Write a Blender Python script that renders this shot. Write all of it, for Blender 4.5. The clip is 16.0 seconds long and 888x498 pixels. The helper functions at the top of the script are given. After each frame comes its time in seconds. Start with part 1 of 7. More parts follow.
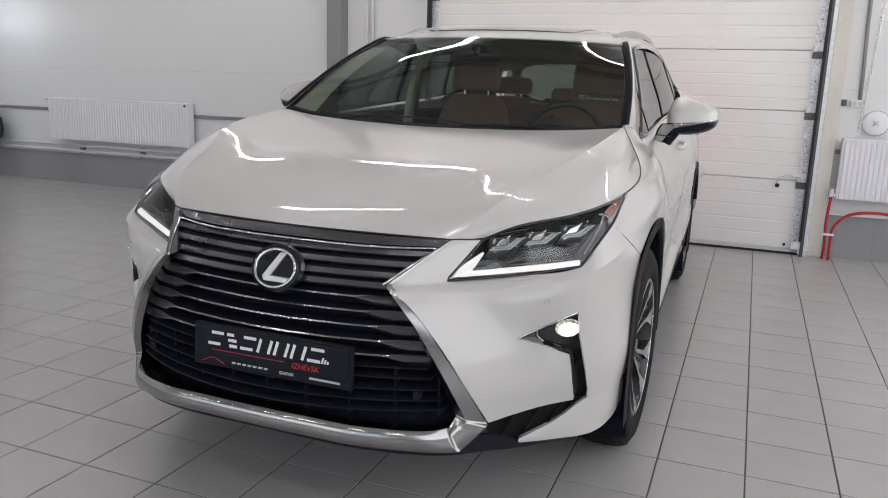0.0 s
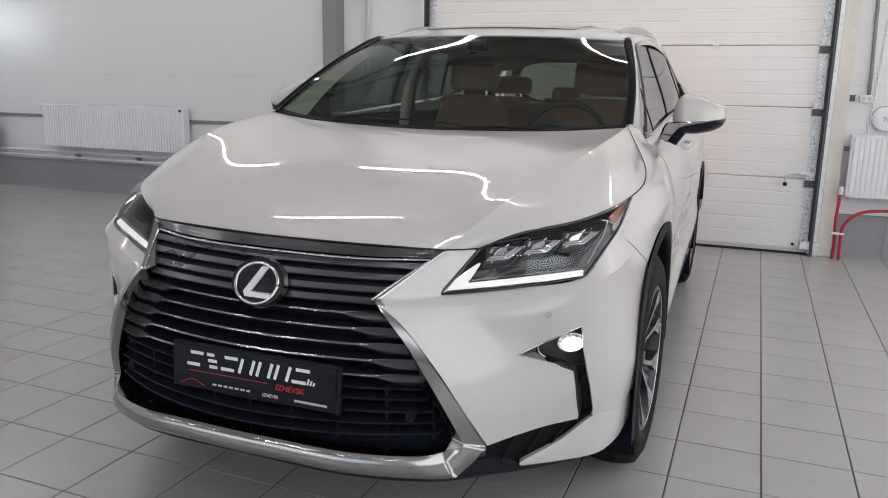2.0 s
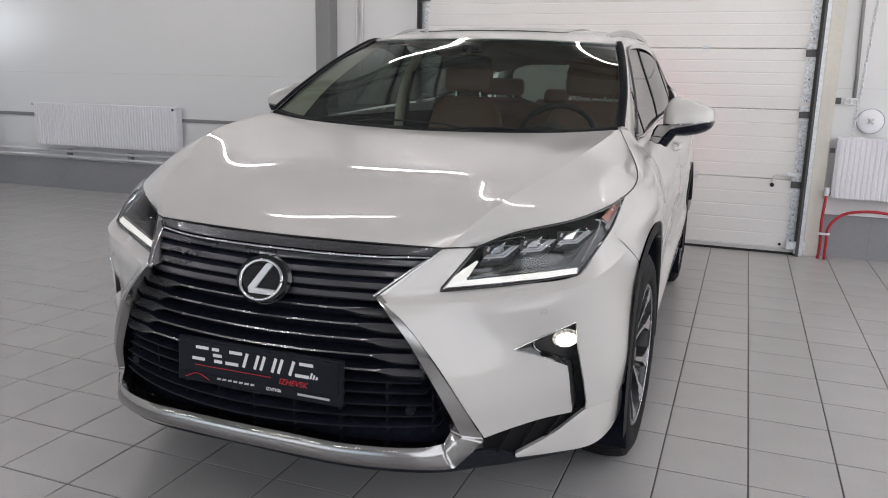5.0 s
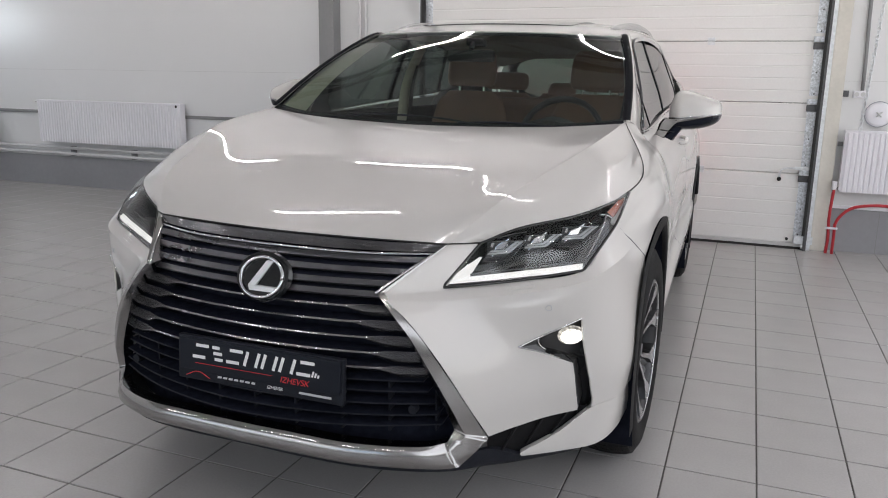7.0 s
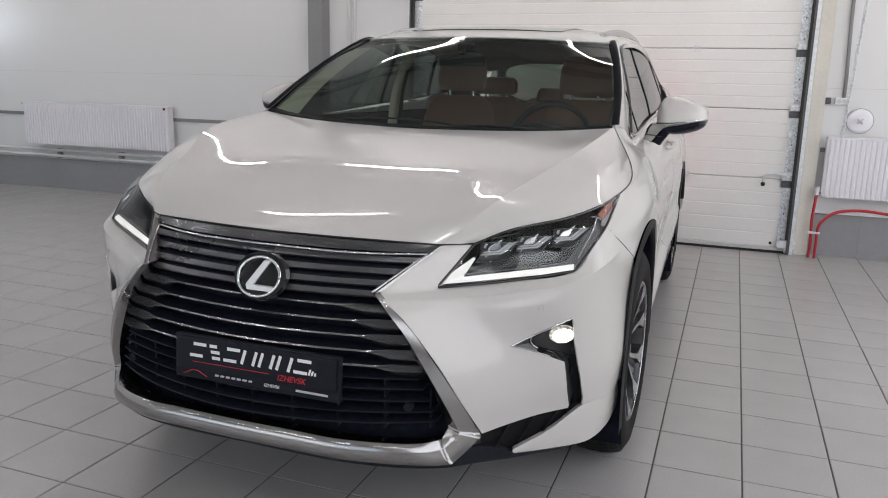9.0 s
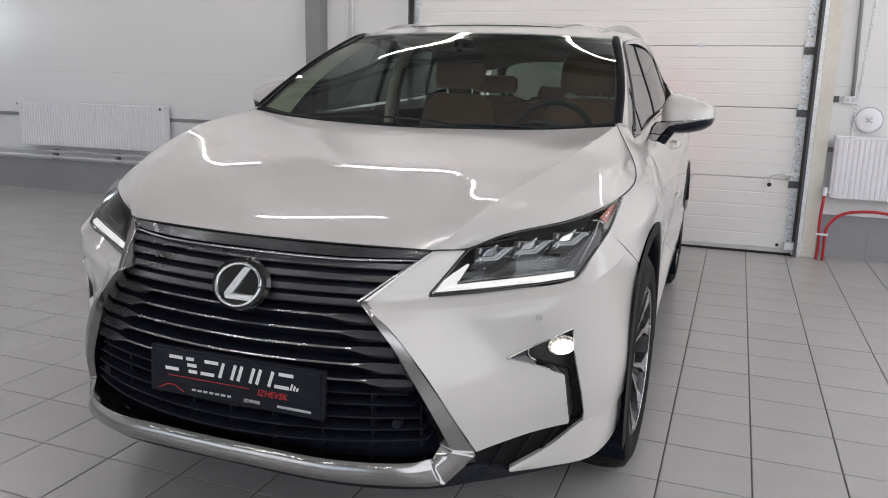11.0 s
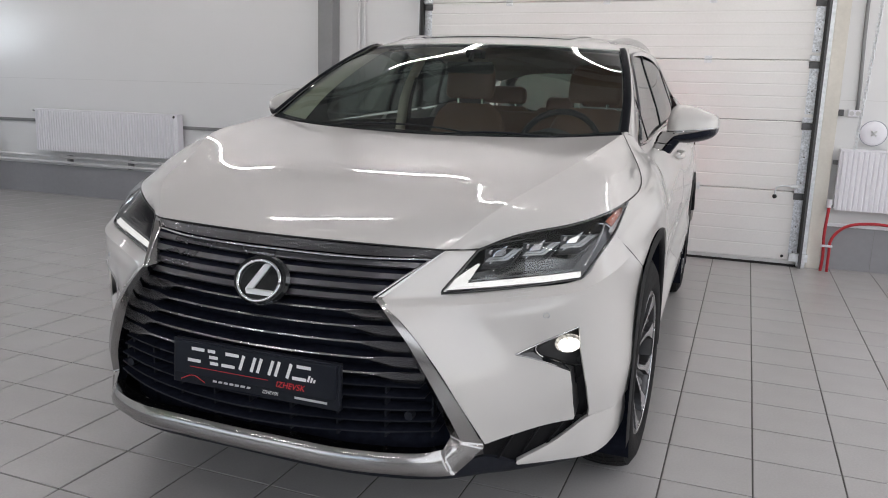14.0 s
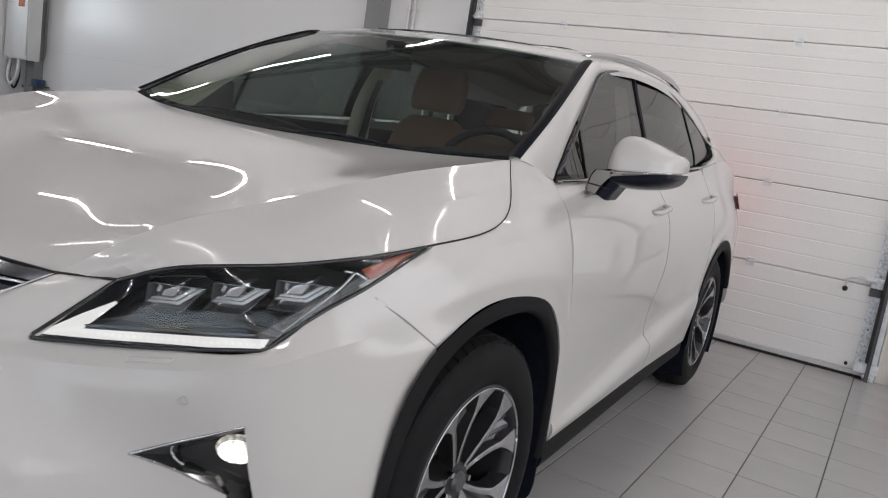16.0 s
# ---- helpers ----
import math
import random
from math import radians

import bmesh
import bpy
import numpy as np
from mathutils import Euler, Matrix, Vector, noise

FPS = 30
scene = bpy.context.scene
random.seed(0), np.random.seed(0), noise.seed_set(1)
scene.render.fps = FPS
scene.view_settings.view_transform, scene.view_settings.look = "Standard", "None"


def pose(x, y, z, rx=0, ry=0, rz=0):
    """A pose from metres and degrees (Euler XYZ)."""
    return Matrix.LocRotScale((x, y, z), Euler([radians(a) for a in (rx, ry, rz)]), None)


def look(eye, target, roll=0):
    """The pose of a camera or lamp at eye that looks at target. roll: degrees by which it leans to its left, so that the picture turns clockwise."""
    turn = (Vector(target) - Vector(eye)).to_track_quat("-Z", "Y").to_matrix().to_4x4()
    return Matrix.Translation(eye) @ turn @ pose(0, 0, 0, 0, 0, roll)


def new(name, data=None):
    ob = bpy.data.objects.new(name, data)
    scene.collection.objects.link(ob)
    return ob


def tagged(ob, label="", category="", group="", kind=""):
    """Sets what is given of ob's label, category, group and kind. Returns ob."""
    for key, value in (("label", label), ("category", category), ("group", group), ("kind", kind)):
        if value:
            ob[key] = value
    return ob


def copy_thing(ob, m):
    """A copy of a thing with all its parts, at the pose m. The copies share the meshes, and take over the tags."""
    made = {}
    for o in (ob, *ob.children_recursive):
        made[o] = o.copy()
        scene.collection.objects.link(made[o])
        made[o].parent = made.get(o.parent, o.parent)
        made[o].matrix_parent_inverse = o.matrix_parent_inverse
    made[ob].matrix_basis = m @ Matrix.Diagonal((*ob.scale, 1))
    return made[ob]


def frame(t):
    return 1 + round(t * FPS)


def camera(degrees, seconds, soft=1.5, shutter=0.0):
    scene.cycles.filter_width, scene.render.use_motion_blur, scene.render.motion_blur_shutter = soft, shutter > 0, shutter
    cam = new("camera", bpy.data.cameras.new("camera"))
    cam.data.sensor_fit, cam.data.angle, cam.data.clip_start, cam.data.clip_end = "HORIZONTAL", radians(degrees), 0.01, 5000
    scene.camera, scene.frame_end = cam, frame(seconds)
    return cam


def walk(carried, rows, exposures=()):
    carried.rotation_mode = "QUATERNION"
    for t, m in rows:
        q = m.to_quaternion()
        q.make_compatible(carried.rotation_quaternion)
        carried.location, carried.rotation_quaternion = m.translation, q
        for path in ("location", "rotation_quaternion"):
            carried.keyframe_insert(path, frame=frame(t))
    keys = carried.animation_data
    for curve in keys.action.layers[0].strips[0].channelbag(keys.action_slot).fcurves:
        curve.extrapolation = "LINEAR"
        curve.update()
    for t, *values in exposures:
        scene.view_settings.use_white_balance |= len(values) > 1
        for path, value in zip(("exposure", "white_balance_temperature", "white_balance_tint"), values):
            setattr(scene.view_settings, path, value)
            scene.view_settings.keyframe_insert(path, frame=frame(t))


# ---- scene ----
cam = camera(60.0, 16.0, soft=1.0, shutter=0.15)
PATH = [
    (0, (1.243, -1.809, 1.337), (0.527, 0.011, 0.917), 1.8),
    (0.5, (1.22, -1.797, 1.341), (0.517, 0.026, 0.917), 1.4),
    (1, (1.222, -1.756, 1.338), (0.519, 0.068, 0.915), 1.0),
    (1.5, (1.218, -1.7, 1.341), (0.505, 0.121, 0.921), 0.9),
    (2, (1.214, -1.66, 1.333), (0.489, 0.157, 0.916), 1.0),
    (2.5, (1.208, -1.656, 1.333), (0.48, 0.161, 0.918), 1.2),
    (3, (1.215, -1.684, 1.337), (0.495, 0.136, 0.924), 1.4),
    (3.5, (1.219, -1.729, 1.343), (0.513, 0.096, 0.931), 1.5),
    (4, (1.22, -1.761, 1.345), (0.527, 0.069, 0.933), 1.5),
    (4.3, (1.219, -1.769, 1.345), (0.528, 0.062, 0.932), 1.5),
    (6.15, (1.203, -1.651, 1.338), (0.487, 0.169, 0.912), 0.9),
    (6.5, (1.202, -1.661, 1.338), (0.489, 0.159, 0.911), 0.9),
    (7, (1.207, -1.698, 1.336), (0.497, 0.121, 0.908), 1.0),
    (7.5, (1.208, -1.743, 1.334), (0.506, 0.081, 0.909), 1.0),
    (8, (1.204, -1.757, 1.334), (0.513, 0.073, 0.914), 1.2),
    (8.5, (1.199, -1.755, 1.337), (0.518, 0.078, 0.921), 1.3),
    (9, (1.199, -1.748, 1.334), (0.523, 0.087, 0.918), 1.4),
    (11.15, (1.179, -1.610, 1.320), (0.495, 0.224, 0.905), 1.3),
    (11.5, (1.177, -1.619, 1.319), (0.494, 0.215, 0.904), 1.3),
    (12, (1.181, -1.649, 1.319), (0.498, 0.186, 0.909), 1.3),
    (12.5, (1.185, -1.681, 1.314), (0.503, 0.155, 0.909), 1.4),
    (13, (1.194, -1.702, 1.304), (0.51, 0.135, 0.905), 1.5),
    (13.5, (1.194, -1.706, 1.304), (0.506, 0.13, 0.911), 1.6),
    (14, (1.2, -1.704, 1.307), (0.498, 0.128, 0.921), 1.8),
    (14.5, (1.222, -1.677, 1.306), (0.495, 0.148, 0.929), 2.7),
    (14.8, (1.29, -1.594, 1.302), (0.53, 0.219, 0.933), 3.4),
    (15, (1.371, -1.471, 1.275), (0.582, 0.331, 0.915), 4.0),
    (15.2, (1.478, -1.335, 1.288), (0.656, 0.453, 0.932), 4.9),
    (15.4, (1.564, -1.193, 1.305), (0.706, 0.579, 0.953), 5.5),
    (15.5, (1.602, -1.107, 1.291), (0.725, 0.657, 0.944), 5.9),
    (15.6, (1.633, -1.018, 1.274), (0.738, 0.737, 0.928), 6.5),
    (15.8, (1.678, -0.799, 1.251), (0.739, 0.935, 0.915), 7.6),
    (16, (1.712, -0.571, 1.26), (0.719, 1.136, 0.94), 8.9),
]
walk(cam, [(t, look(eye, target, roll)) for t, eye, target, roll in PATH],
     exposures=[(0.0, 0.0), (14.5, 0.0), (15.3, -0.06), (16.0, -0.2)])

# ---- world and lights ----
world = bpy.data.worlds.new("world")
scene.world = world
world.use_nodes = True
wn = world.node_tree
bgn = wn.nodes["Background"]
sky = wn.nodes.new("ShaderNodeTexSky")
sky.sky_type = "NISHITA"
sky.sun_disc = False
sky.sun_elevation, sky.sun_rotation = radians(35), radians(200)
wn.links.new(sky.outputs[0], bgn.inputs[0])
bgn.inputs[1].default_value = 0.1
LAMP_GLOW = 78.0

# room (metres): x along the gate wall, y towards it
X_L, X_R, Y_B, Y_W, CEIL = -8.5, 5.2, -6.5, 5.36, 4.9
TILE, TX, TY = 0.306, 1.343, 1.253


# ---- materials ----
def node_mat(name, base, rough=0.5, metal=0.0, coat=0.0, grain=0.0, grain_scale=40.0, bump=0.0, bump_scale=200.0,
             spec=0.5, rough_var=0.0, rand=0.0, stain=0.0, stain_scale=2.0):
    """Principled material with two scales of variation in colour, relief and gloss."""
    m = bpy.data.materials.new(name)
    m.use_nodes = True
    nt = m.node_tree
    b = nt.nodes["Principled BSDF"]
    b.inputs["Base Color"].default_value = (*base, 1)
    b.inputs["Roughness"].default_value = rough
    b.inputs["Metallic"].default_value = metal
    b.inputs["Coat Weight"].default_value = coat
    b.inputs["Coat Roughness"].default_value = 0.03
    b.inputs["Specular IOR Level"].default_value = spec
    tc = nt.nodes.new("ShaderNodeTexCoord")
    col = None
    if grain or stain or rand:
        mix = nt.nodes.new("ShaderNodeHueSaturation")
        mix.inputs["Color"].default_value = (*base, 1)
        val = nt.nodes.new("ShaderNodeMath")
        val.operation = "ADD"
        val.inputs[0].default_value = 1.0
        val.inputs[1].default_value = 0.0
        last = None
        for amount, scale, detail in ((grain, grain_scale, 3), (stain, stain_scale, 5)):
            if not amount:
                continue
            no = nt.nodes.new("ShaderNodeTexNoise")
            no.inputs["Scale"].default_value = scale
            no.inputs["Detail"].default_value = detail
            nt.links.new(tc.outputs["Object"], no.inputs["Vector"])
            mr = nt.nodes.new("ShaderNodeMapRange")
            mr.inputs[1].default_value, mr.inputs[2].default_value = 0.3, 0.7
            mr.inputs[3].default_value, mr.inputs[4].default_value = -amount, amount
            nt.links.new(no.outputs["Fac"], mr.inputs[0])
            ad = nt.nodes.new("ShaderNodeMath")
            ad.operation = "ADD"
            nt.links.new(mr.outputs[0], ad.inputs[0])
            if last:
                nt.links.new(last, ad.inputs[1])
            else:
                ad.inputs[1].default_value = 0
            last = ad.outputs[0]
        if rand:
            oi = nt.nodes.new("ShaderNodeObjectInfo")
            mr = nt.nodes.new("ShaderNodeMapRange")
            mr.inputs[3].default_value, mr.inputs[4].default_value = -rand, rand
            nt.links.new(oi.outputs["Random"], mr.inputs[0])
            ad = nt.nodes.new("ShaderNodeMath")
            ad.operation = "ADD"
            nt.links.new(mr.outputs[0], ad.inputs[0])
            if last:
                nt.links.new(last, ad.inputs[1])
            else:
                ad.inputs[1].default_value = 0
            last = ad.outputs[0]
        nt.links.new(last, val.inputs[1])
        nt.links.new(val.outputs[0], mix.inputs["Value"])
        nt.links.new(mix.outputs[0], b.inputs["Base Color"])
    if rough_var:
        no = nt.nodes.new("ShaderNodeTexNoise")
        no.inputs["Scale"].default_value = 3.0
        no.inputs["Detail"].default_value = 6
        nt.links.new(tc.outputs["Object"], no.inputs["Vector"])
        mr = nt.nodes.new("ShaderNodeMapRange")
        mr.inputs[1].default_value, mr.inputs[2].default_value = 0.3, 0.7
        mr.inputs[3].default_value, mr.inputs[4].default_value = max(0.0, rough - rough_var), rough + rough_var
        nt.links.new(no.outputs["Fac"], mr.inputs[0])
        nt.links.new(mr.outputs[0], b.inputs["Roughness"])
    if bump:
        no = nt.nodes.new("ShaderNodeTexNoise")
        no.inputs["Scale"].default_value = bump_scale
        no.inputs["Detail"].default_value = 2
        nt.links.new(tc.outputs["Object"], no.inputs["Vector"])
        bu = nt.nodes.new("ShaderNodeBump")
        bu.inputs["Strength"].default_value = bump
        bu.inputs["Distance"].default_value = 0.002
        nt.links.new(no.outputs["Fac"], bu.inputs["Height"])
        nt.links.new(bu.outputs[0], b.inputs["Normal"])
    return m


def glow_mat(name, color, strength):
    m = bpy.data.materials.new(name)
    m.use_nodes = True
    nt = m.node_tree
    nt.nodes.remove(nt.nodes["Principled BSDF"])
    e = nt.nodes.new("ShaderNodeEmission")
    e.inputs[0].default_value = (*color, 1)
    e.inputs[1].default_value = strength
    nt.links.new(e.outputs[0], nt.nodes["Material Output"].inputs[0])
    return m


def pane_mat(name, tint, ior=1.5, rough=0.0):
    """A thin pane: tinted see-through with a mirror gloss by Fresnel."""
    m = bpy.data.materials.new(name)
    m.use_nodes = True
    nt = m.node_tree
    nt.nodes.remove(nt.nodes["Principled BSDF"])
    tr = nt.nodes.new("ShaderNodeBsdfTransparent")
    tr.inputs[0].default_value = (*tint, 1)
    gl = nt.nodes.new("ShaderNodeBsdfGlossy")
    gl.inputs["Roughness"].default_value = rough
    lw = nt.nodes.new("ShaderNodeLayerWeight")
    lw.inputs["Blend"].default_value = 0.5
    pw = nt.nodes.new("ShaderNodeMath")
    pw.operation = "POWER"
    pw.inputs[1].default_value = 5.0
    fr = nt.nodes.new("ShaderNodeMath")
    fr.operation = "MULTIPLY_ADD"
    fr.inputs[1].default_value, fr.inputs[2].default_value = 0.9, 2 * ((ior - 1) / (ior + 1)) ** 2
    nt.links.new(lw.outputs["Facing"], pw.inputs[0])
    nt.links.new(pw.outputs[0], fr.inputs[0])
    mx = nt.nodes.new("ShaderNodeMixShader")
    nt.links.new(fr.outputs[0], mx.inputs[0])
    nt.links.new(tr.outputs[0], mx.inputs[1])
    nt.links.new(gl.outputs[0], mx.inputs[2])
    nt.links.new(mx.outputs[0], nt.nodes["Material Output"].inputs[0])
    return m


M_PAINT = node_mat("pearl_white_paint", (0.525, 0.508, 0.49), 0.34, coat=1.0, grain=0.02, grain_scale=900, stain=0.012, stain_scale=6)
M_BLACK = node_mat("black_plastic", (0.013, 0.0145, 0.020), 0.45, spec=0.14, grain=0.15, grain_scale=60, bump=0.25, bump_scale=900)
M_TRIM = node_mat("black_glass_trim", (0.008, 0.0085, 0.011), 0.4, spec=0.02, rough_var=0.03)
M_NAVY = node_mat("blue_black_gloss", (0.0055, 0.007, 0.014), 0.22, spec=0.22, rough_var=0.03)
M_CLAD = node_mat("grey_black_cladding", (0.007, 0.007, 0.008), 0.55, spec=0.14, grain=0.15, grain_scale=50, bump=0.3, bump_scale=700)
M_GLOSS = node_mat("gloss_black", (0.008, 0.009, 0.010), 0.08, coat=0.5, rough_var=0.03)
M_SLAT = node_mat("satin_grey_metallic_slat", (0.100, 0.102, 0.111), 0.30, metal=0.85, rough_var=0.05)
M_EDGE = node_mat("polished_slat_edge", (0.27, 0.268, 0.28), 0.24, metal=0.9, rough_var=0.05)
M_FOGH = node_mat("dark_grey_lamp_shell", (0.05, 0.05, 0.052), 0.3, spec=0.4, rough_var=0.05)
M_BAND = node_mat("dark_gloss_metallic_band", (0.13, 0.13, 0.138), 0.2, metal=0.9, coat=0.4, rough_var=0.02)
M_LINE = node_mat("polished_trim", (0.5, 0.5, 0.51), 0.2, metal=1.0, rough_var=0.03)
M_CHROME = node_mat("satin_titanium_chrome", (0.375, 0.368, 0.365), 0.17, metal=1.0, rough_var=0.02)
M_BRIGHT = node_mat("bright_chrome", (0.75, 0.75, 0.76), 0.07, metal=1.0, rough_var=0.03)
M_RUBBER = node_mat("tyre_rubber", (0.0075, 0.0074, 0.0082), 0.65, spec=0.15, grain=0.2, grain_scale=30, bump=0.2, bump_scale=400)
M_ALLOY = node_mat("machined_alloy", (0.55, 0.55, 0.56), 0.25, metal=1.0, rough_var=0.06)
M_ALLOYD = node_mat("dark_grey_alloy", (0.06, 0.06, 0.063), 0.35, metal=0.7, rough_var=0.06)
M_ALLOYF = node_mat("grey_painted_alloy", (0.16, 0.16, 0.165), 0.38, metal=0.8, rough_var=0.05)
M_WELL = node_mat("wheel_well_felt", (0.0135, 0.015, 0.023), 0.95, grain=0.2, spec=0.0)
M_GLASS = pane_mat("windscreen_glass", (0.53, 0.655, 0.59))
M_REAR = pane_mat("rear_glass", (0.23, 0.265, 0.245))
M_LED = glow_mat("diode", (1.0, 0.98, 0.94), 1.08)
M_TINT = pane_mat("tinted_side_glass", (0.15, 0.17, 0.17), 1.6)
M_LENS = pane_mat("headlamp_lens", (0.93, 0.94, 0.95))
M_AMBER = node_mat("amber_reflector", (0.27, 0.048, 0.016), 0.2, coat=1.0, grain=0.1, grain_scale=300)
M_RED = node_mat("red_lens", (0.07, 0.006, 0.008), 0.15, coat=1.0, grain=0.1, grain_scale=300)
M_BOWL = node_mat("projector_grey", (0.74, 0.75, 0.76), 0.25, metal=0.5, rough_var=0.06)
M_EYE = node_mat("dark_lamp_glass", (0.15, 0.157, 0.165), 0.14, metal=0.4, coat=1.0, rough_var=0.03)
M_SILVER = node_mat("brushed_silver", (0.72, 0.72, 0.73), 0.38, metal=0.6, rough_var=0.05)
M_SMALL = node_mat("dim_print", (0.50, 0.50, 0.51), 0.5)
M_LEATHER = node_mat("tan_leather", (0.14, 0.064, 0.037), 0.5, grain=0.1, grain_scale=20, bump=0.3, bump_scale=150)
M_BEIGE = node_mat("beige_headliner", (0.55, 0.50, 0.42), 0.9, grain=0.05, grain_scale=120)
M_CLEAR = pane_mat("clear_side_glass", (0.17, 0.19, 0.185), 1.6)
M_DASH = node_mat("dark_dashboard", (0.012, 0.012, 0.013), 0.6, spec=0.25, grain=0.1, bump=0.3, bump_scale=500)
M_DRL = glow_mat("daytime_light", (1.0, 0.985, 0.96), 1.0)
M_FOG = glow_mat("fog_light", (1.0, 0.96, 0.88), 3.0)
M_FOGR = glow_mat("fog_light_rim", (1.0, 0.95, 0.86), 0.7)
for m, low, high in ((M_FOG, 0.7, 5.0), (M_FOGR, 0.12, 0.95)):
    # moulded facets of the lens break the light up
    nt = m.node_tree
    co = nt.nodes.new("ShaderNodeTexCoord")
    vo = nt.nodes.new("ShaderNodeTexVoronoi")
    vo.inputs["Scale"].default_value = 95.0
    rg = nt.nodes.new("ShaderNodeMapRange")
    rg.inputs[1].default_value, rg.inputs[2].default_value = 0.15, 0.85
    rg.inputs[3].default_value, rg.inputs[4].default_value = high, low
    nt.links.new(co.outputs["Object"], vo.inputs["Vector"])
    nt.links.new(vo.outputs["Distance"], rg.inputs[0])
    nt.links.new(rg.outputs[0], nt.nodes["Emission"].inputs[1])
M_TAIL = glow_mat("tail_light", (1.0, 0.05, 0.07), 8.0)
M_PLATE = node_mat("dark_plate", (0.009, 0.011, 0.017), 0.35, spec=0.2, rough_var=0.04)
M_WHITE = node_mat("white_print", (0.8, 0.8, 0.8), 0.5)
M_REDP = node_mat("red_print", (0.6, 0.02, 0.03), 0.5)
M_WALL = node_mat("white_sandwich_panel", (0.705, 0.708, 0.712), 0.30, grain=0.004, grain_scale=3)
M_WAIN = node_mat("grey_wainscot", (0.27, 0.27, 0.285), 0.4, grain=0.03, grain_scale=20, stain=0.06, stain_scale=1.2)
M_TILE = node_mat("grey_floor_tile", (0.39, 0.378, 0.373), 0.26, grain=0.035, grain_scale=120, stain=0.03, stain_scale=4, rough_var=0.012, rand=0.02, bump=0.02, bump_scale=60)
M_GROUT = node_mat("dark_grout", (0.072, 0.067, 0.063), 0.9, grain=0.25, grain_scale=30, bump=0.4, bump_scale=150)
M_DOORP = node_mat("white_gate_panel", (0.78, 0.775, 0.76), 0.4, grain=0.015, grain_scale=60, stain=0.03, stain_scale=1.5, bump=0.12, bump_scale=350)
M_STEEL = node_mat("galvanised_steel", (0.72, 0.74, 0.76), 0.4, metal=0.6, grain=0.12, grain_scale=35, rough_var=0.1)
M_DKSTEEL = node_mat("dark_steel_track", (0.10, 0.10, 0.105), 0.45, metal=0.6, grain=0.1, rough_var=0.1)
M_ZINC = node_mat("bright_zinc_sheet", (0.66, 0.69, 0.73), 0.35, metal=0.35, grain=0.30, grain_scale=70, rough_var=0.08)
M_SEAL = node_mat("black_rubber_seal", (0.012, 0.012, 0.012), 0.7, grain=0.2)
M_RAD = node_mat("white_radiator_enamel", (0.755, 0.75, 0.79), 0.3, grain=0.01, stain=0.02)
M_PIPE = node_mat("white_pipe", (0.62, 0.62, 0.63), 0.4, grain=0.03, stain=0.05)
M_HOSE = node_mat("red_hose", (0.42, 0.02, 0.03), 0.4, grain=0.1, grain_scale=30)
M_COL = node_mat("grey_column_paint", (0.22, 0.22, 0.225), 0.45, grain=0.03, stain=0.05)
M_REVEAL = node_mat("beige_reveal", (0.66, 0.63, 0.57), 0.55, grain=0.03, stain=0.06, stain_scale=3)
M_CEIL = node_mat("light_ceiling", (0.38, 0.38, 0.385), 0.7, grain=0.03, stain=0.04)
M_BEAM = node_mat("dark_roof_steel", (0.12, 0.12, 0.125), 0.5, grain=0.05)
M_TUBE = glow_mat("lamp_tube", (1.0, 0.955, 0.962), LAMP_GLOW)
M_DISC = node_mat("grey_lid_plastic", (0.36, 0.38, 0.41), 0.4, grain=0.03, stain=0.04)
M_BLUE = node_mat("blue_hose_plastic", (0.02, 0.05, 0.11), 0.5, grain=0.2)
M_GREEN = node_mat("green_plastic", (0.05, 0.25, 0.04), 0.5, grain=0.1)
M_GREY = node_mat("grey_enamel_box", (0.55, 0.55, 0.55), 0.4, grain=0.02, stain=0.04)


# ---- mesh helpers ----
def V(p):
    return Vector(p)


def link(name, bm, mat, parent=None, smooth=False):
    me = bpy.data.meshes.new(name)
    bm.normal_update()
    bm.to_mesh(me)
    bm.free()
    me.materials.append(mat)
    if smooth:
        for p in me.polygons:
            p.use_smooth = True
    ob = new(name, me)
    if parent is not None:
        ob.parent = parent
    return ob


def part(name, bm, mat, parent, label="", smooth=False):
    ob = link(name, bm, mat, parent, smooth)
    if label:
        tagged(ob, label)
    return ob


def thing(name, label, category, group="", kind=""):
    return tagged(new(name), label, category, group, kind)


def box(x0, x1, y0, y1, z0, z1, bevel=0.0, bm=None):
    bm = bm or bmesh.new()
    r = bmesh.ops.create_cube(bm, size=1, matrix=Matrix.Translation(((x0 + x1) / 2, (y0 + y1) / 2, (z0 + z1) / 2)) @ Matrix.Diagonal((x1 - x0, y1 - y0, z1 - z0, 1)))
    if bevel:
        es = list({e for v in r["verts"] for e in v.link_edges})
        bmesh.ops.bevel(bm, geom=es, offset=bevel, segments=2, affect="EDGES", profile=0.6)
    return bm


def cyl(a, b, r, seg=16, bm=None, r2=None, caps=True):
    bm = bm or bmesh.new()
    a, b = V(a), V(b)
    d = b - a
    q = d.to_track_quat("Z", "Y").to_matrix().to_4x4()
    bmesh.ops.create_cone(bm, cap_ends=caps, segments=seg, radius1=r, radius2=r if r2 is None else r2, depth=d.length, matrix=Matrix.Translation((a + b) / 2) @ q)
    return bm


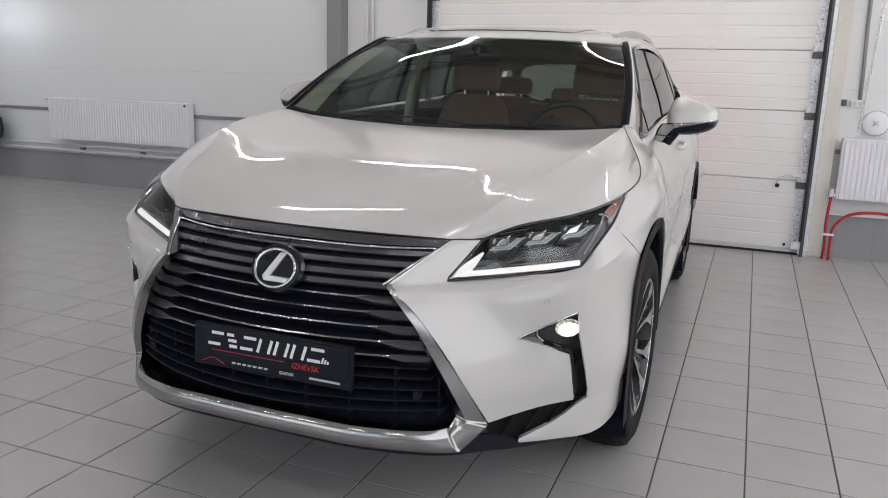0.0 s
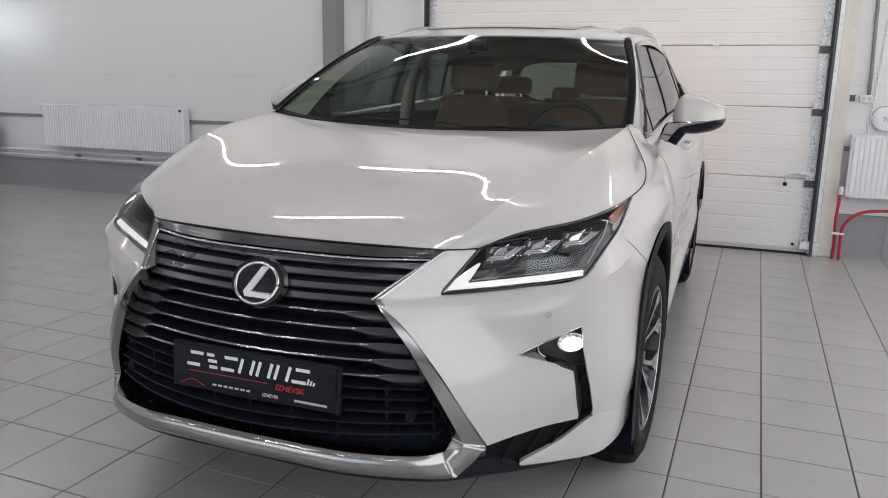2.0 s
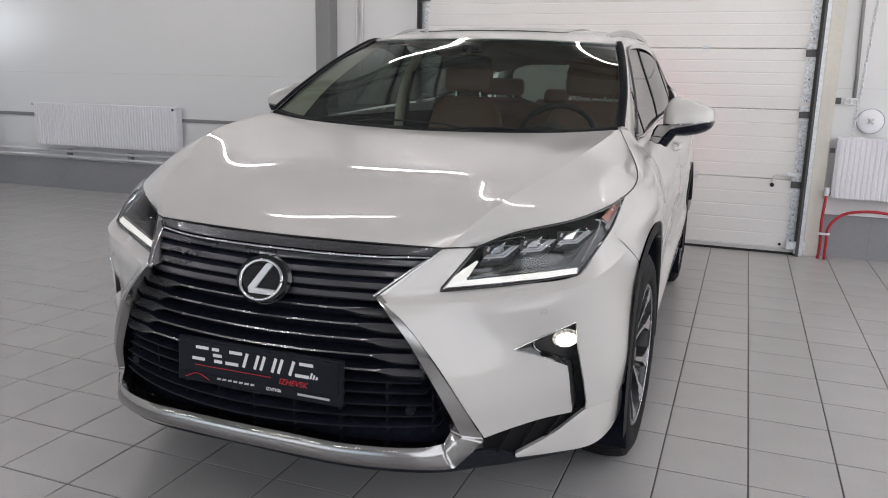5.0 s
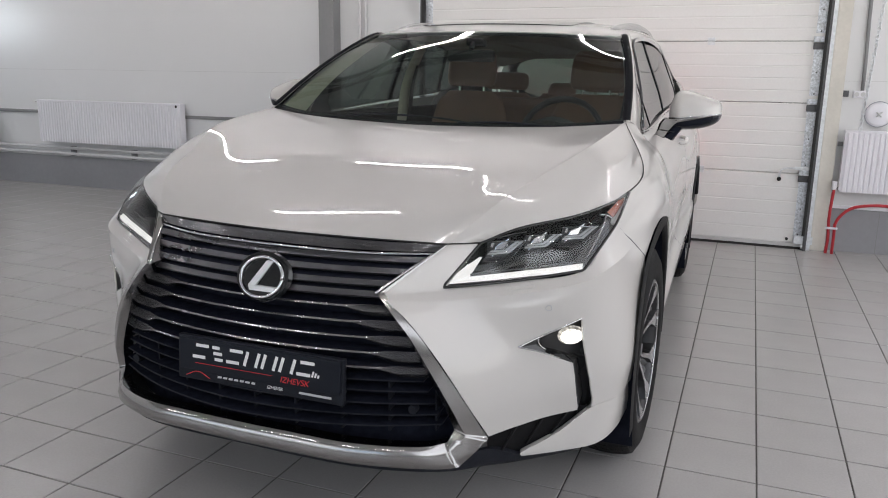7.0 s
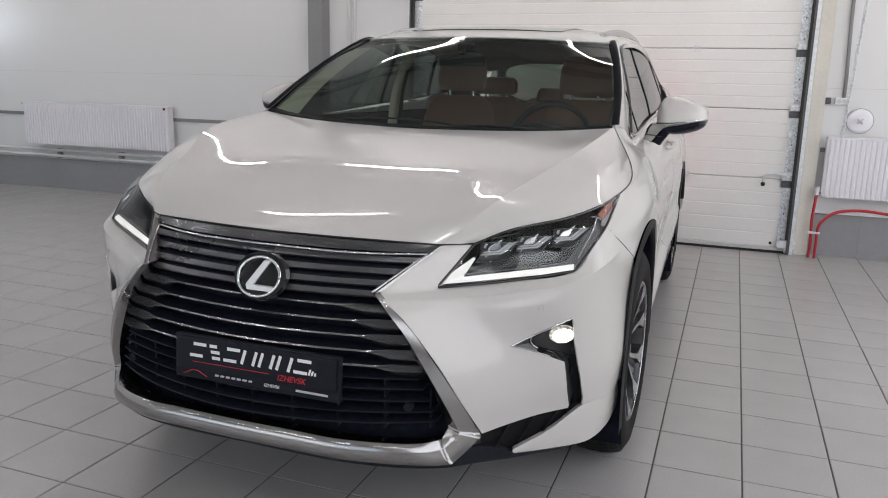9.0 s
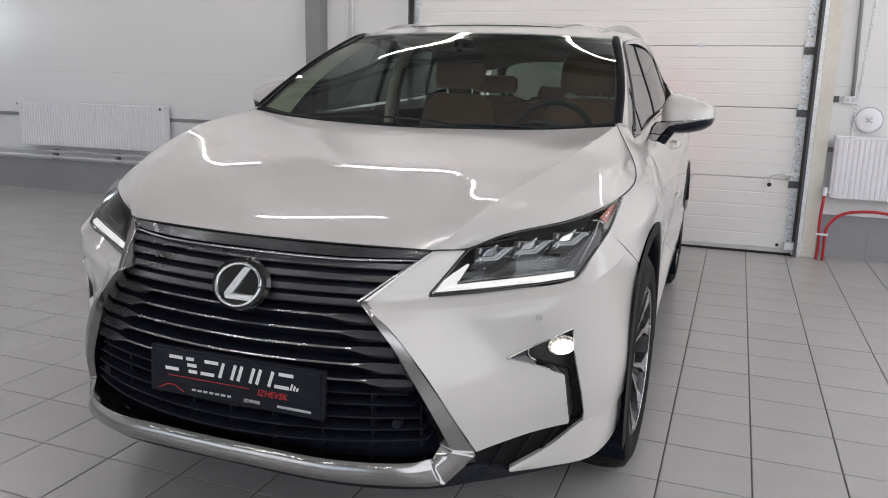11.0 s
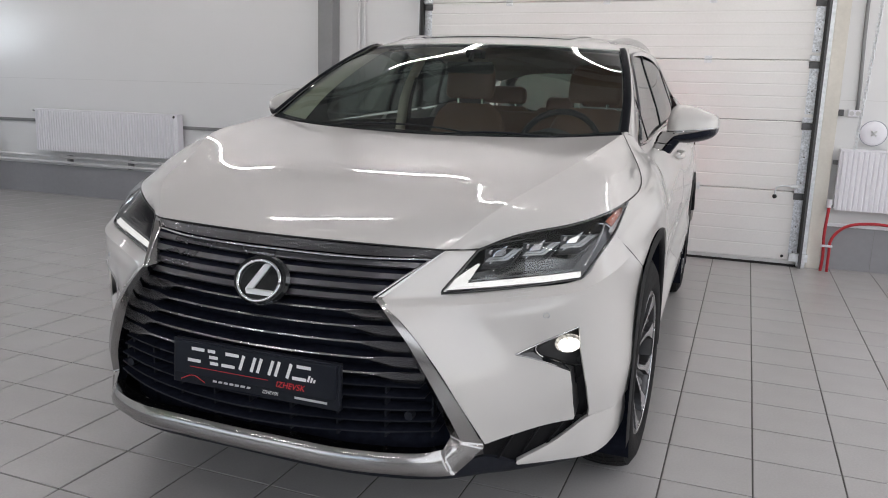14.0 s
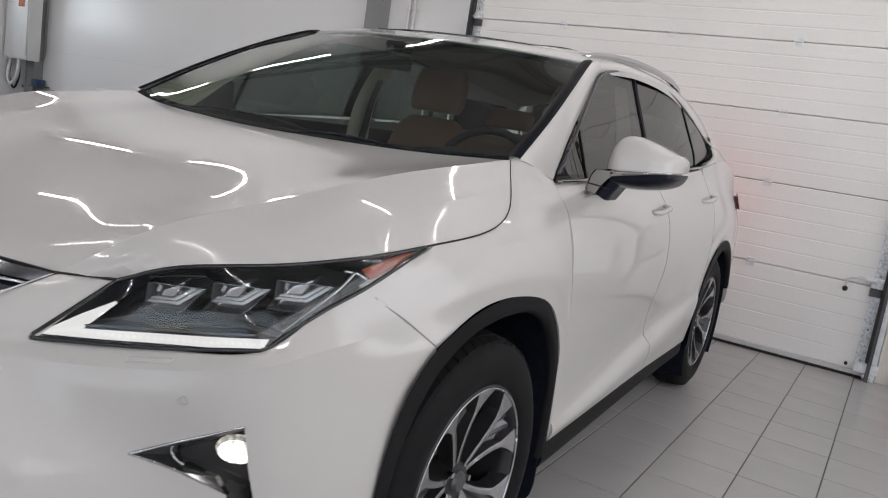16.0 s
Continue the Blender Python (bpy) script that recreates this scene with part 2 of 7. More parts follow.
def spline(pts, n):
    """n points spaced along a smooth curve through pts; a doubled point is a corner."""
    runs, cur = [], [V(pts[0])]
    for p in pts[1:]:
        p = V(p)
        if (p - cur[-1]).length < 1e-6:
            runs.append(cur)
            cur = [p]
        else:
            cur.append(p)
    runs.append(cur)
    dense = []
    for run in runs:
        k = len(run)
        if k < 2:
            continue
        for i in range(k - 1):
            p1, p2 = run[i], run[i + 1]
            p0 = run[i - 1] if i else p1 * 2 - p2
            p3 = run[i + 2] if i + 2 < k else p2 * 2 - p1
            t1 = max((p1 - p0).length, 1e-5) ** 0.5
            t2 = max((p2 - p1).length, 1e-5) ** 0.5
            t3 = max((p3 - p2).length, 1e-5) ** 0.5
            m1 = ((p1 - p0) / t1 - (p2 - p0) / (t1 + t2) + (p2 - p1) / t2) * t2
            m2 = ((p2 - p1) / t2 - (p3 - p1) / (t2 + t3) + (p3 - p2) / t3) * t2
            for s in range(16):
                u = s / 16
                dense.append(p1 * (2 * u**3 - 3 * u**2 + 1) + m1 * (u**3 - 2 * u**2 + u) + p2 * (3 * u**2 - 2 * u**3) + m2 * (u**3 - u**2))
    dense.append(runs[-1][-1])
    acc = [0.0]
    for a, b in zip(dense, dense[1:]):
        acc.append(acc[-1] + (b - a).length)
    out, j = [], 0
    for i in range(n):
        s = acc[-1] * i / (n - 1)
        while j < len(acc) - 2 and acc[j + 1] < s:
            j += 1
        f = (s - acc[j]) / max(acc[j + 1] - acc[j], 1e-9)
        out.append(dense[j].lerp(dense[j + 1], min(max(f, 0), 1)))
    return out


def spline_u(pts, n):
    """Like spline, but with the same number of points on every stretch between two given points."""
    k = len(pts) - 1
    per = max(1, (n - 1) // k)
    P = [V(p) for p in pts]
    out = []
    for i in range(k):
        p1, p2 = P[i], P[i + 1]
        p0 = P[i - 1] if i else p1 * 2 - p2
        p3 = P[i + 2] if i + 2 <= k else p2 * 2 - p1
        t1 = max((p1 - p0).length, 1e-5) ** 0.5
        t2 = max((p2 - p1).length, 1e-5) ** 0.5
        t3 = max((p3 - p2).length, 1e-5) ** 0.5
        m1 = ((p1 - p0) / t1 - (p2 - p0) / (t1 + t2) + (p2 - p1) / t2) * t2
        m2 = ((p2 - p1) / t2 - (p3 - p1) / (t2 + t3) + (p3 - p2) / t3) * t2
        for s in range(per):
            u = s / per
            out.append(p1 * (2 * u**3 - 3 * u**2 + 1) + m1 * (u**3 - 2 * u**2 + u) + p2 * (3 * u**2 - 2 * u**3) + m2 * (u**3 - u**2))
    out.append(P[-1])
    return out


def mirror(pts):
    return [(-p[0], p[1], p[2]) for p in pts]


def full(half):
    """A curve from the middle outwards, made whole."""
    return mirror(half[::-1])[:-1] + list(half)


def loft(rows, nu=25, nv=17, uniform=True):
    """Grid of points on the smooth surface through the rows."""
    rs = [spline_u(r, nu) if uniform else spline(r, nu) for r in rows]
    m = min(len(r) for r in rs)
    cols = [spline_u([r[i] for r in rs], nv) for i in range(m)]
    return [[cols[i][j] for i in range(m)] for j in range(len(cols[0]))]


def eased(grid, times):
    """The grid with its small waves taken out, its rim and its fullness kept."""
    for n in range(2 * times):
        k = 0.5 if n % 2 == 0 else -0.515
        was = [[p.copy() for p in r] for r in grid]
        for j in range(1, len(grid) - 1):
            for i in range(1, len(grid[0]) - 1):
                mean = (was[j - 1][i] + was[j + 1][i] + was[j][i - 1] + was[j][i + 1]) / 4
                grid[j][i] = was[j][i] + (mean - was[j][i]) * k
    return grid


def sheet(grid, flange=0.0, inward=None, flip=False):
    """Mesh of a grid; its rim may turn inwards by flange."""
    bm = bmesh.new()
    vs = [[bm.verts.new(p) for p in r] for r in grid]
    for j in range(len(vs) - 1):
        for i in range(len(vs[0]) - 1):
            q = (vs[j][i], vs[j][i + 1], vs[j + 1][i + 1], vs[j + 1][i])
            try:
                f = bm.faces.new(q[::-1] if flip else q)
                f.smooth = True
            except ValueError:
                pass
    bmesh.ops.remove_doubles(bm, verts=bm.verts, dist=1e-5)
    if flange:
        fold(bm, flange, inward)
    return bm


def fold(bm, flange, inward=None):
    bm.normal_update()
    rim = [e for e in bm.edges if len(e.link_faces) == 1]
    nor = {v: v.normal.copy() for e in rim for v in e.verts}
    r = bmesh.ops.extrude_edge_only(bm, edges=rim)
    nv = [g for g in r["geom"] if isinstance(g, bmesh.types.BMVert)]
    near = {tuple(round(c, 6) for c in v.co): n for v, n in nor.items()}
    for v in nv:
        n = near.get(tuple(round(c, 6) for c in v.co), Vector((0, 0, 1)))
        v.co += (V(inward) if inward else -n) * flange
    for e in rim:
        e.smooth = False


def mirrored(bm):
    b = bm.copy()
    for v in b.verts:
        v.co.x = -v.co.x
    bmesh.ops.reverse_faces(b, faces=b.faces)
    return b


def both(name, bm, mat, parent, label="", smooth=False):
    """The part and its mirror image on the other side."""
    m = mirrored(bm)
    a = part(name, bm, mat, parent, label, smooth)
    b = part(name, m, mat, parent, label, smooth)
    return a, b


def tube(pts, r, seg=8, n=24, bm=None, closed=False):
    """A round bar along a smooth curve."""
    bm = bm or bmesh.new()
    P = spline(pts, n)
    rings = []
    up = Vector((0.12, 0.31, 0.94)).normalized()
    for i, p in enumerate(P):
        d = (P[min(i + 1, n - 1)] - P[max(i - 1, 0)]).normalized()
        a = d.cross(up)
        if a.length < 1e-3:
            a = d.cross(Vector((1, 0, 0)))
        a.normalize()
        b = d.cross(a)
        rr = r(i / (n - 1)) if callable(r) else r
        rings.append([bm.verts.new(p + a * math.cos(2 * math.pi * k / seg) * rr + b * math.sin(2 * math.pi * k / seg) * rr) for k in range(seg)])
    for i in range(n - 1):
        for k in range(seg):
            f = bm.faces.new((rings[i][k], rings[i][(k + 1) % seg], rings[i + 1][(k + 1) % seg], rings[i + 1][k]))
            f.smooth = True
    if not closed:
        bm.faces.new(rings[0][::-1])
        bm.faces.new(rings[-1])
    return bm


def prism(poly, y0, y1, bm=None):
    """Polygon of (x, z) pushed from y0 to y1."""
    bm = bm or bmesh.new()
    a = [bm.verts.new((x, y0, z)) for x, z in poly]
    b = [bm.verts.new((x, y1, z)) for x, z in poly]
    n = len(poly)
    bm.faces.new(a)
    bm.faces.new(b[::-1])
    for i in range(n):
        bm.faces.new((a[(i + 1) % n], a[i], b[i], b[(i + 1) % n]))
    bmesh.ops.recalc_face_normals(bm, faces=bm.faces)
    return bm


# ---- the room ----
def wall(name, x0, x1, y0, y1, z0, z1, mat, label):
    return tagged(link(name, box(x0, x1, y0, y1, z0, z1), mat), label, "wall", kind="structure")


G_L, G_R, G_TOP, Y_G = -1.74, 1.70, 3.15, 5.27
wall("wall_north", X_L - 0.2, G_L - 0.04, Y_W, Y_W + 0.2, 0, CEIL, M_WALL, "white sandwich panel wall with grey dado")
wall("wall_north_east", G_R + 0.06, X_R + 0.2, Y_W, Y_W + 0.2, 0, CEIL, M_WALL, "white panel wall beside the gate")
wall("wall_north_top", G_L - 0.04, G_R + 0.06, Y_W, Y_W + 0.2, G_TOP, CEIL, M_WALL, "white wall above the gate")
tagged(link("ceiling", box(X_L - 0.2, X_R + 0.2, Y_B - 0.2, Y_W + 0.2, CEIL, CEIL + 0.15), M_CEIL), "light grey ceiling", "ceiling", kind="structure")

# dado, skirting joint and rail along the gate wall
for a, b in ((X_L, -2.866), (-2.70, G_L - 0.08), (1.885, X_R)):
    tagged(link("dado", box(a, b, Y_W - 0.012, Y_W, 0, 0.36), M_WAIN), "grey painted dado along the wall foot", "dado", kind="structure")
    tagged(link("trim", box(a, b, Y_W - 0.022, Y_W, 0.868, 0.905, 0.003), M_COL), "grey cover strip along the wall", "trim", kind="structure")
    tagged(link("panel_joint", box(a, b, Y_W - 0.003, Y_W, 1.3845, 1.3875), M_GREY), "fine horizontal joint of the wall panels", "joint", kind="structure")
    tagged(link("panel_joint", box(a, b, Y_W - 0.003, Y_W, 2.4805, 2.4835), M_GREY), "fine horizontal joint of the wall panels", "joint", kind="structure")

tagged(link("column", box(-2.865, -2.70, 5.21, Y_W, 0, CEIL, 0.006), M_COL), "grey painted steel column on the wall", "column", kind="structure")
tagged(link("column", box(-8.26, -8.07, 5.235, Y_W, 0, CEIL, 0.006), M_COL), "grey painted steel column in the corner", "column", kind="structure")
tagged(link("reveal", box(1.766, 1.872, 5.285, Y_W, 0, CEIL, 0.004), M_REVEAL), "beige plastered reveal beside the gate", "reveal", kind="structure")

# roof steel, seen only mirrored in the glass
for y in (-4.2, -1.2, 1.8, 4.6):
    t = thing("roof_truss", "dark steel roof truss under the ceiling", "truss", "roof trusses")
    part("chord", box(X_L, X_R, y - 0.05, y + 0.05, CEIL - 0.12, CEIL, 0), M_BEAM, t)
    part("chord", box(X_L, X_R, y - 0.04, y + 0.04, CEIL - 0.62, CEIL - 0.54, 0), M_BEAM, t)
    x = X_L + 0.2
    k = 0
    while x + 0.8 < X_R:
        z = (CEIL - 0.12, CEIL - 0.55)
        part("brace", cyl((x, y, z[k % 2]), (x + 0.8, y, z[(k + 1) % 2]), 0.025, 8), M_BEAM, t)
        x += 0.8
        k += 1

# linear ceiling lamps
LAMPS = [(x, y) for y in (4.65, 2.25, -0.45, -3.25) for x in (-7.1, -4.5, -1.9, 0.7, 3.3)]
LAMP_Z = 4.15
lamp0 = None
for x, y in LAMPS:
    m = pose(x, y, LAMP_Z)
    if lamp0 is None:
        lamp0 = thing("linear_lamp", "slim white linear lamp hung under the ceiling", "lamp", "ceiling lamps")
        part("body", box(-0.73, 0.73, -0.03, 0.03, 0.02, 0.06, 0.006), M_GREY, lamp0)
        part("tube", box(-0.72, 0.72, -0.0092, 0.0092, 0.0, 0.02, 0.004), M_TUBE, lamp0, "glowing white diffuser")
        for dx in (-0.6, 0.6):
            part("cable", cyl((dx, 0, 0.06), (dx, 0, CEIL - LAMP_Z), 0.003, 6), M_STEEL, lamp0)
        lamp0.matrix_basis = m
    else:
        copy_thing(lamp0, m)

# daylight windows; the east and south ones are added fill light
def window(name, u0, u1, z0, z1, at, axis, facing, watts):
    """A framed window in a side wall (axis x) or the back wall (axis y), with the sky's light in its opening."""
    win = thing(name, "bright daylight window in a white frame, out of view", "window", kind="structure")
    out = -facing

    def bx(a0, a1, c0, c1, d0, d1, bm=None):
        p, q = sorted((at + out * d0, at + out * d1))
        return box(p, q, a0, a1, c0, c1, 0.004, bm) if axis == "x" else box(a0, a1, p, q, c0, c1, 0.004, bm)
    fr = bmesh.new()
    for a0, a1, c0, c1 in ((u0, u0 + 0.06, z0, z1), (u1 - 0.06, u1, z0, z1), (u0 + 0.06, u1 - 0.06, z0, z0 + 0.06), (u0 + 0.06, u1 - 0.06, z1 - 0.06, z1)):
        bx(a0, a1, c0, c1, 0.06, 0.14, fr)
    part("window_frame", fr, M_RAD, win)
    pn = part("pane", bx(u0 + 0.06, u1 - 0.06, z0 + 0.06, z1 - 0.06, 0.095, 0.105), M_LENS, win)
    pn.visible_shadow = False
    al = bpy.data.lights.new("window_daylight", "AREA")
    al.shape, al.size, al.size_y, al.energy, al.color = "RECTANGLE", u1 - u0 - 0.14, z1 - z0 - 0.14, watts, {"window_1": (0.82, 0.92, 1.0), "window_2": (1.0, 0.965, 0.95), "window_3": (0.86, 0.93, 1.0)}[name]
    m, z = (u0 + u1) / 2, (z0 + z1) / 2
    eye = (at + out * 0.13, m, z) if axis == "x" else (m, at + out * 0.13, z)
    to = (at - out * 3, m, z) if axis == "x" else (m, at - out * 3, z)
    new("window_daylight", al).matrix_world = look(eye, to)


def wall_with_window(name, axis, at, thick, u0, u1, hole, label):
    """A wall in four pieces round one opening."""
    a0, a1, c0, c1 = hole
    for k, (p0, p1, q0, q1) in enumerate(((u0, a0, 0, CEIL), (a1, u1, 0, CEIL), (a0, a1, 0, c0), (a0, a1, c1, CEIL))):
        p, q = sorted((at, at + thick))
        b = (p, q, p0, p1, q0, q1) if axis == "x" else (p0, p1, p, q, q0, q1)
        wall(name + ("", "_far", "_low", "_high")[k], *b, M_WALL, label)


wall_with_window("wall_west", "x", X_L, -0.2, Y_B, Y_W, (3.85, 4.65, 1.72, 2.36), "white panel side wall")
window("window_1", 3.85, 4.65, 1.72, 2.36, X_L, "x", 1, 10.0)
# unseen opening, stretched along the wall to light and reflect in the paint
wall_with_window("wall_east", "x", X_R, 0.2, Y_B, Y_W, (-4.5, 5.0, 0.5, 4.5), "white panel side wall with a window")
window("window_2", -4.5, 5.0, 0.5, 4.5, X_R, "x", -1, 258.0)
# added soft front light for floor and bumper, set in an unseen opening
wall_with_window("wall_south", "y", Y_B, -0.2, X_L - 0.2, X_R + 0.2, (-7.6, 4.6, 0.9, 4.2), "white panel back wall with a window")
window("window_3", -7.6, 4.6, 0.9, 4.2, Y_B, "y", 1, 108.0)

# ---- the sectional gate ----
gate = thing("sectional_gate", "white ribbed sectional overhead gate, closed", "garage door")
JOINTS = [0.05, 0.632, 1.205, 1.692, 2.172, 2.66, 3.13]


def gate_panel(z0, z1):
    """One section with shallow pressed ribs."""
    n = 5
    prof = []
    h = (z1 - z0) / n
    prof.append((0.006, z0))
    prof.append((0.0, z0 + 0.006))
    for i in range(1, n):
        z = z0 + h * i
        prof += [(0.0, z - 0.007), (0.0022, z - 0.002), (0.0022, z + 0.002), (0.0, z + 0.007)]
    prof += [(0.0, z1 - 0.006), (0.006, z1)]
    bm = bmesh.new()
    cols = []
    for x in (G_L, G_R):
        cols.append([bm.verts.new((x, Y_G + d, z)) for d, z in prof] + [bm.verts.new((x, Y_G + 0.045, z1)), bm.verts.new((x, Y_G + 0.045, z0))])
    k = len(cols[0])
    for i in range(k):
        bm.faces.new((cols[0][i], cols[0][(i + 1) % k], cols[1][(i + 1) % k], cols[1][i]))
    bm.faces.new(cols[0][::-1])
    bm.faces.new(cols[1])
    bmesh.ops.recalc_face_normals(bm, faces=bm.faces)
    return bm


for z0, z1 in zip(JOINTS, JOINTS[1:]):
    part("panel", gate_panel(z0 + 0.002, z1 - 0.002), M_DOORP, gate)
    for sx in (-1, 1):
        e = G_R if sx > 0 else G_L
        a, b = sorted((e - sx * 0.002, e - sx * 0.075))
        part("end_plate", box(a, b, Y_G - 0.004, Y_G - 0.0005, z0 + 0.06, z1 - 0.03, 0.001), M_ZINC, gate, "galvanised steel end plate")
        for zz in (z0 + 0.075, (z0 + z1) / 2, z1 - 0.045):
            part("screw", cyl((e - sx * 0.04, Y_G - 0.007, zz), (e - sx * 0.04, Y_G - 0.004, zz), 0.006, 8), M_DKSTEEL, gate)
    if z1 < 3.0:
        for x in (-0.91, -0.033, 0.842):
            h = part("hinge", box(x - 0.03, x + 0.03, Y_G - 0.008, Y_G - 0.0005, z1 - 0.03, z1 + 0.028, 0.002), M_STEEL, gate, "small galvanised hinge")
            part("knuckle", cyl((x - 0.02, Y_G - 0.01, z1), (x + 0.02, Y_G - 0.01, z1), 0.007, 10), M_STEEL, h)
        for sx in (-1, 1):
            e = G_R if sx > 0 else G_L
            a, b = sorted((e - sx * 0.005, e - sx * 0.085))
            h = part("roller_bracket", box(a, b, Y_G - 0.035, Y_G - 0.004, z1 - 0.008, z1 + 0.035, 0.004), M_ZINC, gate, "galvanised roller bracket")
            part("stem", cyl((e - sx * 0.07, Y_G - 0.028, z1 + 0.012), (e + sx * 0.05, Y_G - 0.028, z1 + 0.012), 0.007, 10), M_STEEL, h)
            part("under_plate", box(a, b, Y_G - 0.02, Y_G - 0.004, z1 - 0.065, z1 - 0.012, 0.003), M_DKSTEEL, h)
part("bottom_rail", box(G_L, G_R, Y_G - 0.004, Y_G + 0.04, 0.022, 0.052, 0.003), M_GREY, gate, "grey aluminium bottom rail")
part("bottom_seal", box(G_L, G_R, Y_G - 0.002, Y_G + 0.035, 0.001, 0.022, 0.004), M_SEAL, gate, "black rubber seal")
bb = part("bottom_bracket", box(G_R - 0.07, G_R + 0.075, Y_G - 0.05, Y_G - 0.006, 0.055, 0.12, 0.004), M_STEEL, gate, "galvanised bottom bracket")
part("roller", cyl((G_R - 0.01, Y_G - 0.03, 0.035), (G_R + 0.04, Y_G - 0.03, 0.035), 0.022, 14), M_STEEL, bb)
part("bolt_head", cyl((G_R - 0.12, Y_G - 0.012, 0.085), (G_R - 0.12, Y_G, 0.085), 0.012, 12), M_SEAL, gate)
la = part("latch", tube([(1.74, Y_G - 0.04, 0.685), (1.60, Y_G - 0.045, 0.68), (1.51, Y_G - 0.05, 0.675), (1.475, Y_G - 0.05, 0.655), (1.47, Y_G - 0.05, 0.60)], 0.008, 8, 20), M_STEEL, gate, "bent steel latch lever")
bk = bmesh.new()
bmesh.ops.create_uvsphere(bk, u_segments=14, v_segments=10, radius=0.018, matrix=Matrix.Translation((1.47, Y_G - 0.05, 0.588)))
part("knob", bk, M_SEAL, la, "black ball knob", True)
part("guide", box(1.58, 1.72, Y_G - 0.055, Y_G - 0.006, 0.668, 0.692, 0.003), M_STEEL, la)
for sx in (-1, 1):
    e = G_R if sx > 0 else G_L
    t = tagged(thing("gate_track", "dark steel vertical guide track of the gate", "gate track", "gate tracks"))
    a, b = sorted((e + sx * 0.004, e + sx * 0.03))
    part("channel", box(a, b, Y_G - 0.06, Y_G + 0.03, 0.0, 3.4, 0.002), M_DKSTEEL, t)
    a, b = sorted((e + sx * 0.03, e + sx * 0.062))
    part("angle", box(a, b, Y_G - 0.02, Y_W, 0.0, 3.4, 0.002), M_STEEL, t)
    a, b = sorted((e + sx * 0.01, e - sx * 0.012))
    part("brush_seal", box(a, b, Y_G - 0.075, Y_G - 0.06, 0.13, 3.4, 0.001), M_SEAL, t)
tagged(link("gate_backing", box(G_L - 0.04, G_R + 0.06, Y_W + 0.02, Y_W + 0.05, 0, G_TOP), M_DKSTEEL), "dark steel backing outside the gate", "backing", kind="structure")


# ---- radiators and pipes ----
def radiator(x0, x1, y0, y1, z0, z1, ribs, label):
    r = thing("radiator", label, "radiator", "wall radiators")
    n = ribs
    pitch = (x1 - x0 - 0.03) / n
    prof = [(x0 + 0.004, y0 + 0.012)]
    for i in range(n):
        a = x0 + 0.015 + pitch * i
        prof += [(a + pitch * 0.08, y0 + 0.007), (a + pitch * 0.22, y0), (a + pitch * 0.78, y0), (a + pitch * 0.92, y0 + 0.007)]
    prof += [(x1 - 0.004, y0 + 0.012), (x1, y0 + 0.03), (x1, y1), (x0, y1), (x0, y0 + 0.03)]
    bm = bmesh.new()
    lo = [bm.verts.new((x, y, z0)) for x, y in prof]
    hi = [bm.verts.new((x, y, z1 - 0.02)) for x, y in prof]
    k = len(prof)
    for i in range(k):
        bm.faces.new((lo[i], lo[(i + 1) % k], hi[(i + 1) % k], hi[i]))
    bm.faces.new(lo[::-1])
    bm.faces.new(hi)
    part("panel", bm, M_RAD, r)
    part("top_grille", box(x0 - 0.002, x1 + 0.002, y0 + 0.006, y1, z1 - 0.02, z1, 0.004), M_RAD, r)
    part("side_cover", box(x0 - 0.004, x0 + 0.003, y0 + 0.012, y1, z0 + 0.01, z1, 0.002), M_RAD, r)
    part("side_cover", box(x1 - 0.003, x1 + 0.004, y0 + 0.012, y1, z0 + 0.01, z1, 0.002), M_RAD, r)
    for x in (x0 + 0.2, x1 - 0.2):
        part("bracket", box(x - 0.02, x + 0.02, y1, Y_W, z0 + 0.05, z1 - 0.05, 0.002), M_STEEL, r)
    return r


rl = radiator(-6.745, -4.645, 5.21, 5.31, 0.542, 1.032, 53, "long white ribbed panel radiator on the wall")
part("air_valve", cyl((-6.755, 5.25, 1.01), (-6.805, 5.25, 1.01), 0.012, 10), M_BRIGHT, rl)
part("plug", cyl((-4.68, 5.205, 1.003), (-4.68, 5.22, 1.003), 0.014, 12), M_SEAL, rl)
part("valve", cyl((-4.615, 5.26, 0.50), (-4.615, 5.26, 0.565), 0.02, 12), M_BRIGHT, rl)
rr = radiator(1.922, 2.93, 5.21, 5.31, 0.512, 1.002, 26, "white ribbed panel radiator beside the gate")
vb = part("valve", cyl((1.888, 5.24, 0.53), (1.925, 5.24, 0.54), 0.014, 12), M_BRIGHT, rr)
part("valve_head", cyl((1.888, 5.24, 0.525), (1.888, 5.24, 0.59), 0.02, 14), M_RAD, vb)

hp = thing("heating_pipes", "pair of white heating pipes along the wall", "pipe")
for z in (0.398, 0.465):
    part("pipe", cyl((X_L, 5.30, z), (-2.866, 5.30, z), 0.017, 12), M_PIPE, hp)
for x in (-6.35, -5.42, -3.6):
    part("clip", box(x - 0.022, x + 0.022, 5.305, Y_W, 0.372, 0.486, 0.003), M_COL, hp)
part("riser", cyl((-4.615, 5.26, 0.465), (-4.615, 5.26, 0.51), 0.012, 10), M_PIPE, hp)

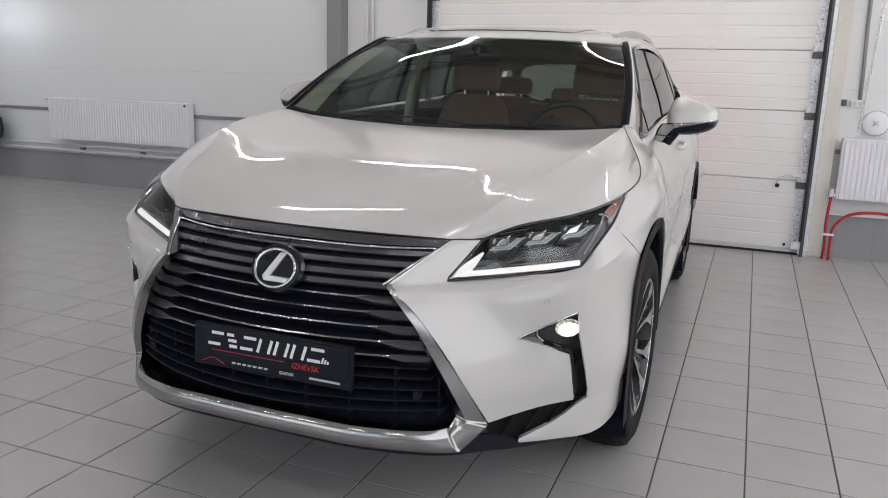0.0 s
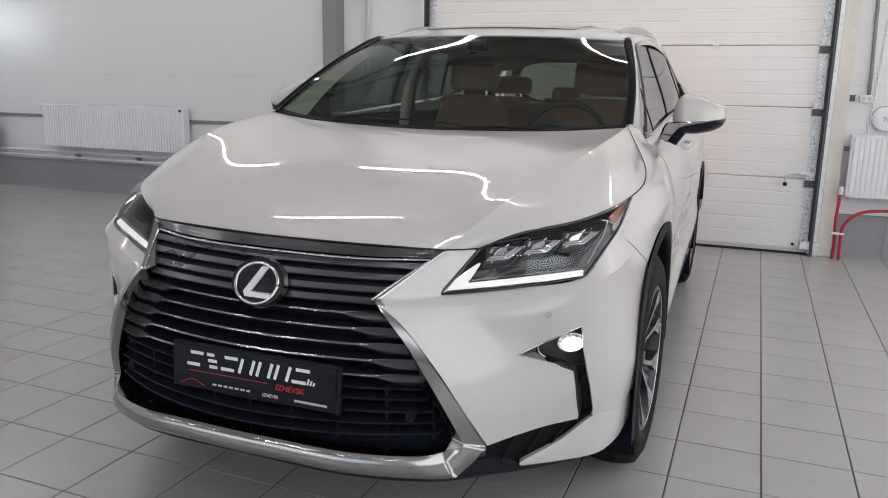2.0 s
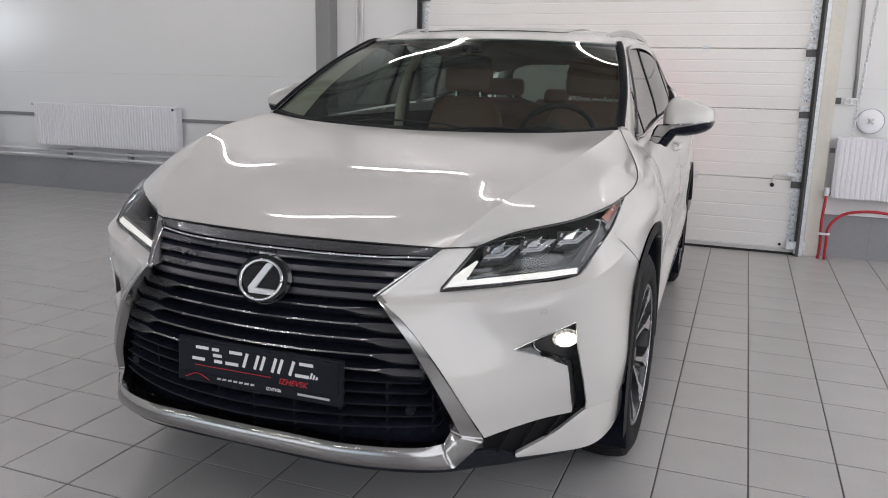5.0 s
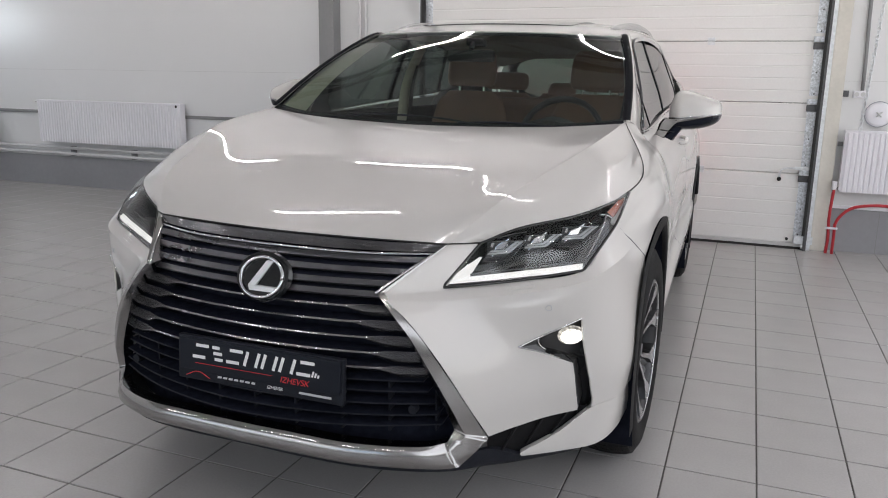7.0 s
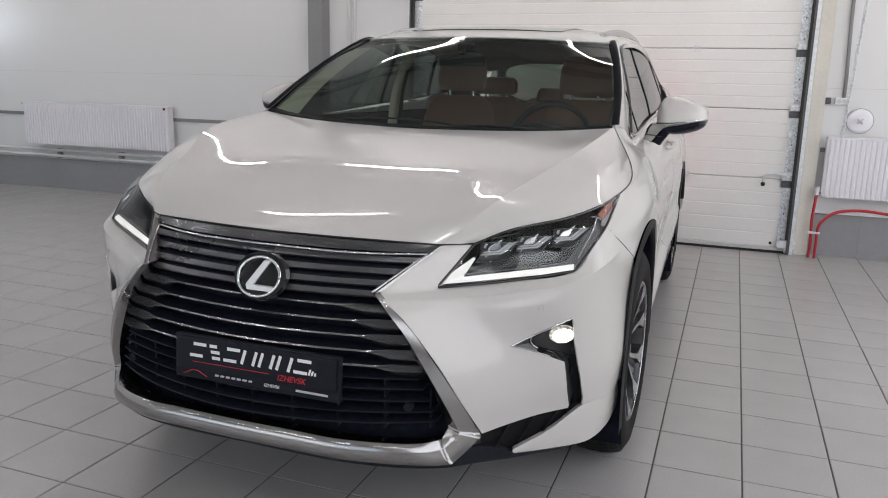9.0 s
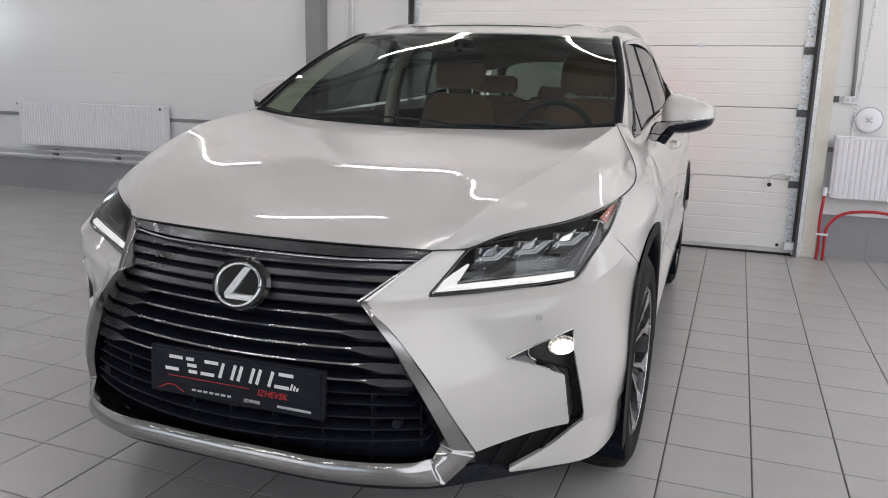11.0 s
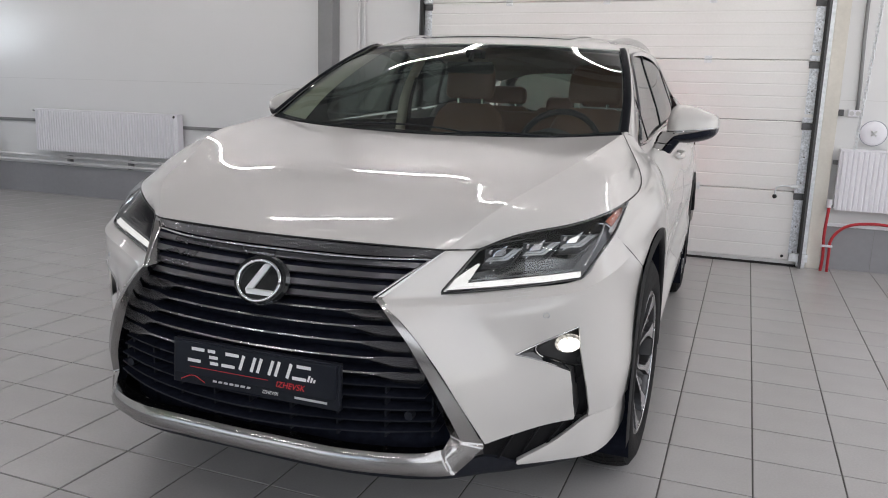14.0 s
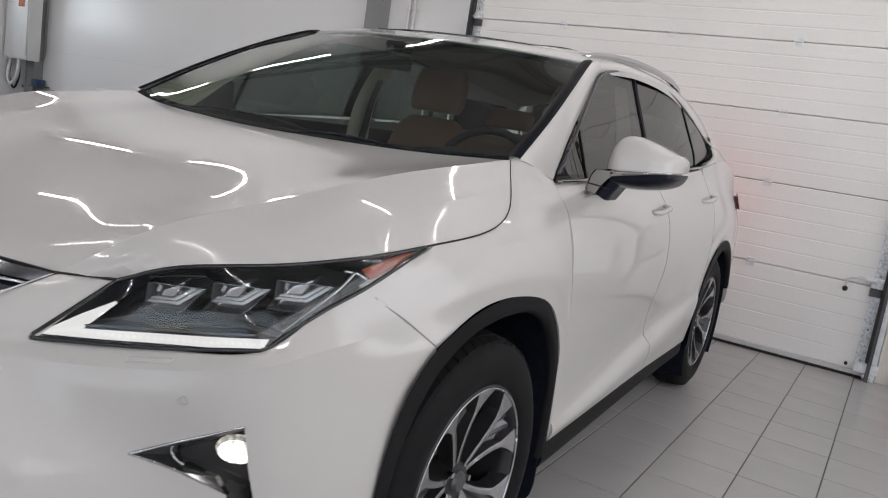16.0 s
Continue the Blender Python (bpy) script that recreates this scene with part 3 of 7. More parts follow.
hs = thing("red_hose", "red plastic heating hose rising from the floor", "hose")
part("tube", tube([(1.880, 5.22, 0.0), (1.886, 5.22, 0.12), (1.876, 5.22, 0.30), (1.888, 5.235, 0.52)], 0.012, 10, 24), M_HOSE, hs)
hs2 = thing("red_hose", "red plastic heating hose bending along the wall", "hose")
part("tube", tube([(1.925, 5.20, 0.0), (1.925, 5.20, 0.15), (1.93, 5.20, 0.27), (2.02, 5.20, 0.38), (2.20, 5.20, 0.42), (2.45, 5.20, 0.405), (2.95, 5.22, 0.38)], 0.012, 10, 40), M_HOSE, hs2)
part("clip", box(1.855, 1.945, 5.185, 5.205, 0.205, 0.222, 0.003), M_RAD, hs2)

# sockets, conduit, chain and lamp disc on the wall by the gate
so = thing("wall_socket", "white double wall socket", "socket")
part("plate", box(1.948, 2.045, Y_W - 0.035, Y_W, 1.255, 1.312, 0.006), M_RAD, so)
for x in (1.974, 2.019):
    part("outlet", cyl((x, Y_W - 0.037, 1.283), (x, Y_W - 0.03, 1.283), 0.018, 16), M_GREY, so)
sw = thing("wall_switch", "small grey metal switch plate", "switch")
part("plate", box(1.876, 1.918, Y_W - 0.03, Y_W, 1.262, 1.312, 0.004), M_DKSTEEL, sw)
cd = thing("conduit", "grey cable conduit running down the wall", "conduit")
part("pipe", tube([(2.012, Y_W - 0.016, 1.31), (2.010, Y_W - 0.016, 1.5), (1.993, Y_W - 0.016, 2.0), (1.99, Y_W - 0.016, CEIL)], 0.0145, 8, 20), M_COL, cd)
wd = thing("wall_disc", "round white domed lid mounted on the wall", "disc")
bm = bmesh.new()
rings = []
for r_, d_ in ((0.100, 0.0), (0.100, 0.020), (0.094, 0.032), (0.075, 0.040), (0.045, 0.046), (0.012, 0.048)):
    rings.append([bm.verts.new((2.148 + r_ * math.cos(2 * math.pi * k / 40), Y_W - d_, 1.131 + r_ * math.sin(2 * math.pi * k / 40))) for k in range(40)])
for p, q in zip(rings, rings[1:]):
    for k in range(40):
        bm.faces.new((p[k], p[(k + 1) % 40], q[(k + 1) % 40], q[k])).smooth = True
bm.faces.new(rings[-1])
bmesh.ops.recalc_face_normals(bm, faces=bm.faces)
part("dome", bm, M_RAD, wd)
for a_ in (45, 135):
    c_, n_ = 0.026 * math.cos(radians(a_)), 0.026 * math.sin(radians(a_))
    part("handle", tube([(2.148 - c_, Y_W - 0.052, 1.131 - n_), (2.148, Y_W - 0.058, 1.131), (2.148 + c_, Y_W - 0.052, 1.131 + n_)], 0.007, 8, 10), M_GREY, wd)
part("rim", tube([(2.148 + 0.099 * math.cos(2 * math.pi * k / 24), Y_W - 0.026, 1.131 + 0.099 * math.sin(2 * math.pi * k / 24)) for k in range(25)], 0.004, 8, 64), M_DISC, wd)

# slab joints of the dado and its white ledge beside the gate
for x in (2.252, 2.87, 3.49):
    tagged(link("dado_joint", box(x, x + 0.004, Y_W - 0.0145, Y_W - 0.011, 0.0, 0.36), M_COL), "fine upright joint of the dado", "joint", kind="structure")
tagged(link("trim", box(1.872, X_R, Y_W - 0.03, Y_W, 0.36, 0.385, 0.003), M_RAD), "white ledge on top of the dado", "trim", kind="structure")

# hoist chain hanging before the wall: two strands of oval links
chain = thing("hoist_chain", "thin galvanised hoist chain hanging beside the gate", "chain")


def link_mesh():
    bm = bmesh.new()
    pts = [(0.0125 * math.sin(a), 0, 0.021 * math.cos(a)) for a in [2 * math.pi * k / 10 for k in range(11)]]
    tube(pts, 0.005, 5, 11, bm, True)
    me = bpy.data.meshes.new("chain_link")
    bm.to_mesh(me)
    bm.free()
    me.materials.append(M_STEEL)
    return me


lm = link_mesh()
n = 56
for k in range(n):
    z = 1.02 + 0.0315 * k
    o = new("chain_link", lm)
    o.parent = chain
    o.matrix_basis = pose(2.016 + 0.092 * k / n, 5.2, z, 0, 1.8, 90 * (k % 2) + 20)
part("upper_chain", cyl((2.108, 5.2, 1.02 + 0.0315 * 56), (2.15, 5.2, CEIL), 0.012, 6), M_STEEL, chain)


# ---- the car (front near y = 0, facing -y; its left side is +x) ----
car = thing("car", "pearl white mid-size luxury crossover parked on the tiles", "car")
car.matrix_basis = pose(-0.025, 0.1, 0, 0, 0, 0.5) @ pose(0, -0.1, 0)
HUB_Y, HUB_Z, REAR_Y, TYRE_R = 1.06, 0.383, 3.85, 0.383


def broad(p):
    """The sides a little wider behind the front axle, below the roof."""
    f = min(1.0, max(0.0, (p[1] - 0.5) / 0.8)) * (1 - min(1.0, max(0.0, (p[2] - 1.15) / 0.35)))
    return (p[0] * (1 + 0.036 * f), p[1], p[2])


def skin(rows, nu, nv):
    return loft([[broad(p) for p in r] for r in rows], nu, nv)


# bonnet
H0 = [(0, 0.165, 0.900), (0.16, 0.178, 0.899), (0.32, 0.205, 0.897), (0.462, 0.243, 0.893)]
H1 = [(0, 0.30, 0.957), (0.20, 0.307, 0.958), (0.40, 0.335, 0.966), (0.551, 0.370, 0.988)]
H2 = [(0, 0.60, 1.056), (0.25, 0.60, 1.054), (0.46, 0.60, 1.047), (0.628, 0.60, 1.053)]
H3 = [(0, 0.90, 1.117), (0.28, 0.90, 1.116), (0.54, 0.88, 1.111), (0.716, 0.86, 1.127)]
H4 = [(0, 1.08, 1.144), (0.30, 1.09, 1.146), (0.56, 1.12, 1.149), (0.741, 1.15, 1.165)]
H5 = [(0, 1.17, 1.153), (0.30, 1.19, 1.158), (0.54, 1.25, 1.167), (0.750, 1.330, 1.185)]
K0 = [(0.462, 0.243, 0.893), (0.50, 0.270, 0.893), (0.532, 0.306, 0.893)]
K1 = [(0.551, 0.370, 0.988), (0.592, 0.362, 0.964), (0.624, 0.353, 0.930)]
K2 = [(0.628, 0.60, 1.053), (0.712, 0.558, 1.016), (0.764, 0.502, 0.957)]
K3 = [(0.716, 0.86, 1.127), (0.806, 0.82, 1.070), (0.858, 0.77, 0.993)]
K4 = [(0.741, 1.15, 1.165), (0.805, 1.165, 1.117), (0.849, 1.18, 1.050)]
K5 = [(0.750, 1.330, 1.185), (0.754, 1.339, 1.186), (0.758, 1.349, 1.187)]
mid_ = skin([full(h) for h in (H0, H1, H2, H3, H4, H5)], 49, 26)
out_ = skin((K0, K1, K2, K3, K4, K5), 9, 26)
hb = sheet(eased(mid_, 10))
for flip in (1, -1):
    vs = [[hb.verts.new((flip * p.x, p.y, p.z)) for p in r] for r in out_]
    for j in range(len(vs) - 1):
        for i in range(len(vs[0]) - 1):
            q = (vs[j][i], vs[j][i + 1], vs[j + 1][i + 1], vs[j + 1][i])
            f = hb.faces.new(q if flip > 0 else q[::-1])
            f.smooth = True
bmesh.ops.remove_doubles(hb, verts=hb.verts, dist=0.0004)
hb.normal_update()
for e in hb.edges:
    if len(e.link_faces) == 2 and e.calc_face_angle(0) > radians(9):
        e.smooth = False
fold(hb, 0.004, (0, 0.3, -1))
part("bonnet", hb, M_PAINT, car)

# front wing
F0 = [(0.929, 0.800, 0.790), (0.934, 0.955, 0.856), (0.937, 1.145, 0.867), (0.938, 1.365, 0.815), (0.936, 1.503, 0.665), (0.930, 1.540, 0.470), (0.922, 1.588, 0.345)]
F1 = [(0.893, 0.702, 0.861), (0.923, 0.880, 0.905), (0.932, 1.07, 0.932), (0.936, 1.29, 0.912), (0.937, 1.44, 0.83), (0.936, 1.525, 0.73), (0.934, 1.557, 0.61)]
F2 = [(0.873, 0.650, 0.893), (0.893, 0.84, 0.945), (0.903, 1.03, 0.982), (0.912, 1.22, 0.988), (0.923, 1.36, 0.955), (0.927, 1.45, 0.925), (0.930, 1.508, 0.895)]
F3 = [(0.8685, 0.636, 0.905), (0.885, 0.838, 0.962), (0.889, 1.02, 0.998), (0.890, 1.206, 1.015), (0.881, 1.350, 1.045), (0.878, 1.450, 1.051), (0.874, 1.535, 1.060)]
F4 = [(0.865, 0.625, 0.915), (0.876, 0.835, 0.978), (0.875, 1.01, 1.011), (0.871, 1.193, 1.036), (0.812, 1.345, 1.122), (0.815, 1.470, 1.120), (0.822, 1.575, 1.108)]
F5 = [(0.8616, 0.615, 0.924), (0.8645, 0.832, 0.9915), (0.858, 1.0, 1.0222), (0.851, 1.183, 1.0475), (0.7605, 1.354, 1.191), (0.7832, 1.49, 1.1735), (0.7895, 1.60, 1.1415)]
wing = loft([[broad(p) for p in r] for r in (F0, F1, F2, F3, F4, F5)], 43, 31)
# the wing's upper edge follows the bonnet's edge
edge_ = [r[-1] for r in out_]
for col in range(7, 29):
    f = 15.75 + 4.25 * (col - 7) / 14 if col <= 21 else 20 + 5 * (col - 21) / 7
    k = min(int(f), 24)
    to = edge_[k].lerp(edge_[k + 1], f - k) + Vector((0.0025, 0.001, -0.0015))
    d = to - wing[-1][col]
    for row, share in ((-1, 1.0), (-2, 0.84), (-3, 0.68), (-4, 0.52), (-5, 0.38), (-6, 0.25), (-7, 0.13), (-8, 0.05)):
        wing[row][col] = wing[row][col] + d * share
both("front_wing", sheet(eased(wing, 20), 0.02, (-1, 0, 0)), M_PAINT, car)

P_IN = [(0.760, 1.36, 1.192), (0.745, 1.60, 1.318), (0.711, 1.86, 1.445), (0.664, 2.10, 1.545), (0.650, 2.16, 1.560)]
P_MID = [(0.776, 1.42, 1.186), (0.758, 1.66, 1.318), (0.724, 1.92, 1.448), (0.680, 2.16, 1.552), (0.668, 2.22, 1.568)]
P_OUT = [(0.789, 1.60, 1.141), (0.762, 1.78, 1.285), (0.725, 2.00, 1.415), (0.682, 2.20, 1.515), (0.668, 2.28, 1.538)]
both("a_pillar", sheet(skin([P_IN, P_MID, P_OUT], 25, 9), 0.012, (-1, 0, 0)), M_PAINT, car)

# windscreen with its black border
W0 = [(0, 1.165, 1.150), (0.34, 1.20, 1.156), (0.60, 1.285, 1.170), (0.752, 1.362, 1.190)]
W1 = [(0, 1.42, 1.300), (0.34, 1.46, 1.305), (0.60, 1.535, 1.305), (0.744, 1.60, 1.316)]
W2 = [(0, 1.70, 1.440), (0.33, 1.735, 1.440), (0.57, 1.805, 1.438), (0.710, 1.86, 1.443)]
W3 = [(0, 1.97, 1.560), (0.30, 1.995, 1.558), (0.52, 2.06, 1.553), (0.650, 2.14, 1.551)]
WG = skin([full(w) for w in (W0, W1, W2, W3)], 49, 25)
ws = part("windscreen", sheet(WG), M_GLASS, car, "clear windscreen with black border")
ws.visible_shadow = False


def border(grid, rows_lo, rows_hi, cols, lift):
    """A band of the grid's rim, laid a little above it."""
    bm = bmesh.new()
    J, I = len(grid), len(grid[0])
    vs = {}

    def vert(j, i):
        if (j, i) not in vs:
            vs[(j, i)] = bm.verts.new(grid[j][i] + lift)
        return vs[(j, i)]
    for j in range(J - 1):
        for i in range(I - 1):
            if j < rows_lo or j >= J - 1 - rows_hi or i < cols or i >= I - 1 - cols:
                f = bm.faces.new((vert(j, i), vert(j, i + 1), vert(j + 1, i + 1), vert(j + 1, i)))
                f.smooth = True
    return bm


for s_ in (1, -1):
    g = [[(s_ * (x + dx), y + dy, z + dz) for x, y, z in map(broad, P_IN)] for dx, dy, dz in ((-0.014, -0.004, 0.002), (0.003, -0.006, 0.006), (0.012, 0.004, 0.006), (0.015, 0.014, 0.0))]
    part("pillar_trim", sheet(loft(g, 25, 7)), M_TRIM, car, "black trim along the windscreen")
part("frit", border(WG, 1, 1, 1, Vector((0, 0.002, -0.004))), M_TRIM, ws, "black ceramic border")
ck = skin([[(x, y - 0.03, z - 0.016) for x, y, z in full(W0)], [(x, y + 0.006, z + 0.006) for x, y, z in full(W0)]], 49, 3)
part("cowl_trim", sheet(ck, 0.01, (0, 0, -1)), M_TRIM, car)

# roof
R0 = [(0, 1.975, 1.564), (0.30, 2.00, 1.562), (0.52, 2.065, 1.557), (0.652, 2.148, 1.553), (0.672, 2.24, 1.545)]
R1 = [(0, 2.20, 1.608), (0.32, 2.21, 1.604), (0.54, 2.24, 1.592), (0.652, 2.30, 1.573), (0.680, 2.34, 1.555)]
R2 = [(0, 2.60, 1.648), (0.33, 2.60, 1.642), (0.55, 2.60, 1.625), (0.665, 2.62, 1.592), (0.690, 2.64, 1.570)]
R3 = [(0, 3.20, 1.645), (0.33, 3.20, 1.640), (0.55, 3.20, 1.620), (0.660, 3.20, 1.575), (0.685, 3.20, 1.535)]
R4 = [(0, 3.90, 1.590), (0.33, 3.90, 1.585), (0.54, 3.90, 1.560), (0.640, 3.90, 1.500), (0.690, 3.90, 1.370)]
R5 = [(0, 4.40, 1.530), (0.32, 4.38, 1.525), (0.52, 4.35, 1.500), (0.610, 4.32, 1.440), (0.680, 4.28, 1.310)]
part("roof", sheet(skin([full(r) for r in (R0, R1, R2, R3, R4, R5)], 49, 26), 0.02, (0, 0, -1)), M_PAINT, car)
part("sunroof", sheet(skin([full([(0, 2.22, 1.6165), (0.2, 2.22, 1.6145), (0.38, 2.24, 1.609)]), full([(0, 2.60, 1.6525), (0.2, 2.60, 1.6505), (0.38, 2.60, 1.646)]), full([(0, 3.0, 1.6545), (0.2, 3.0, 1.653), (0.38, 3.0, 1.6485)])], 13, 9), 0.006, (0, 0, -1)), M_GLOSS, car, "dark glass sunroof")
for s in (1, -1):
    g = [[(s * x, y, z) for x, y, z in r] for r in (
        [(0.545, 2.24, 1.588), (0.56, 2.34, 1.616), (0.575, 2.7, 1.650), (0.575, 3.2, 1.652), (0.566, 3.5, 1.632), (0.552, 3.60, 1.605)],
        [(0.567, 2.25, 1.590), (0.578, 2.34, 1.620), (0.592, 2.7, 1.657), (0.592, 3.2, 1.657), (0.583, 3.5, 1.636), (0.570, 3.60, 1.605)],
        [(0.595, 2.26, 1.586), (0.60, 2.34, 1.612), (0.61, 2.7, 1.640), (0.61, 3.2, 1.640), (0.602, 3.5, 1.618), (0.592, 3.60, 1.594)])]
    part("roof_rail", sheet(skin([[(x, y, z - 0.010) for x, y, z in r] for r in g], 41, 7), 0.018, (0, 0, -1)), M_LINE, car, "satin silver roof rail")

# body side: doors and rear quarter, as bands from sill to belt
LV = ((0.345, 0.922), (0.45, 0.931), (0.60, 0.934), (0.78, 0.936), (0.90, 0.930), (0.98, 0.914), (1.06, 0.874))


def side_rows(ys, dz=0.0):
    """Rows up the side at the stations ys, with the belt rising to the back."""
    rows = []
    for k, (z, x) in enumerate(LV):
        r = []
        for y in ys:
            f = max(0.0, (y - 1.5) / 2.6)
            g = min(1.0, max(0.0, (y - 1.6) / 1.75))
            zz = z + (0.075 * f if z > 0.7 else 0.03 * f * (k == 0))
            xx = x - (0.016 * max(0, y - 3.2) ** 2)
            if k == 1:
                zz, xx = 0.378 + 0.20 * g ** 1.5, xx + 0.012 * g
            elif k == 2:
                zz, xx = 0.430 + 0.20 * g ** 1.5, xx - 0.034 * math.sin(math.pi * min(1.0, 0.15 + 0.70 * g)) * (1 - min(1.0, max(0.0, (y - 2.85) / 0.5)))
            r.append((xx, y, zz))
        rows.append(r)
    top = []
    for y in ys:
        f = max(0.0, (y - 1.6) / 1.65)
        top.append((0.792 + 0.012 * min(1, max(0, (y - 1.6) / 0.3)) - 0.012 * max(0, y - 2.8), y, 1.128 + 0.075 * min(1, f) ** 0.8 + max(0, y - 3.3) * 0.09))
    rows.append(top)
    return rows


FD = side_rows((1.60, 1.80, 2.05, 2.35, 2.625))
for k, dy in enumerate((-0.004, -0.009, -0.016, -0.071, -0.089, -0.085, -0.061, 0.003)):
    x, y, z = FD[k][0]
    FD[k][0] = (x, y + dy, z)
both("front_door", sheet(eased(skin(FD, 17, 36), 8), 0.02, (-1, 0, 0)), M_PAINT, car)
RD = side_rows((2.632, 2.85, 3.10, 3.30, 3.46))
RD[0][4] = (RD[0][4][0], 3.33, RD[0][4][2])
RD[1][4] = (RD[1][4][0], 3.372, RD[1][4][2])
RD[2][4] = (RD[2][4][0], 3.387, RD[2][4][2])
for k in range(3):
    RD[k][3] = (RD[k][3][0], 3.22, RD[k][3][2])
both("rear_door", sheet(eased(skin(RD, 17, 36), 8), 0.02, (-1, 0, 0)), M_PAINT, car)

# rear quarter round the wheel arch
def arc(cy, cz, r, a0, a1, n, x):
    return [(x, cy + r * math.cos(radians(a0 + (a1 - a0) * i / (n - 1))), cz + r * math.sin(radians(a0 + (a1 - a0) * i / (n - 1)))) for i in range(n)]


Q0 = [(0.918, 3.335, 0.375)] + arc(REAR_Y, HUB_Z, 0.475, 165, 10, 6, 0.928) + [(0.88, 4.42, 0.40)]
Q1 = [(0.915, 3.385, 0.62), (0.922, 3.45, 0.76), (0.928, 3.62, 0.87), (0.93, 3.85, 0.92), (0.93, 4.08, 0.88), (0.922, 4.27, 0.78), (0.91, 4.42, 0.66), (0.887, 4.60, 0.56)]
Q2 = [(0.925, 3.46, 0.98), (0.923, 3.55, 1.0), (0.918, 3.68, 1.02), (0.91, 3.85, 1.02), (0.912, 4.05, 1.01), (0.907, 4.24, 0.98), (0.895, 4.42, 0.93), (0.862, 4.62, 0.84)]
Q3 = [(0.80, 3.46, 1.225), (0.797, 3.55, 1.235), (0.793, 3.68, 1.248), (0.785, 3.85, 1.262), (0.79, 4.02, 1.275), (0.81, 4.18, 1.235), (0.82, 4.36, 1.18), (0.802, 4.55, 1.10)]
both("rear_quarter", sheet(skin([Q0, Q1, Q2, Q3], 43, 19), 0.02, (-1, 0, 0)), M_PAINT, car)
# pillar behind the rear window up to the roof
both("c_pillar", sheet(skin([[(0.797, 3.55, 1.236), (0.785, 3.85, 1.264), (0.805, 4.18, 1.237), (0.815, 4.36, 1.182)], [(0.745, 3.90, 1.32), (0.735, 4.0, 1.34), (0.72, 4.15, 1.33), (0.70, 4.33, 1.25)], [(0.686, 3.85, 1.40), (0.692, 3.98, 1.36), (0.688, 4.15, 1.33), (0.682, 4.30, 1.30)]], 13, 9), 0.01, (-1, 0, 0)), M_PAINT, car)

# tail: gate, rear glass, bumper, lamps
T0 = [(0, 4.80, 0.40), (0.45, 4.78, 0.40), (0.78, 4.66, 0.40), (0.88, 4.42, 0.40)]
T1 = [(0, 4.82, 0.62), (0.45, 4.80, 0.62), (0.78, 4.72, 0.62), (0.887, 4.60, 0.56)]
T2 = [(0, 4.70, 0.85), (0.45, 4.70, 0.85), (0.74, 4.69, 0.85), (0.862, 4.62, 0.84)]
T3 = [(0, 4.66, 1.08), (0.42, 4.66, 1.08), (0.68, 4.63, 1.09), (0.802, 4.55, 1.10)]
part("rear_bumper", sheet(skin([full(t) for t in (T0, T1, T2)], 37, 13), 0.02, (0, -1, 0)), M_PAINT, car)
part("tailgate", sheet(skin([full(t) for t in (T2, T3)], 37, 9), 0.02, (0, -1, 0)), M_PAINT, car)
rg = part("rear_window", sheet(skin([full([(0, 4.64, 1.10), (0.4, 4.63, 1.10), (0.66, 4.56, 1.12)]), full([(0, 4.52, 1.32), (0.4, 4.50, 1.32), (0.64, 4.42, 1.31)]), full([(0, 4.40, 1.515), (0.32, 4.38, 1.51), (0.58, 4.33, 1.45)])], 25, 13)), M_REAR, car, "lightly tinted rear window")
rg.visible_shadow = False
both("tail_lamp", sheet(skin([[(0.76, 4.655, 1.0), (0.845, 4.60, 1.01), (0.888, 4.45, 1.015), (0.905, 4.30, 1.02)], [(0.745, 4.64, 1.07), (0.82, 4.585, 1.085), (0.862, 4.42, 1.10), (0.880, 4.26, 1.115)]], 19, 5), 0.01, (-0.6, -0.6, 0)), M_RED, car, "dark red wrap-round tail lamp")
both("brake_light", box(0.44, 0.66, 4.682, 4.705, 0.99, 1.06, 0.004), M_TAIL, car, "glowing red brake light")

# sill, underbody and dark lower edges
both("sill_cladding", sheet(skin([[(0.85, 1.60, 0.22), (0.85, 2.4, 0.235), (0.85, 3.40, 0.25)], [(0.905, 1.59, 0.25), (0.91, 2.4, 0.27), (0.905, 3.36, 0.29)], [(0.918, 1.59, 0.344), (0.918, 2.4, 0.352), (0.914, 3.335, 0.372)]], 13, 7), 0.02, (-1, 0, 0)), M_CLAD, car)
part("underbody", box(-0.62, 0.62, 0.55, 4.60, 0.20, 0.30, 0.02), M_WELL, car)


def arch_x(y):
    """How far out the front arch stands, flush with bumper and wing."""
    return float(np.interp(y, (0.6, 0.8, 1.06, 1.5), (0.944, 0.944, 0.961, 0.964)))


def arch_rise(cy):
    """How far the front opening stands out of the round towards its squarer upper rear, at its inner and outer edge."""
    if cy > 2:
        return lambda deg: 0.0, lambda deg: 0.0
    at = (-8, 5, 16, 31, 43, 54, 67, 80, 98, 114, 126, 137, 149, 163, 200)
    inner = (0.012, 0.018, 0.028, 0.056, 0.067, 0.064, 0.046, 0.024, 0.011, 0.009, 0.006, 0.002, -0.006, -0.018, -0.024)
    outer = (0.0, 0.002, 0.014, 0.044, 0.054, 0.052, 0.034, 0.013, 0.004, 0.004, 0.013, 0.012, -0.002, -0.022, -0.026)
    return lambda deg: float(np.interp(deg, at, inner)), lambda deg: float(np.interp(deg, at, outer))


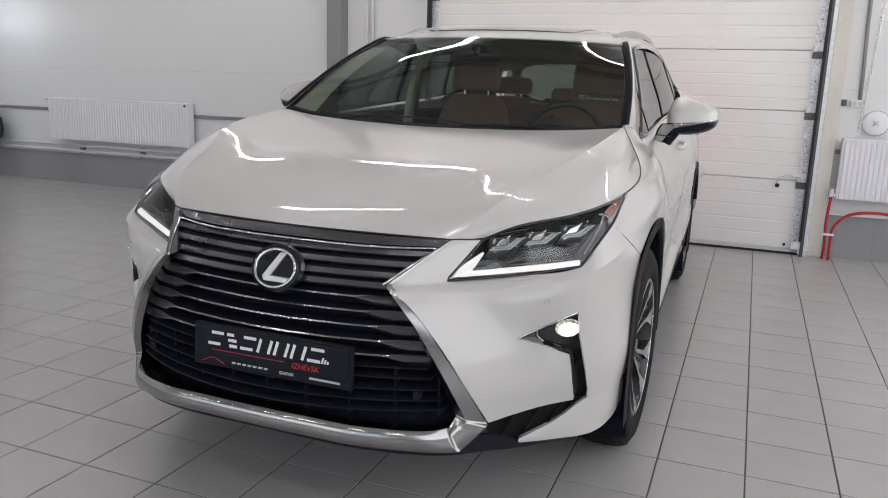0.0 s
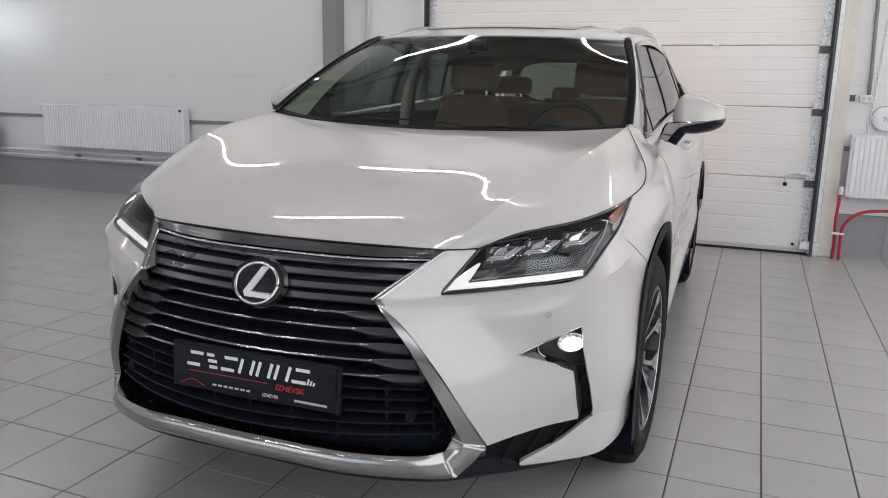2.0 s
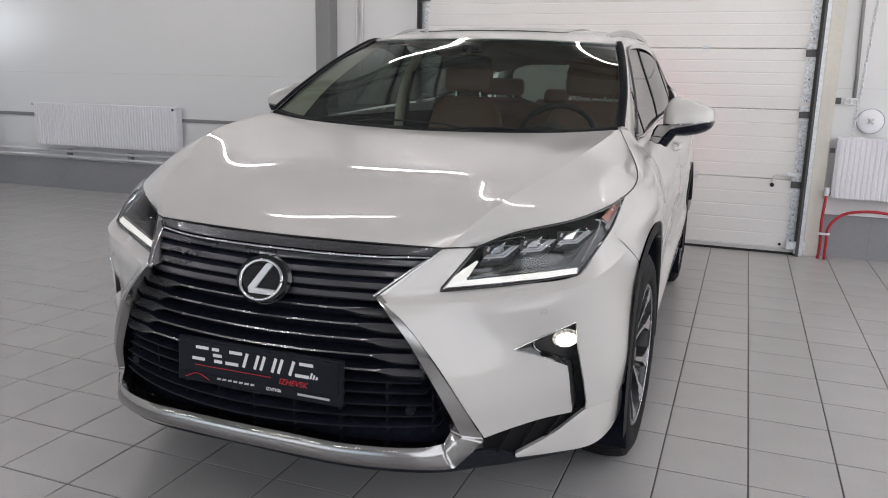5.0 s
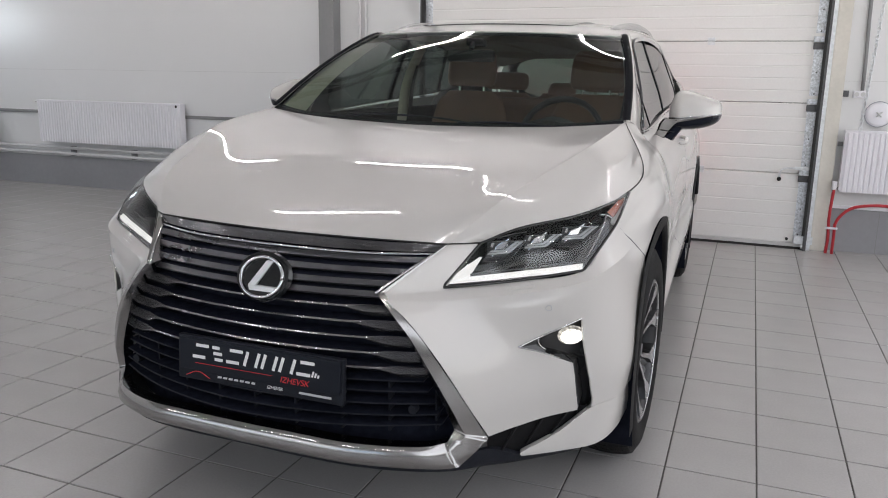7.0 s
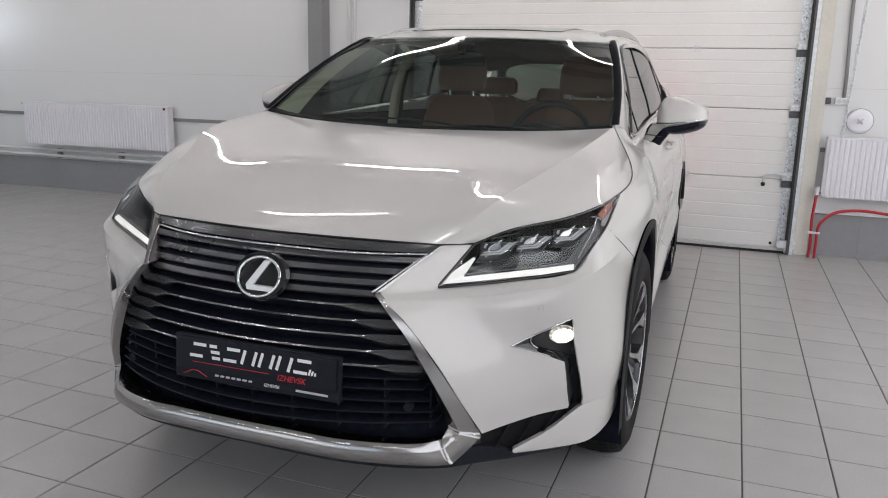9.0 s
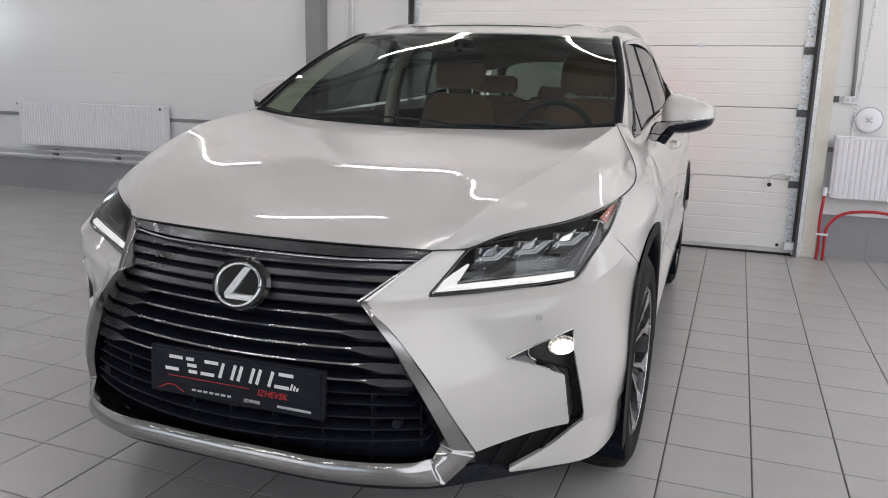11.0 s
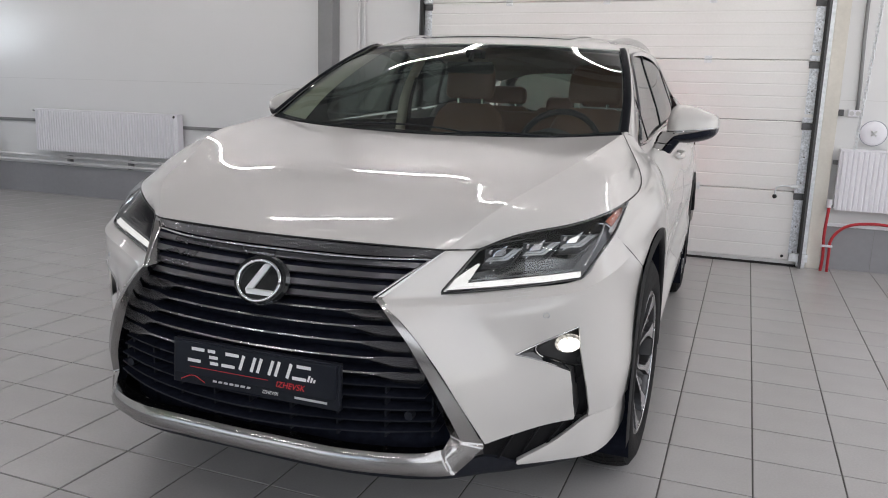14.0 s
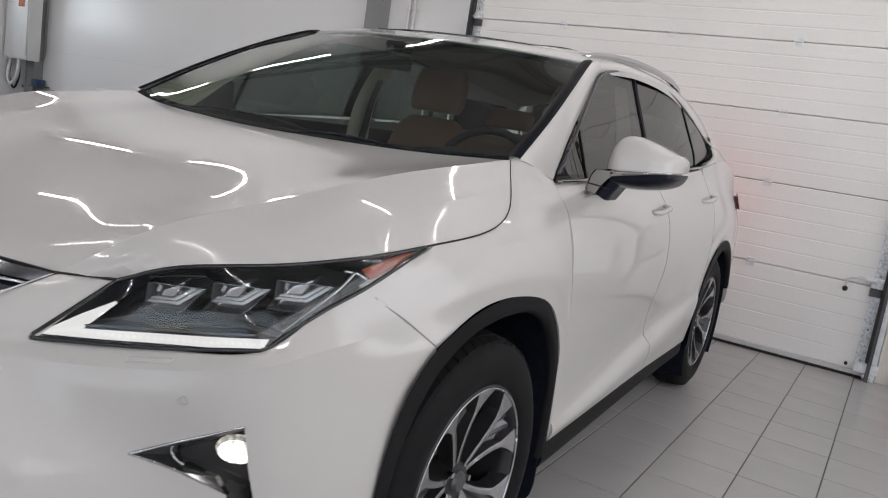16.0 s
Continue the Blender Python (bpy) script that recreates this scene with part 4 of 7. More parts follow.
def arch_lip(cy, a0, a1, x):
    """The matt black return behind the band."""
    bm = bmesh.new()
    vs = []
    rise = arch_rise(cy)
    for i in range(41):
        deg = a0 + (a1 - a0) * i / 40
        a = radians(deg)
        inner = 0.418 + rise[0](deg)
        x = arch_x(cy + inner * math.cos(a)) if cy < 2 else x
        vs.append([bm.verts.new((x - d, cy + (inner + e) * math.cos(a), HUB_Z + (inner + e) * math.sin(a))) for d, e in ((0.006, 0.0), (0.12, 0.006))])
    for p, q in zip(vs, vs[1:]):
        bm.faces.new((p[0], q[0], q[1], p[1]))
    return bm


def arch_trim(cy, a0, a1, x):
    """The dark band round a wheel opening, with a lip that turns inwards."""
    rows = [[], [], [], []]
    rise = arch_rise(cy)
    for i in range(41):
        deg = a0 + (a1 - a0) * i / 40
        a = radians(deg)
        c, s = math.cos(a), math.sin(a)
        inner, outer = 0.418 + rise[0](deg), 0.478 + rise[1](deg)
        x = arch_x(cy + inner * c) if cy < 2 else x
        rows[0].append((x - 0.012, cy + inner * c, HUB_Z + inner * s))
        rows[1].append((x - 0.004, cy + inner * c, HUB_Z + inner * s))
        rows[2].append((x + 0.008, cy + (inner + 0.012) * c, HUB_Z + (inner + 0.012) * s))
        rows[3].append((x + 0.003, cy + outer * c, HUB_Z + outer * s))
    bm = bmesh.new()
    vs = [[bm.verts.new(p) for p in r] for r in rows]
    for j in range(3):
        for i in range(40):
            f = bm.faces.new((vs[j][i], vs[j][i + 1], vs[j + 1][i + 1], vs[j + 1][i]))
            f.smooth = True
    return bm


both("wheel_arch_trim", arch_trim(HUB_Y, 200, -8, 0.962), M_CLAD, car)
both("wheel_arch_trim", arch_trim(REAR_Y, 188, 22, 0.965), M_CLAD, car)
both("arch_lip", arch_lip(HUB_Y, 200, -8, 0.962), M_WELL, car)
both("arch_lip", arch_lip(REAR_Y, 188, 22, 0.965), M_WELL, car)
for cy in (HUB_Y, REAR_Y):
    bm = bmesh.new()
    n = 30
    rise = arch_rise(cy)
    ring = [[(x, cy + (0.425 + rise[0](215 - 250 * i / n)) * math.cos(radians(215 - 250 * i / n)), HUB_Z + (0.425 + rise[0](215 - 250 * i / n)) * math.sin(radians(215 - 250 * i / n))) for i in range(n + 1)] for x in (0.60, 0.95)]
    vs = [[bm.verts.new(p) for p in r] for r in ring]
    for i in range(n):
        bm.faces.new((vs[0][i], vs[0][i + 1], vs[1][i + 1], vs[1][i]))
    bm.faces.new(vs[0])
    both("wheel_well", bm, M_WELL, car)
both("mud_flap", prism([(0.72, 0.40), (0.72, 0.140), (0.900, 0.140), (0.925, 0.148), (0.940, 0.170), (0.948, 0.21), (0.950, 0.40)], HUB_Y + 0.483, HUB_Y + 0.495), M_WELL, car, "black mud flap")

# side glass, pillars and bright window line
BELT = [(0.793, 1.615, 1.142), (0.800, 1.75, 1.146), (0.806, 2.10, 1.168), (0.804, 2.45, 1.190), (0.802, 2.80, 1.206), (0.798, 3.20, 1.219), (0.79, 3.55, 1.240), (0.775, 3.80, 1.262), (0.745, 4.02, 1.292)]
HEAD = [(0.791, 1.625, 1.155), (0.768, 1.80, 1.285), (0.727, 2.01, 1.415), (0.680, 2.26, 1.527), (0.676, 2.62, 1.562), (0.676, 3.10, 1.538), (0.685, 3.50, 1.455), (0.705, 3.80, 1.365), (0.742, 4.025, 1.298)]


def glass_x(y, z):
    """How far out the side glass stands."""
    return 0.802 - 0.30 * (z - 1.15) - 0.04 * (z - 1.15) ** 2 - 0.03 * max(0.0, y - 2.9) ** 1.5 - 0.06 * max(0.0, 1.8 - y)


SG = []
for j in range(9):
    row = [a.lerp(b, j / 8) for a, b in zip(spline_u(BELT, 41), spline_u(HEAD, 41))]
    SG.append([V(broad((glass_x(p.y, p.z), p.y, p.z))) for p in row])

cut_at = [min(range(len(SG[0])), key=lambda i: abs(SG[0][i].y - y)) for y in (2.63, 3.42)]
for lo_, hi_, mat_, lab_ in ((0, cut_at[0], M_CLEAR, "lightly tinted front side window"), (cut_at[0], cut_at[1], M_TINT, "dark tinted rear side window"), (cut_at[1], len(SG[0]) - 1, M_TINT, "dark tinted quarter window")):
    for o in both("side_glass", sheet([r[lo_:hi_ + 1] for r in SG]), mat_, car, lab_):
        o.visible_shadow = False
for s in (1, -1):
    def sx(p):
        return [(s * x, y, z) for x, y, z in p]
    part("window_line", tube(sx([(x + 0.004, y, z - 0.004) for x, y, z in map(broad, BELT)]), 0.006, 8, 60), M_CHROME, car, "bright window surround")
    part("window_line", tube(sx([(x + 0.004, y, z + 0.006) for x, y, z in map(broad, HEAD)]), 0.006, 8, 60), M_SLAT, car, "bright window surround")
    for ya, za, yb, zb, w in ((2.63, 1.195, 2.62, 1.560, 0.022), (3.42, 1.230, 3.32, 1.500, 0.014), (1.86, 1.150, 1.875, 1.335, 0.008)):
        g = []
        for dy, out in ((-w, -0.010), (-w, 0.003), (w, 0.003), (w, -0.010)):
            r = [(ya + (yb - ya) * k / 6 + dy, za + (zb - za) * k / 6) for k in range(7)]
            g.append([V(broad((glass_x(y, z) + out, y, z))) for y, z in r])
        part("window_pillar", sheet([[(s * p.x, p.y, p.z) for p in r] for r in g]), M_TRIM, car, "black pillar")
# dark inner corner before the front side windows
sail = bmesh.new()
for x_ in (0.772, 0.758):
    sail.faces.new([sail.verts.new((x_, y, z)) for y, z in ((1.63, 1.13), (1.84, 1.13), (1.80, 1.20), (1.80, 1.27), (1.765, 1.285), (1.665, 1.185))])
both("sail_panel", sail, M_DASH, car, "dark inner corner panel")

# door handles
def handle(y, z, x):
    bm = tube([(x - 0.01, y - 0.09, z - 0.010), (x + 0.018, y - 0.068, z - 0.006), (x + 0.024, y, z + 0.002), (x + 0.018, y + 0.068, z + 0.010), (x - 0.01, y + 0.09, z + 0.014)], lambda f: 0.008 + 0.004 * math.sin(math.pi * f), 10, 20)
    return bm


both("door_handle", handle(2.50, 1.052, 0.937), M_PAINT, car)
both("door_handle", handle(3.34, 1.09, 0.932), M_PAINT, car)

# dark panels added behind the quarter glass to block the red seen through it
both("pillar_lining", box(0.64, 0.68, 3.50, 4.16, 1.12, 1.40, 0.015), M_DASH, car, "dark panel added behind the quarter glass")
# boot lining
both("boot_lining", box(0.66, 0.69, 3.5, 4.5, 0.5, 1.2, 0.01), M_DASH, car)
part("boot_lining", sheet(loft([full([(0, 4.56, 0.5), (0.4, 4.55, 0.5), (0.70, 4.45, 0.5)]), full([(0, 4.58, 1.09), (0.4, 4.57, 1.09), (0.66, 4.48, 1.10)])], 13, 5)), M_DASH, car)

# fine dark joints between the panels
for s in (1, -1):
    def seam(pts, r, m=M_SEAL):
        part("joint", tube([(s * p[0], p[1], p[2]) for p in pts], r, 6, 40), m, car, "dark panel joint")
    seam([(p.x + 0.0015, p.y, p.z + 0.0005) for p in edge_[15:]], lambda f: 0.0026 - 0.0017 * f)
    seam([broad(r[0]) for r in (F0, F1, F2, F3)], 0.0016, M_COL)
    seam([(x - 0.0005, y + 0.003, z) for x, y, z in [broad(r[4]) for r in FD]], 0.0012, M_COL)
    seam([(x - 0.0005, y + 0.002, z) for x, y, z in [broad(r[4]) for r in RD]], 0.0012, M_COL)
    seam([(0.455, 0.238, 0.892), (0.495, 0.268, 0.892), (0.533, 0.307, 0.891)], 0.0024)
part("joint", tube([(x, y - 0.002, z - 0.002) for x, y, z in full(H0)], 0.0026, 6, 60), M_SEAL, car, "dark panel joint")

# ---- front end ----
N0 = [(0.460, 0.242, 0.890), (0.533, 0.308, 0.886)]
N1 = [(0.400, 0.140, 0.836), (0.500, 0.250, 0.832)]

B0 = [(0.352, 0.055, 0.783), (0.469, 0.196, 0.776), (0.64, 0.305, 0.790), (0.810, 0.402, 0.818), (0.846, 0.510, 0.885), (0.866, 0.617, 0.922)]
BC = [(0.366, 0.040, 0.768), (0.489, 0.166, 0.755), (0.648, 0.268, 0.764), (0.818, 0.368, 0.795), (0.884, 0.495, 0.826), (0.912, 0.735, 0.842)]
B1 = [(0.412, 0.052, 0.725), (0.52, 0.172, 0.722), (0.66, 0.258, 0.728), (0.812, 0.363, 0.735), (0.892, 0.507, 0.768), (0.939, 0.797, 0.793)]
B2 = [(0.498, 0.072, 0.615), (0.597, 0.192, 0.620), (0.70, 0.294, 0.621), (0.830, 0.388, 0.630), (0.910, 0.54, 0.660), (0.944, 0.762, 0.700)]
B3 = [(0.565, 0.115, 0.488), (0.634, 0.195, 0.482), (0.72, 0.292, 0.480), (0.842, 0.410, 0.480), (0.922, 0.545, 0.505), (0.946, 0.655, 0.525)]
B4 = [(0.612, 0.174, 0.378), (0.662, 0.236, 0.386), (0.74, 0.325, 0.396), (0.842, 0.432, 0.400), (0.906, 0.535, 0.400), (0.938, 0.640, 0.425)]
LG = loft([B0, BC], 41, 5)
nose = loft([N0, N1, [tuple(LG[0][0]), tuple(LG[0][8])]], 9, 9)
nose[-1] = [p.copy() for p in LG[0][:9]]
BG = eased(loft([BC, B1, B2, B3, B4], 41, 33), 14)
FOG = [(0.664, 0.6165), (0.817, 0.689), (0.8245, 0.61), (0.835, 0.5465), (0.844, 0.494), (0.851, 0.4234), (0.847, 0.3884), (0.821, 0.36), (0.806, 0.36), (0.8155, 0.41), (0.8071, 0.51), (0.8003, 0.556), (0.7695, 0.570), (0.732, 0.588)]


def cut_out(bm, poly):
    """Opens a window of the outline poly (x, z) in a sheet that faces the front."""
    n = len(poly)
    for i in range(n):
        (x0, z0), (x1, z1) = poly[i], poly[(i + 1) % n]
        co = Vector((x0, 0, z0))
        d = Vector((x1 - x0, 0, z1 - z0))
        lo, hi = V((min(x0, x1) - 0.03, -9, min(z0, z1) - 0.03)), V((max(x0, x1) + 0.03, 9, max(z0, z1) + 0.03))
        fs = [f for f in bm.faces if lo.x < f.calc_center_median().x < hi.x and lo.z < f.calc_center_median().z < hi.z]
        geom = list({g for f in fs for g in (f, *f.edges, *f.verts)})
        bmesh.ops.bisect_plane(bm, geom=geom, plane_co=co, plane_no=d.cross(Vector((0, 1, 0))).normalized(), dist=1e-6)
    dead = []
    for f in bm.faces:
        c = f.calc_center_median()
        inside = False
        for i in range(n):
            (x0, z0), (x1, z1) = poly[i], poly[(i + 1) % n]
            if (z0 > c.z) != (z1 > c.z) and c.x < (x1 - x0) * (c.z - z0) / (z1 - z0) + x0:
                inside = not inside
        if inside:
            dead.append(f)
    bmesh.ops.delete(bm, geom=dead, context="FACES")
    for f in bm.faces:
        f.smooth = True


def grid_y(grid):
    """Depth y of a front-facing grid at (x, z), by the nearest grid points."""
    pts = [p for r in grid for p in r]

    def at(x, z):
        near = sorted(pts, key=lambda p: (p.x - x) ** 2 + (p.z - z) ** 2)[:4]
        w = [1 / ((p.x - x) ** 2 + (p.z - z) ** 2 + 1e-6) for p in near]
        return sum(p.y * k for p, k in zip(near, w)) / sum(w)
    return at


by = grid_y(BG)
bmp = sheet(BG)
cut_out(bmp, FOG)
for grid in (nose, LG):
    vs = [[bmp.verts.new(p) for p in r] for r in grid]
    for j in range(len(vs) - 1):
        for i in range(len(vs[0]) - 1):
            bmp.faces.new((vs[j][i], vs[j][i + 1], vs[j + 1][i + 1], vs[j + 1][i])).smooth = True
bmesh.ops.remove_doubles(bmp, verts=bmp.verts, dist=0.0006)
bmesh.ops.recalc_face_normals(bmp, faces=bmp.faces)
bmp.normal_update()
for e in bmp.edges:
    if len(e.link_faces) == 2 and e.calc_face_angle(0) > radians(28) and e.verts[0].co.x > 0.56:
        e.smooth = False
keen_ = {tuple(round(c, 4) for c in p) for p in LG[-1] if p.x > 0.50}
for e in bmp.edges:
    if all(tuple(round(c, 4) for c in v.co) in keen_ for v in e.verts):
        e.smooth = False
fold(bmp, 0.007, (-0.6, 0.6, 0))
both("front_bumper", bmp, M_PAINT, car, "white bumper corner with fog lamp opening")

# fog lamp pocket
def pocket(poly, depth):
    bm = bmesh.new()
    a = [bm.verts.new((x, by(x, z) + 0.004, z)) for x, z in poly]
    cx, cz = sum(p[0] for p in poly) / len(poly), sum(p[1] for p in poly) / len(poly)
    b = [bm.verts.new((x + (cx - x) * 0.12, by(x, z) + depth, z + (cz - z) * 0.12)) for x, z in poly]
    n = len(poly)
    for i in range(n):
        bm.faces.new((a[i], a[(i + 1) % n], b[(i + 1) % n], b[i]))
    bm.faces.new(b)
    bmesh.ops.recalc_face_normals(bm, faces=bm.faces)
    return bm


for s in (1, -1):
    fg = thing("tmp", "", "")
    fg.name = "fog_lamp"
    fg.parent = car
    bm = pocket(FOG, 0.075)
    if s < 0:
        bm = mirrored(bm)
    part("housing", bm, M_FOGH, fg, "black fog lamp housing")
    bm = bmesh.new()
    for strip in (((0.663, 0.6165), (0.712, 0.634), (0.711, 0.614), (0.733, 0.588)), ((0.733, 0.588), (0.724, 0.600), (0.772, 0.580), (0.800, 0.556))):
        f = [bm.verts.new((x, by(x, z) - 0.001 + (0.020 if k in (1, 2) else 0.0), z)) for k, (x, z) in enumerate(strip)]
        bm.faces.new(f)
    fold(bm, 0.01, (0, 1, 0))
    bmesh.ops.recalc_face_normals(bm, faces=bm.faces)
    part("wedge_trim", bm if s > 0 else mirrored(bm), M_GLOSS, fg, "gloss black wedge-shaped trim")
    edge_l = tube([(x, by(x, z) - 0.0015, z) for x, z in ((0.664, 0.6165), (0.715, 0.641), (0.765, 0.6645), (0.816, 0.688))], 0.0028, 6, 20)
    part("edge_line", edge_l if s > 0 else mirrored(edge_l), M_BRIGHT, fg, "thin bright edge")
    edge_l = tube([(x, by(x, z) - 0.0005, z) for x, z in ((0.664, 0.6165), (0.70, 0.602), (0.735, 0.587), (0.769, 0.571))], 0.002, 6, 20)
    part("edge_line", edge_l if s > 0 else mirrored(edge_l), M_CHROME, fg, "thin satin edge")
    hook = tube([(x, by(x, z) + 0.012, z) for x, z in ((0.709, 0.632), (0.708, 0.622), (0.714, 0.610), (0.728, 0.598))], 0.0018, 6, 14)
    part("edge_line", hook if s > 0 else mirrored(hook), M_BRIGHT, fg)
    c = V((0.784, by(0.784, 0.625) + 0.046, 0.626))
    for nm, size, mt, lb, dy in (("lamp", (0.042, 0.010, 0.028), M_FOGR, "glowing fog lamp lens", 0.004), ("lamp_core", (0.034, 0.014, 0.0215), M_FOG, "lit white fog lamp", -0.004)):
        bm = bmesh.new()
        bmesh.ops.create_uvsphere(bm, u_segments=24, v_segments=14, radius=1, matrix=Matrix.Translation(c + Vector((0.003 if dy < 0 else 0, dy, -0.002 if dy < 0 else 0))) @ Matrix.Rotation(radians(33), 4, "Z") @ Matrix.Diagonal((*size, 1)))
        part(nm, bm if s > 0 else mirrored(bm), mt, fg, lb, True)

# white fin under the fog lamp and the black slot above it
FI0 = [(0.684, 0.258, 0.305), (0.77, 0.354, 0.342), (0.848, 0.436, 0.398), (0.906, 0.535, 0.399), (0.930, 0.640, 0.423)]
FI1 = [(0.683, 0.256, 0.299), (0.768, 0.350, 0.306), (0.860, 0.455, 0.318), (0.910, 0.555, 0.340), (0.932, 0.655, 0.370)]
FI2 = [(0.686, 0.264, 0.291), (0.775, 0.362, 0.279), (0.868, 0.472, 0.272), (0.910, 0.585, 0.284), (0.930, 0.668, 0.318)]
both("bumper_fin", sheet(loft([FI0, FI1, FI2], 25, 9), 0.02, (-0.3, 1, 0)), M_PAINT, car)
S0 = [(0.600, 0.19, 0.380), (0.67, 0.262, 0.388), (0.745, 0.345, 0.396), (0.835, 0.445, 0.402)]
S1 = [(0.605, 0.20, 0.305), (0.68, 0.29, 0.296), (0.76, 0.38, 0.312), (0.835, 0.465, 0.345)]
both("bumper_slot", sheet(loft([S0, S1], 13, 5)), M_CLAD, car)
for k in (0.3, 0.55, 0.8):
    a = V(S0[0]).lerp(V(S0[3]), k)
    b = V(S1[0]).lerp(V(S1[3]), k - 0.18)
    both("slot_rib", tube([a + Vector((0, -0.012, 0)), (a + b) / 2 + Vector((0, -0.018, 0)), b + Vector((0, -0.012, 0))], 0.004, 6, 6), M_CLAD, car)
V0 = [(0, -0.035, 0.335), (0.30, -0.02, 0.335), (0.50, 0.085, 0.312), (0.605, 0.185, 0.335), (0.69, 0.272, 0.292), (0.85, 0.468, 0.272), (0.90, 0.60, 0.288)]
V1 = [(0, -0.025, 0.318), (0.30, -0.01, 0.312), (0.50, 0.09, 0.290), (0.605, 0.195, 0.282), (0.68, 0.285, 0.266), (0.83, 0.475, 0.252), (0.88, 0.61, 0.262)]
V2 = [(0, 0.10, 0.285), (0.30, 0.11, 0.280), (0.50, 0.19, 0.262), (0.59, 0.27, 0.252), (0.66, 0.35, 0.240), (0.79, 0.52, 0.236), (0.84, 0.63, 0.24)]
part("front_valance", sheet(loft([full(v) for v in (V0, V1, V2)], 49, 9), 0.02, (0, 1, 0)), M_BLACK, car)

# titanium spindle frame round the grille
SO = [(0.462, 0.236, 0.893), (0.405, 0.137, 0.838), (0.354, 0.050, 0.786), (0.354, 0.050, 0.786), (0.402, 0.048, 0.735), (0.452, 0.054, 0.680), (0.498, 0.068, 0.612), (0.566, 0.112, 0.486), (0.612, 0.170, 0.372), (0.612, 0.170, 0.372), (0.546, 0.106, 0.308), (0.546, 0.106, 0.308), (0.50, 0.060, 0.316), (0.30, -0.040, 0.340), (0.15, -0.058, 0.347), (0, -0.062, 0.348)]
SI = [(0.446, 0.236, 0.882), (0.388, 0.138, 0.832), (0.336, 0.052, 0.786), (0.336, 0.052, 0.786), (0.375, 0.050, 0.735), (0.415, 0.055, 0.680), (0.450, 0.065, 0.612), (0.508, 0.090, 0.486), (0.532, 0.116, 0.408), (0.532, 0.116, 0.408), (0.520, 0.092, 0.380), (0.520, 0.092, 0.380), (0.475, 0.045, 0.380), (0.30, -0.042, 0.396), (0.15, -0.058, 0.402), (0, -0.062, 0.403)]


def runs(pts, per):
    """Smooth stretches between doubled corner points, with equal counts on each."""
    out, cur = [], [pts[0]]
    for p in pts[1:]:
        if p == cur[-1]:
            out += spline_u(cur, per * (len(cur) - 1) + 1)
            cur = [p]
        else:
            cur.append(p)
    return out + spline_u(cur, per * (len(cur) - 1) + 1)


so_, si_ = runs(SO, 8), runs(SI, 8)

low_ = [1.0 if a.z < 0.352 and b.x < 0.535 else 0.0 for a, b in zip(so_, si_)]
so_ = [a + k * Vector((0, 0.004, -0.006)) for a, k in zip(so_, low_)]
# limbs: a broad outer facet, a keen ridge, a narrow inner facet; bottom bar: a keen lower ridge under a rounded face
row1 = [a.lerp(b, 0.30 - 0.06 * k) + Vector((0, -0.008 - 0.006 * k, 0)) for a, b, k in zip(so_, si_, low_)]
row2 = [a.lerp(b, 0.62) + Vector((0, -0.016 - 0.003 * k, 0)) for a, b, k in zip(so_, si_, low_)]
row3 = [a.lerp(b, 0.84 + 0.04 * k) + Vector((0, -0.007 - 0.003 * k, 0)) for a, b, k in zip(so_, si_, low_)]
ins = [b + Vector((0, 0.04, 0)) for b in si_]
whole = [r + [Vector((-p.x, p.y, p.z)) for p in r[-2::-1]] for r in (so_, row1, row2, row3, si_, ins)]
bar_ = low_ + low_[-2::-1]
bm = bmesh.new()
vs = [[bm.verts.new(p) for p in r] for r in whole]
for j in range(5):
    for i in range(len(whole[0]) - 1):
        f = bm.faces.new((vs[j][i], vs[j][i + 1], vs[j + 1][i + 1], vs[j + 1][i]))
        f.smooth = True
for i in range(len(whole[0]) - 1):
    for j in (1, 2, 4):
        if j == 4 or (j == 1) == (bar_[i] > 0.5):
            e = bm.edges.get((vs[j][i], vs[j][i + 1]))
            if e:
                e.smooth = False
bmesh.ops.recalc_face_normals(bm, faces=bm.faces)
part("spindle_frame", bm, M_CHROME, car, "satin titanium grille surround")


def face_y(x, z):
    """Depth of the grille's face."""
    zs = (0.30, 0.40, 0.50, 0.62, 0.72, 0.79, 0.84, 0.90)
    yc = (-0.05, -0.05, -0.025, 0.005, 0.025, 0.045, 0.10, 0.165)
    return float(np.interp(z, zs, yc)) + float(np.interp(z, (0.404, 0.486, 0.62), (0.62, 0.50, 0.40))) * x * x


def half_width(z):
    return float(np.interp(z, (0.33, 0.404, 0.486, 0.612, 0.680, 0.735, 0.786, 0.832, 0.882), (0.49, 0.532, 0.508, 0.450, 0.415, 0.375, 0.336, 0.388, 0.446)))


part("grille_backing", sheet([[V((x * half_width(z), face_y(x * half_width(z), z) + (0.075 if z > 0.42 else 0.06), z)) for x in np.linspace(-1, 1, 21)] for z in np.linspace(0.33, 0.885, 15)]), M_WELL, car)


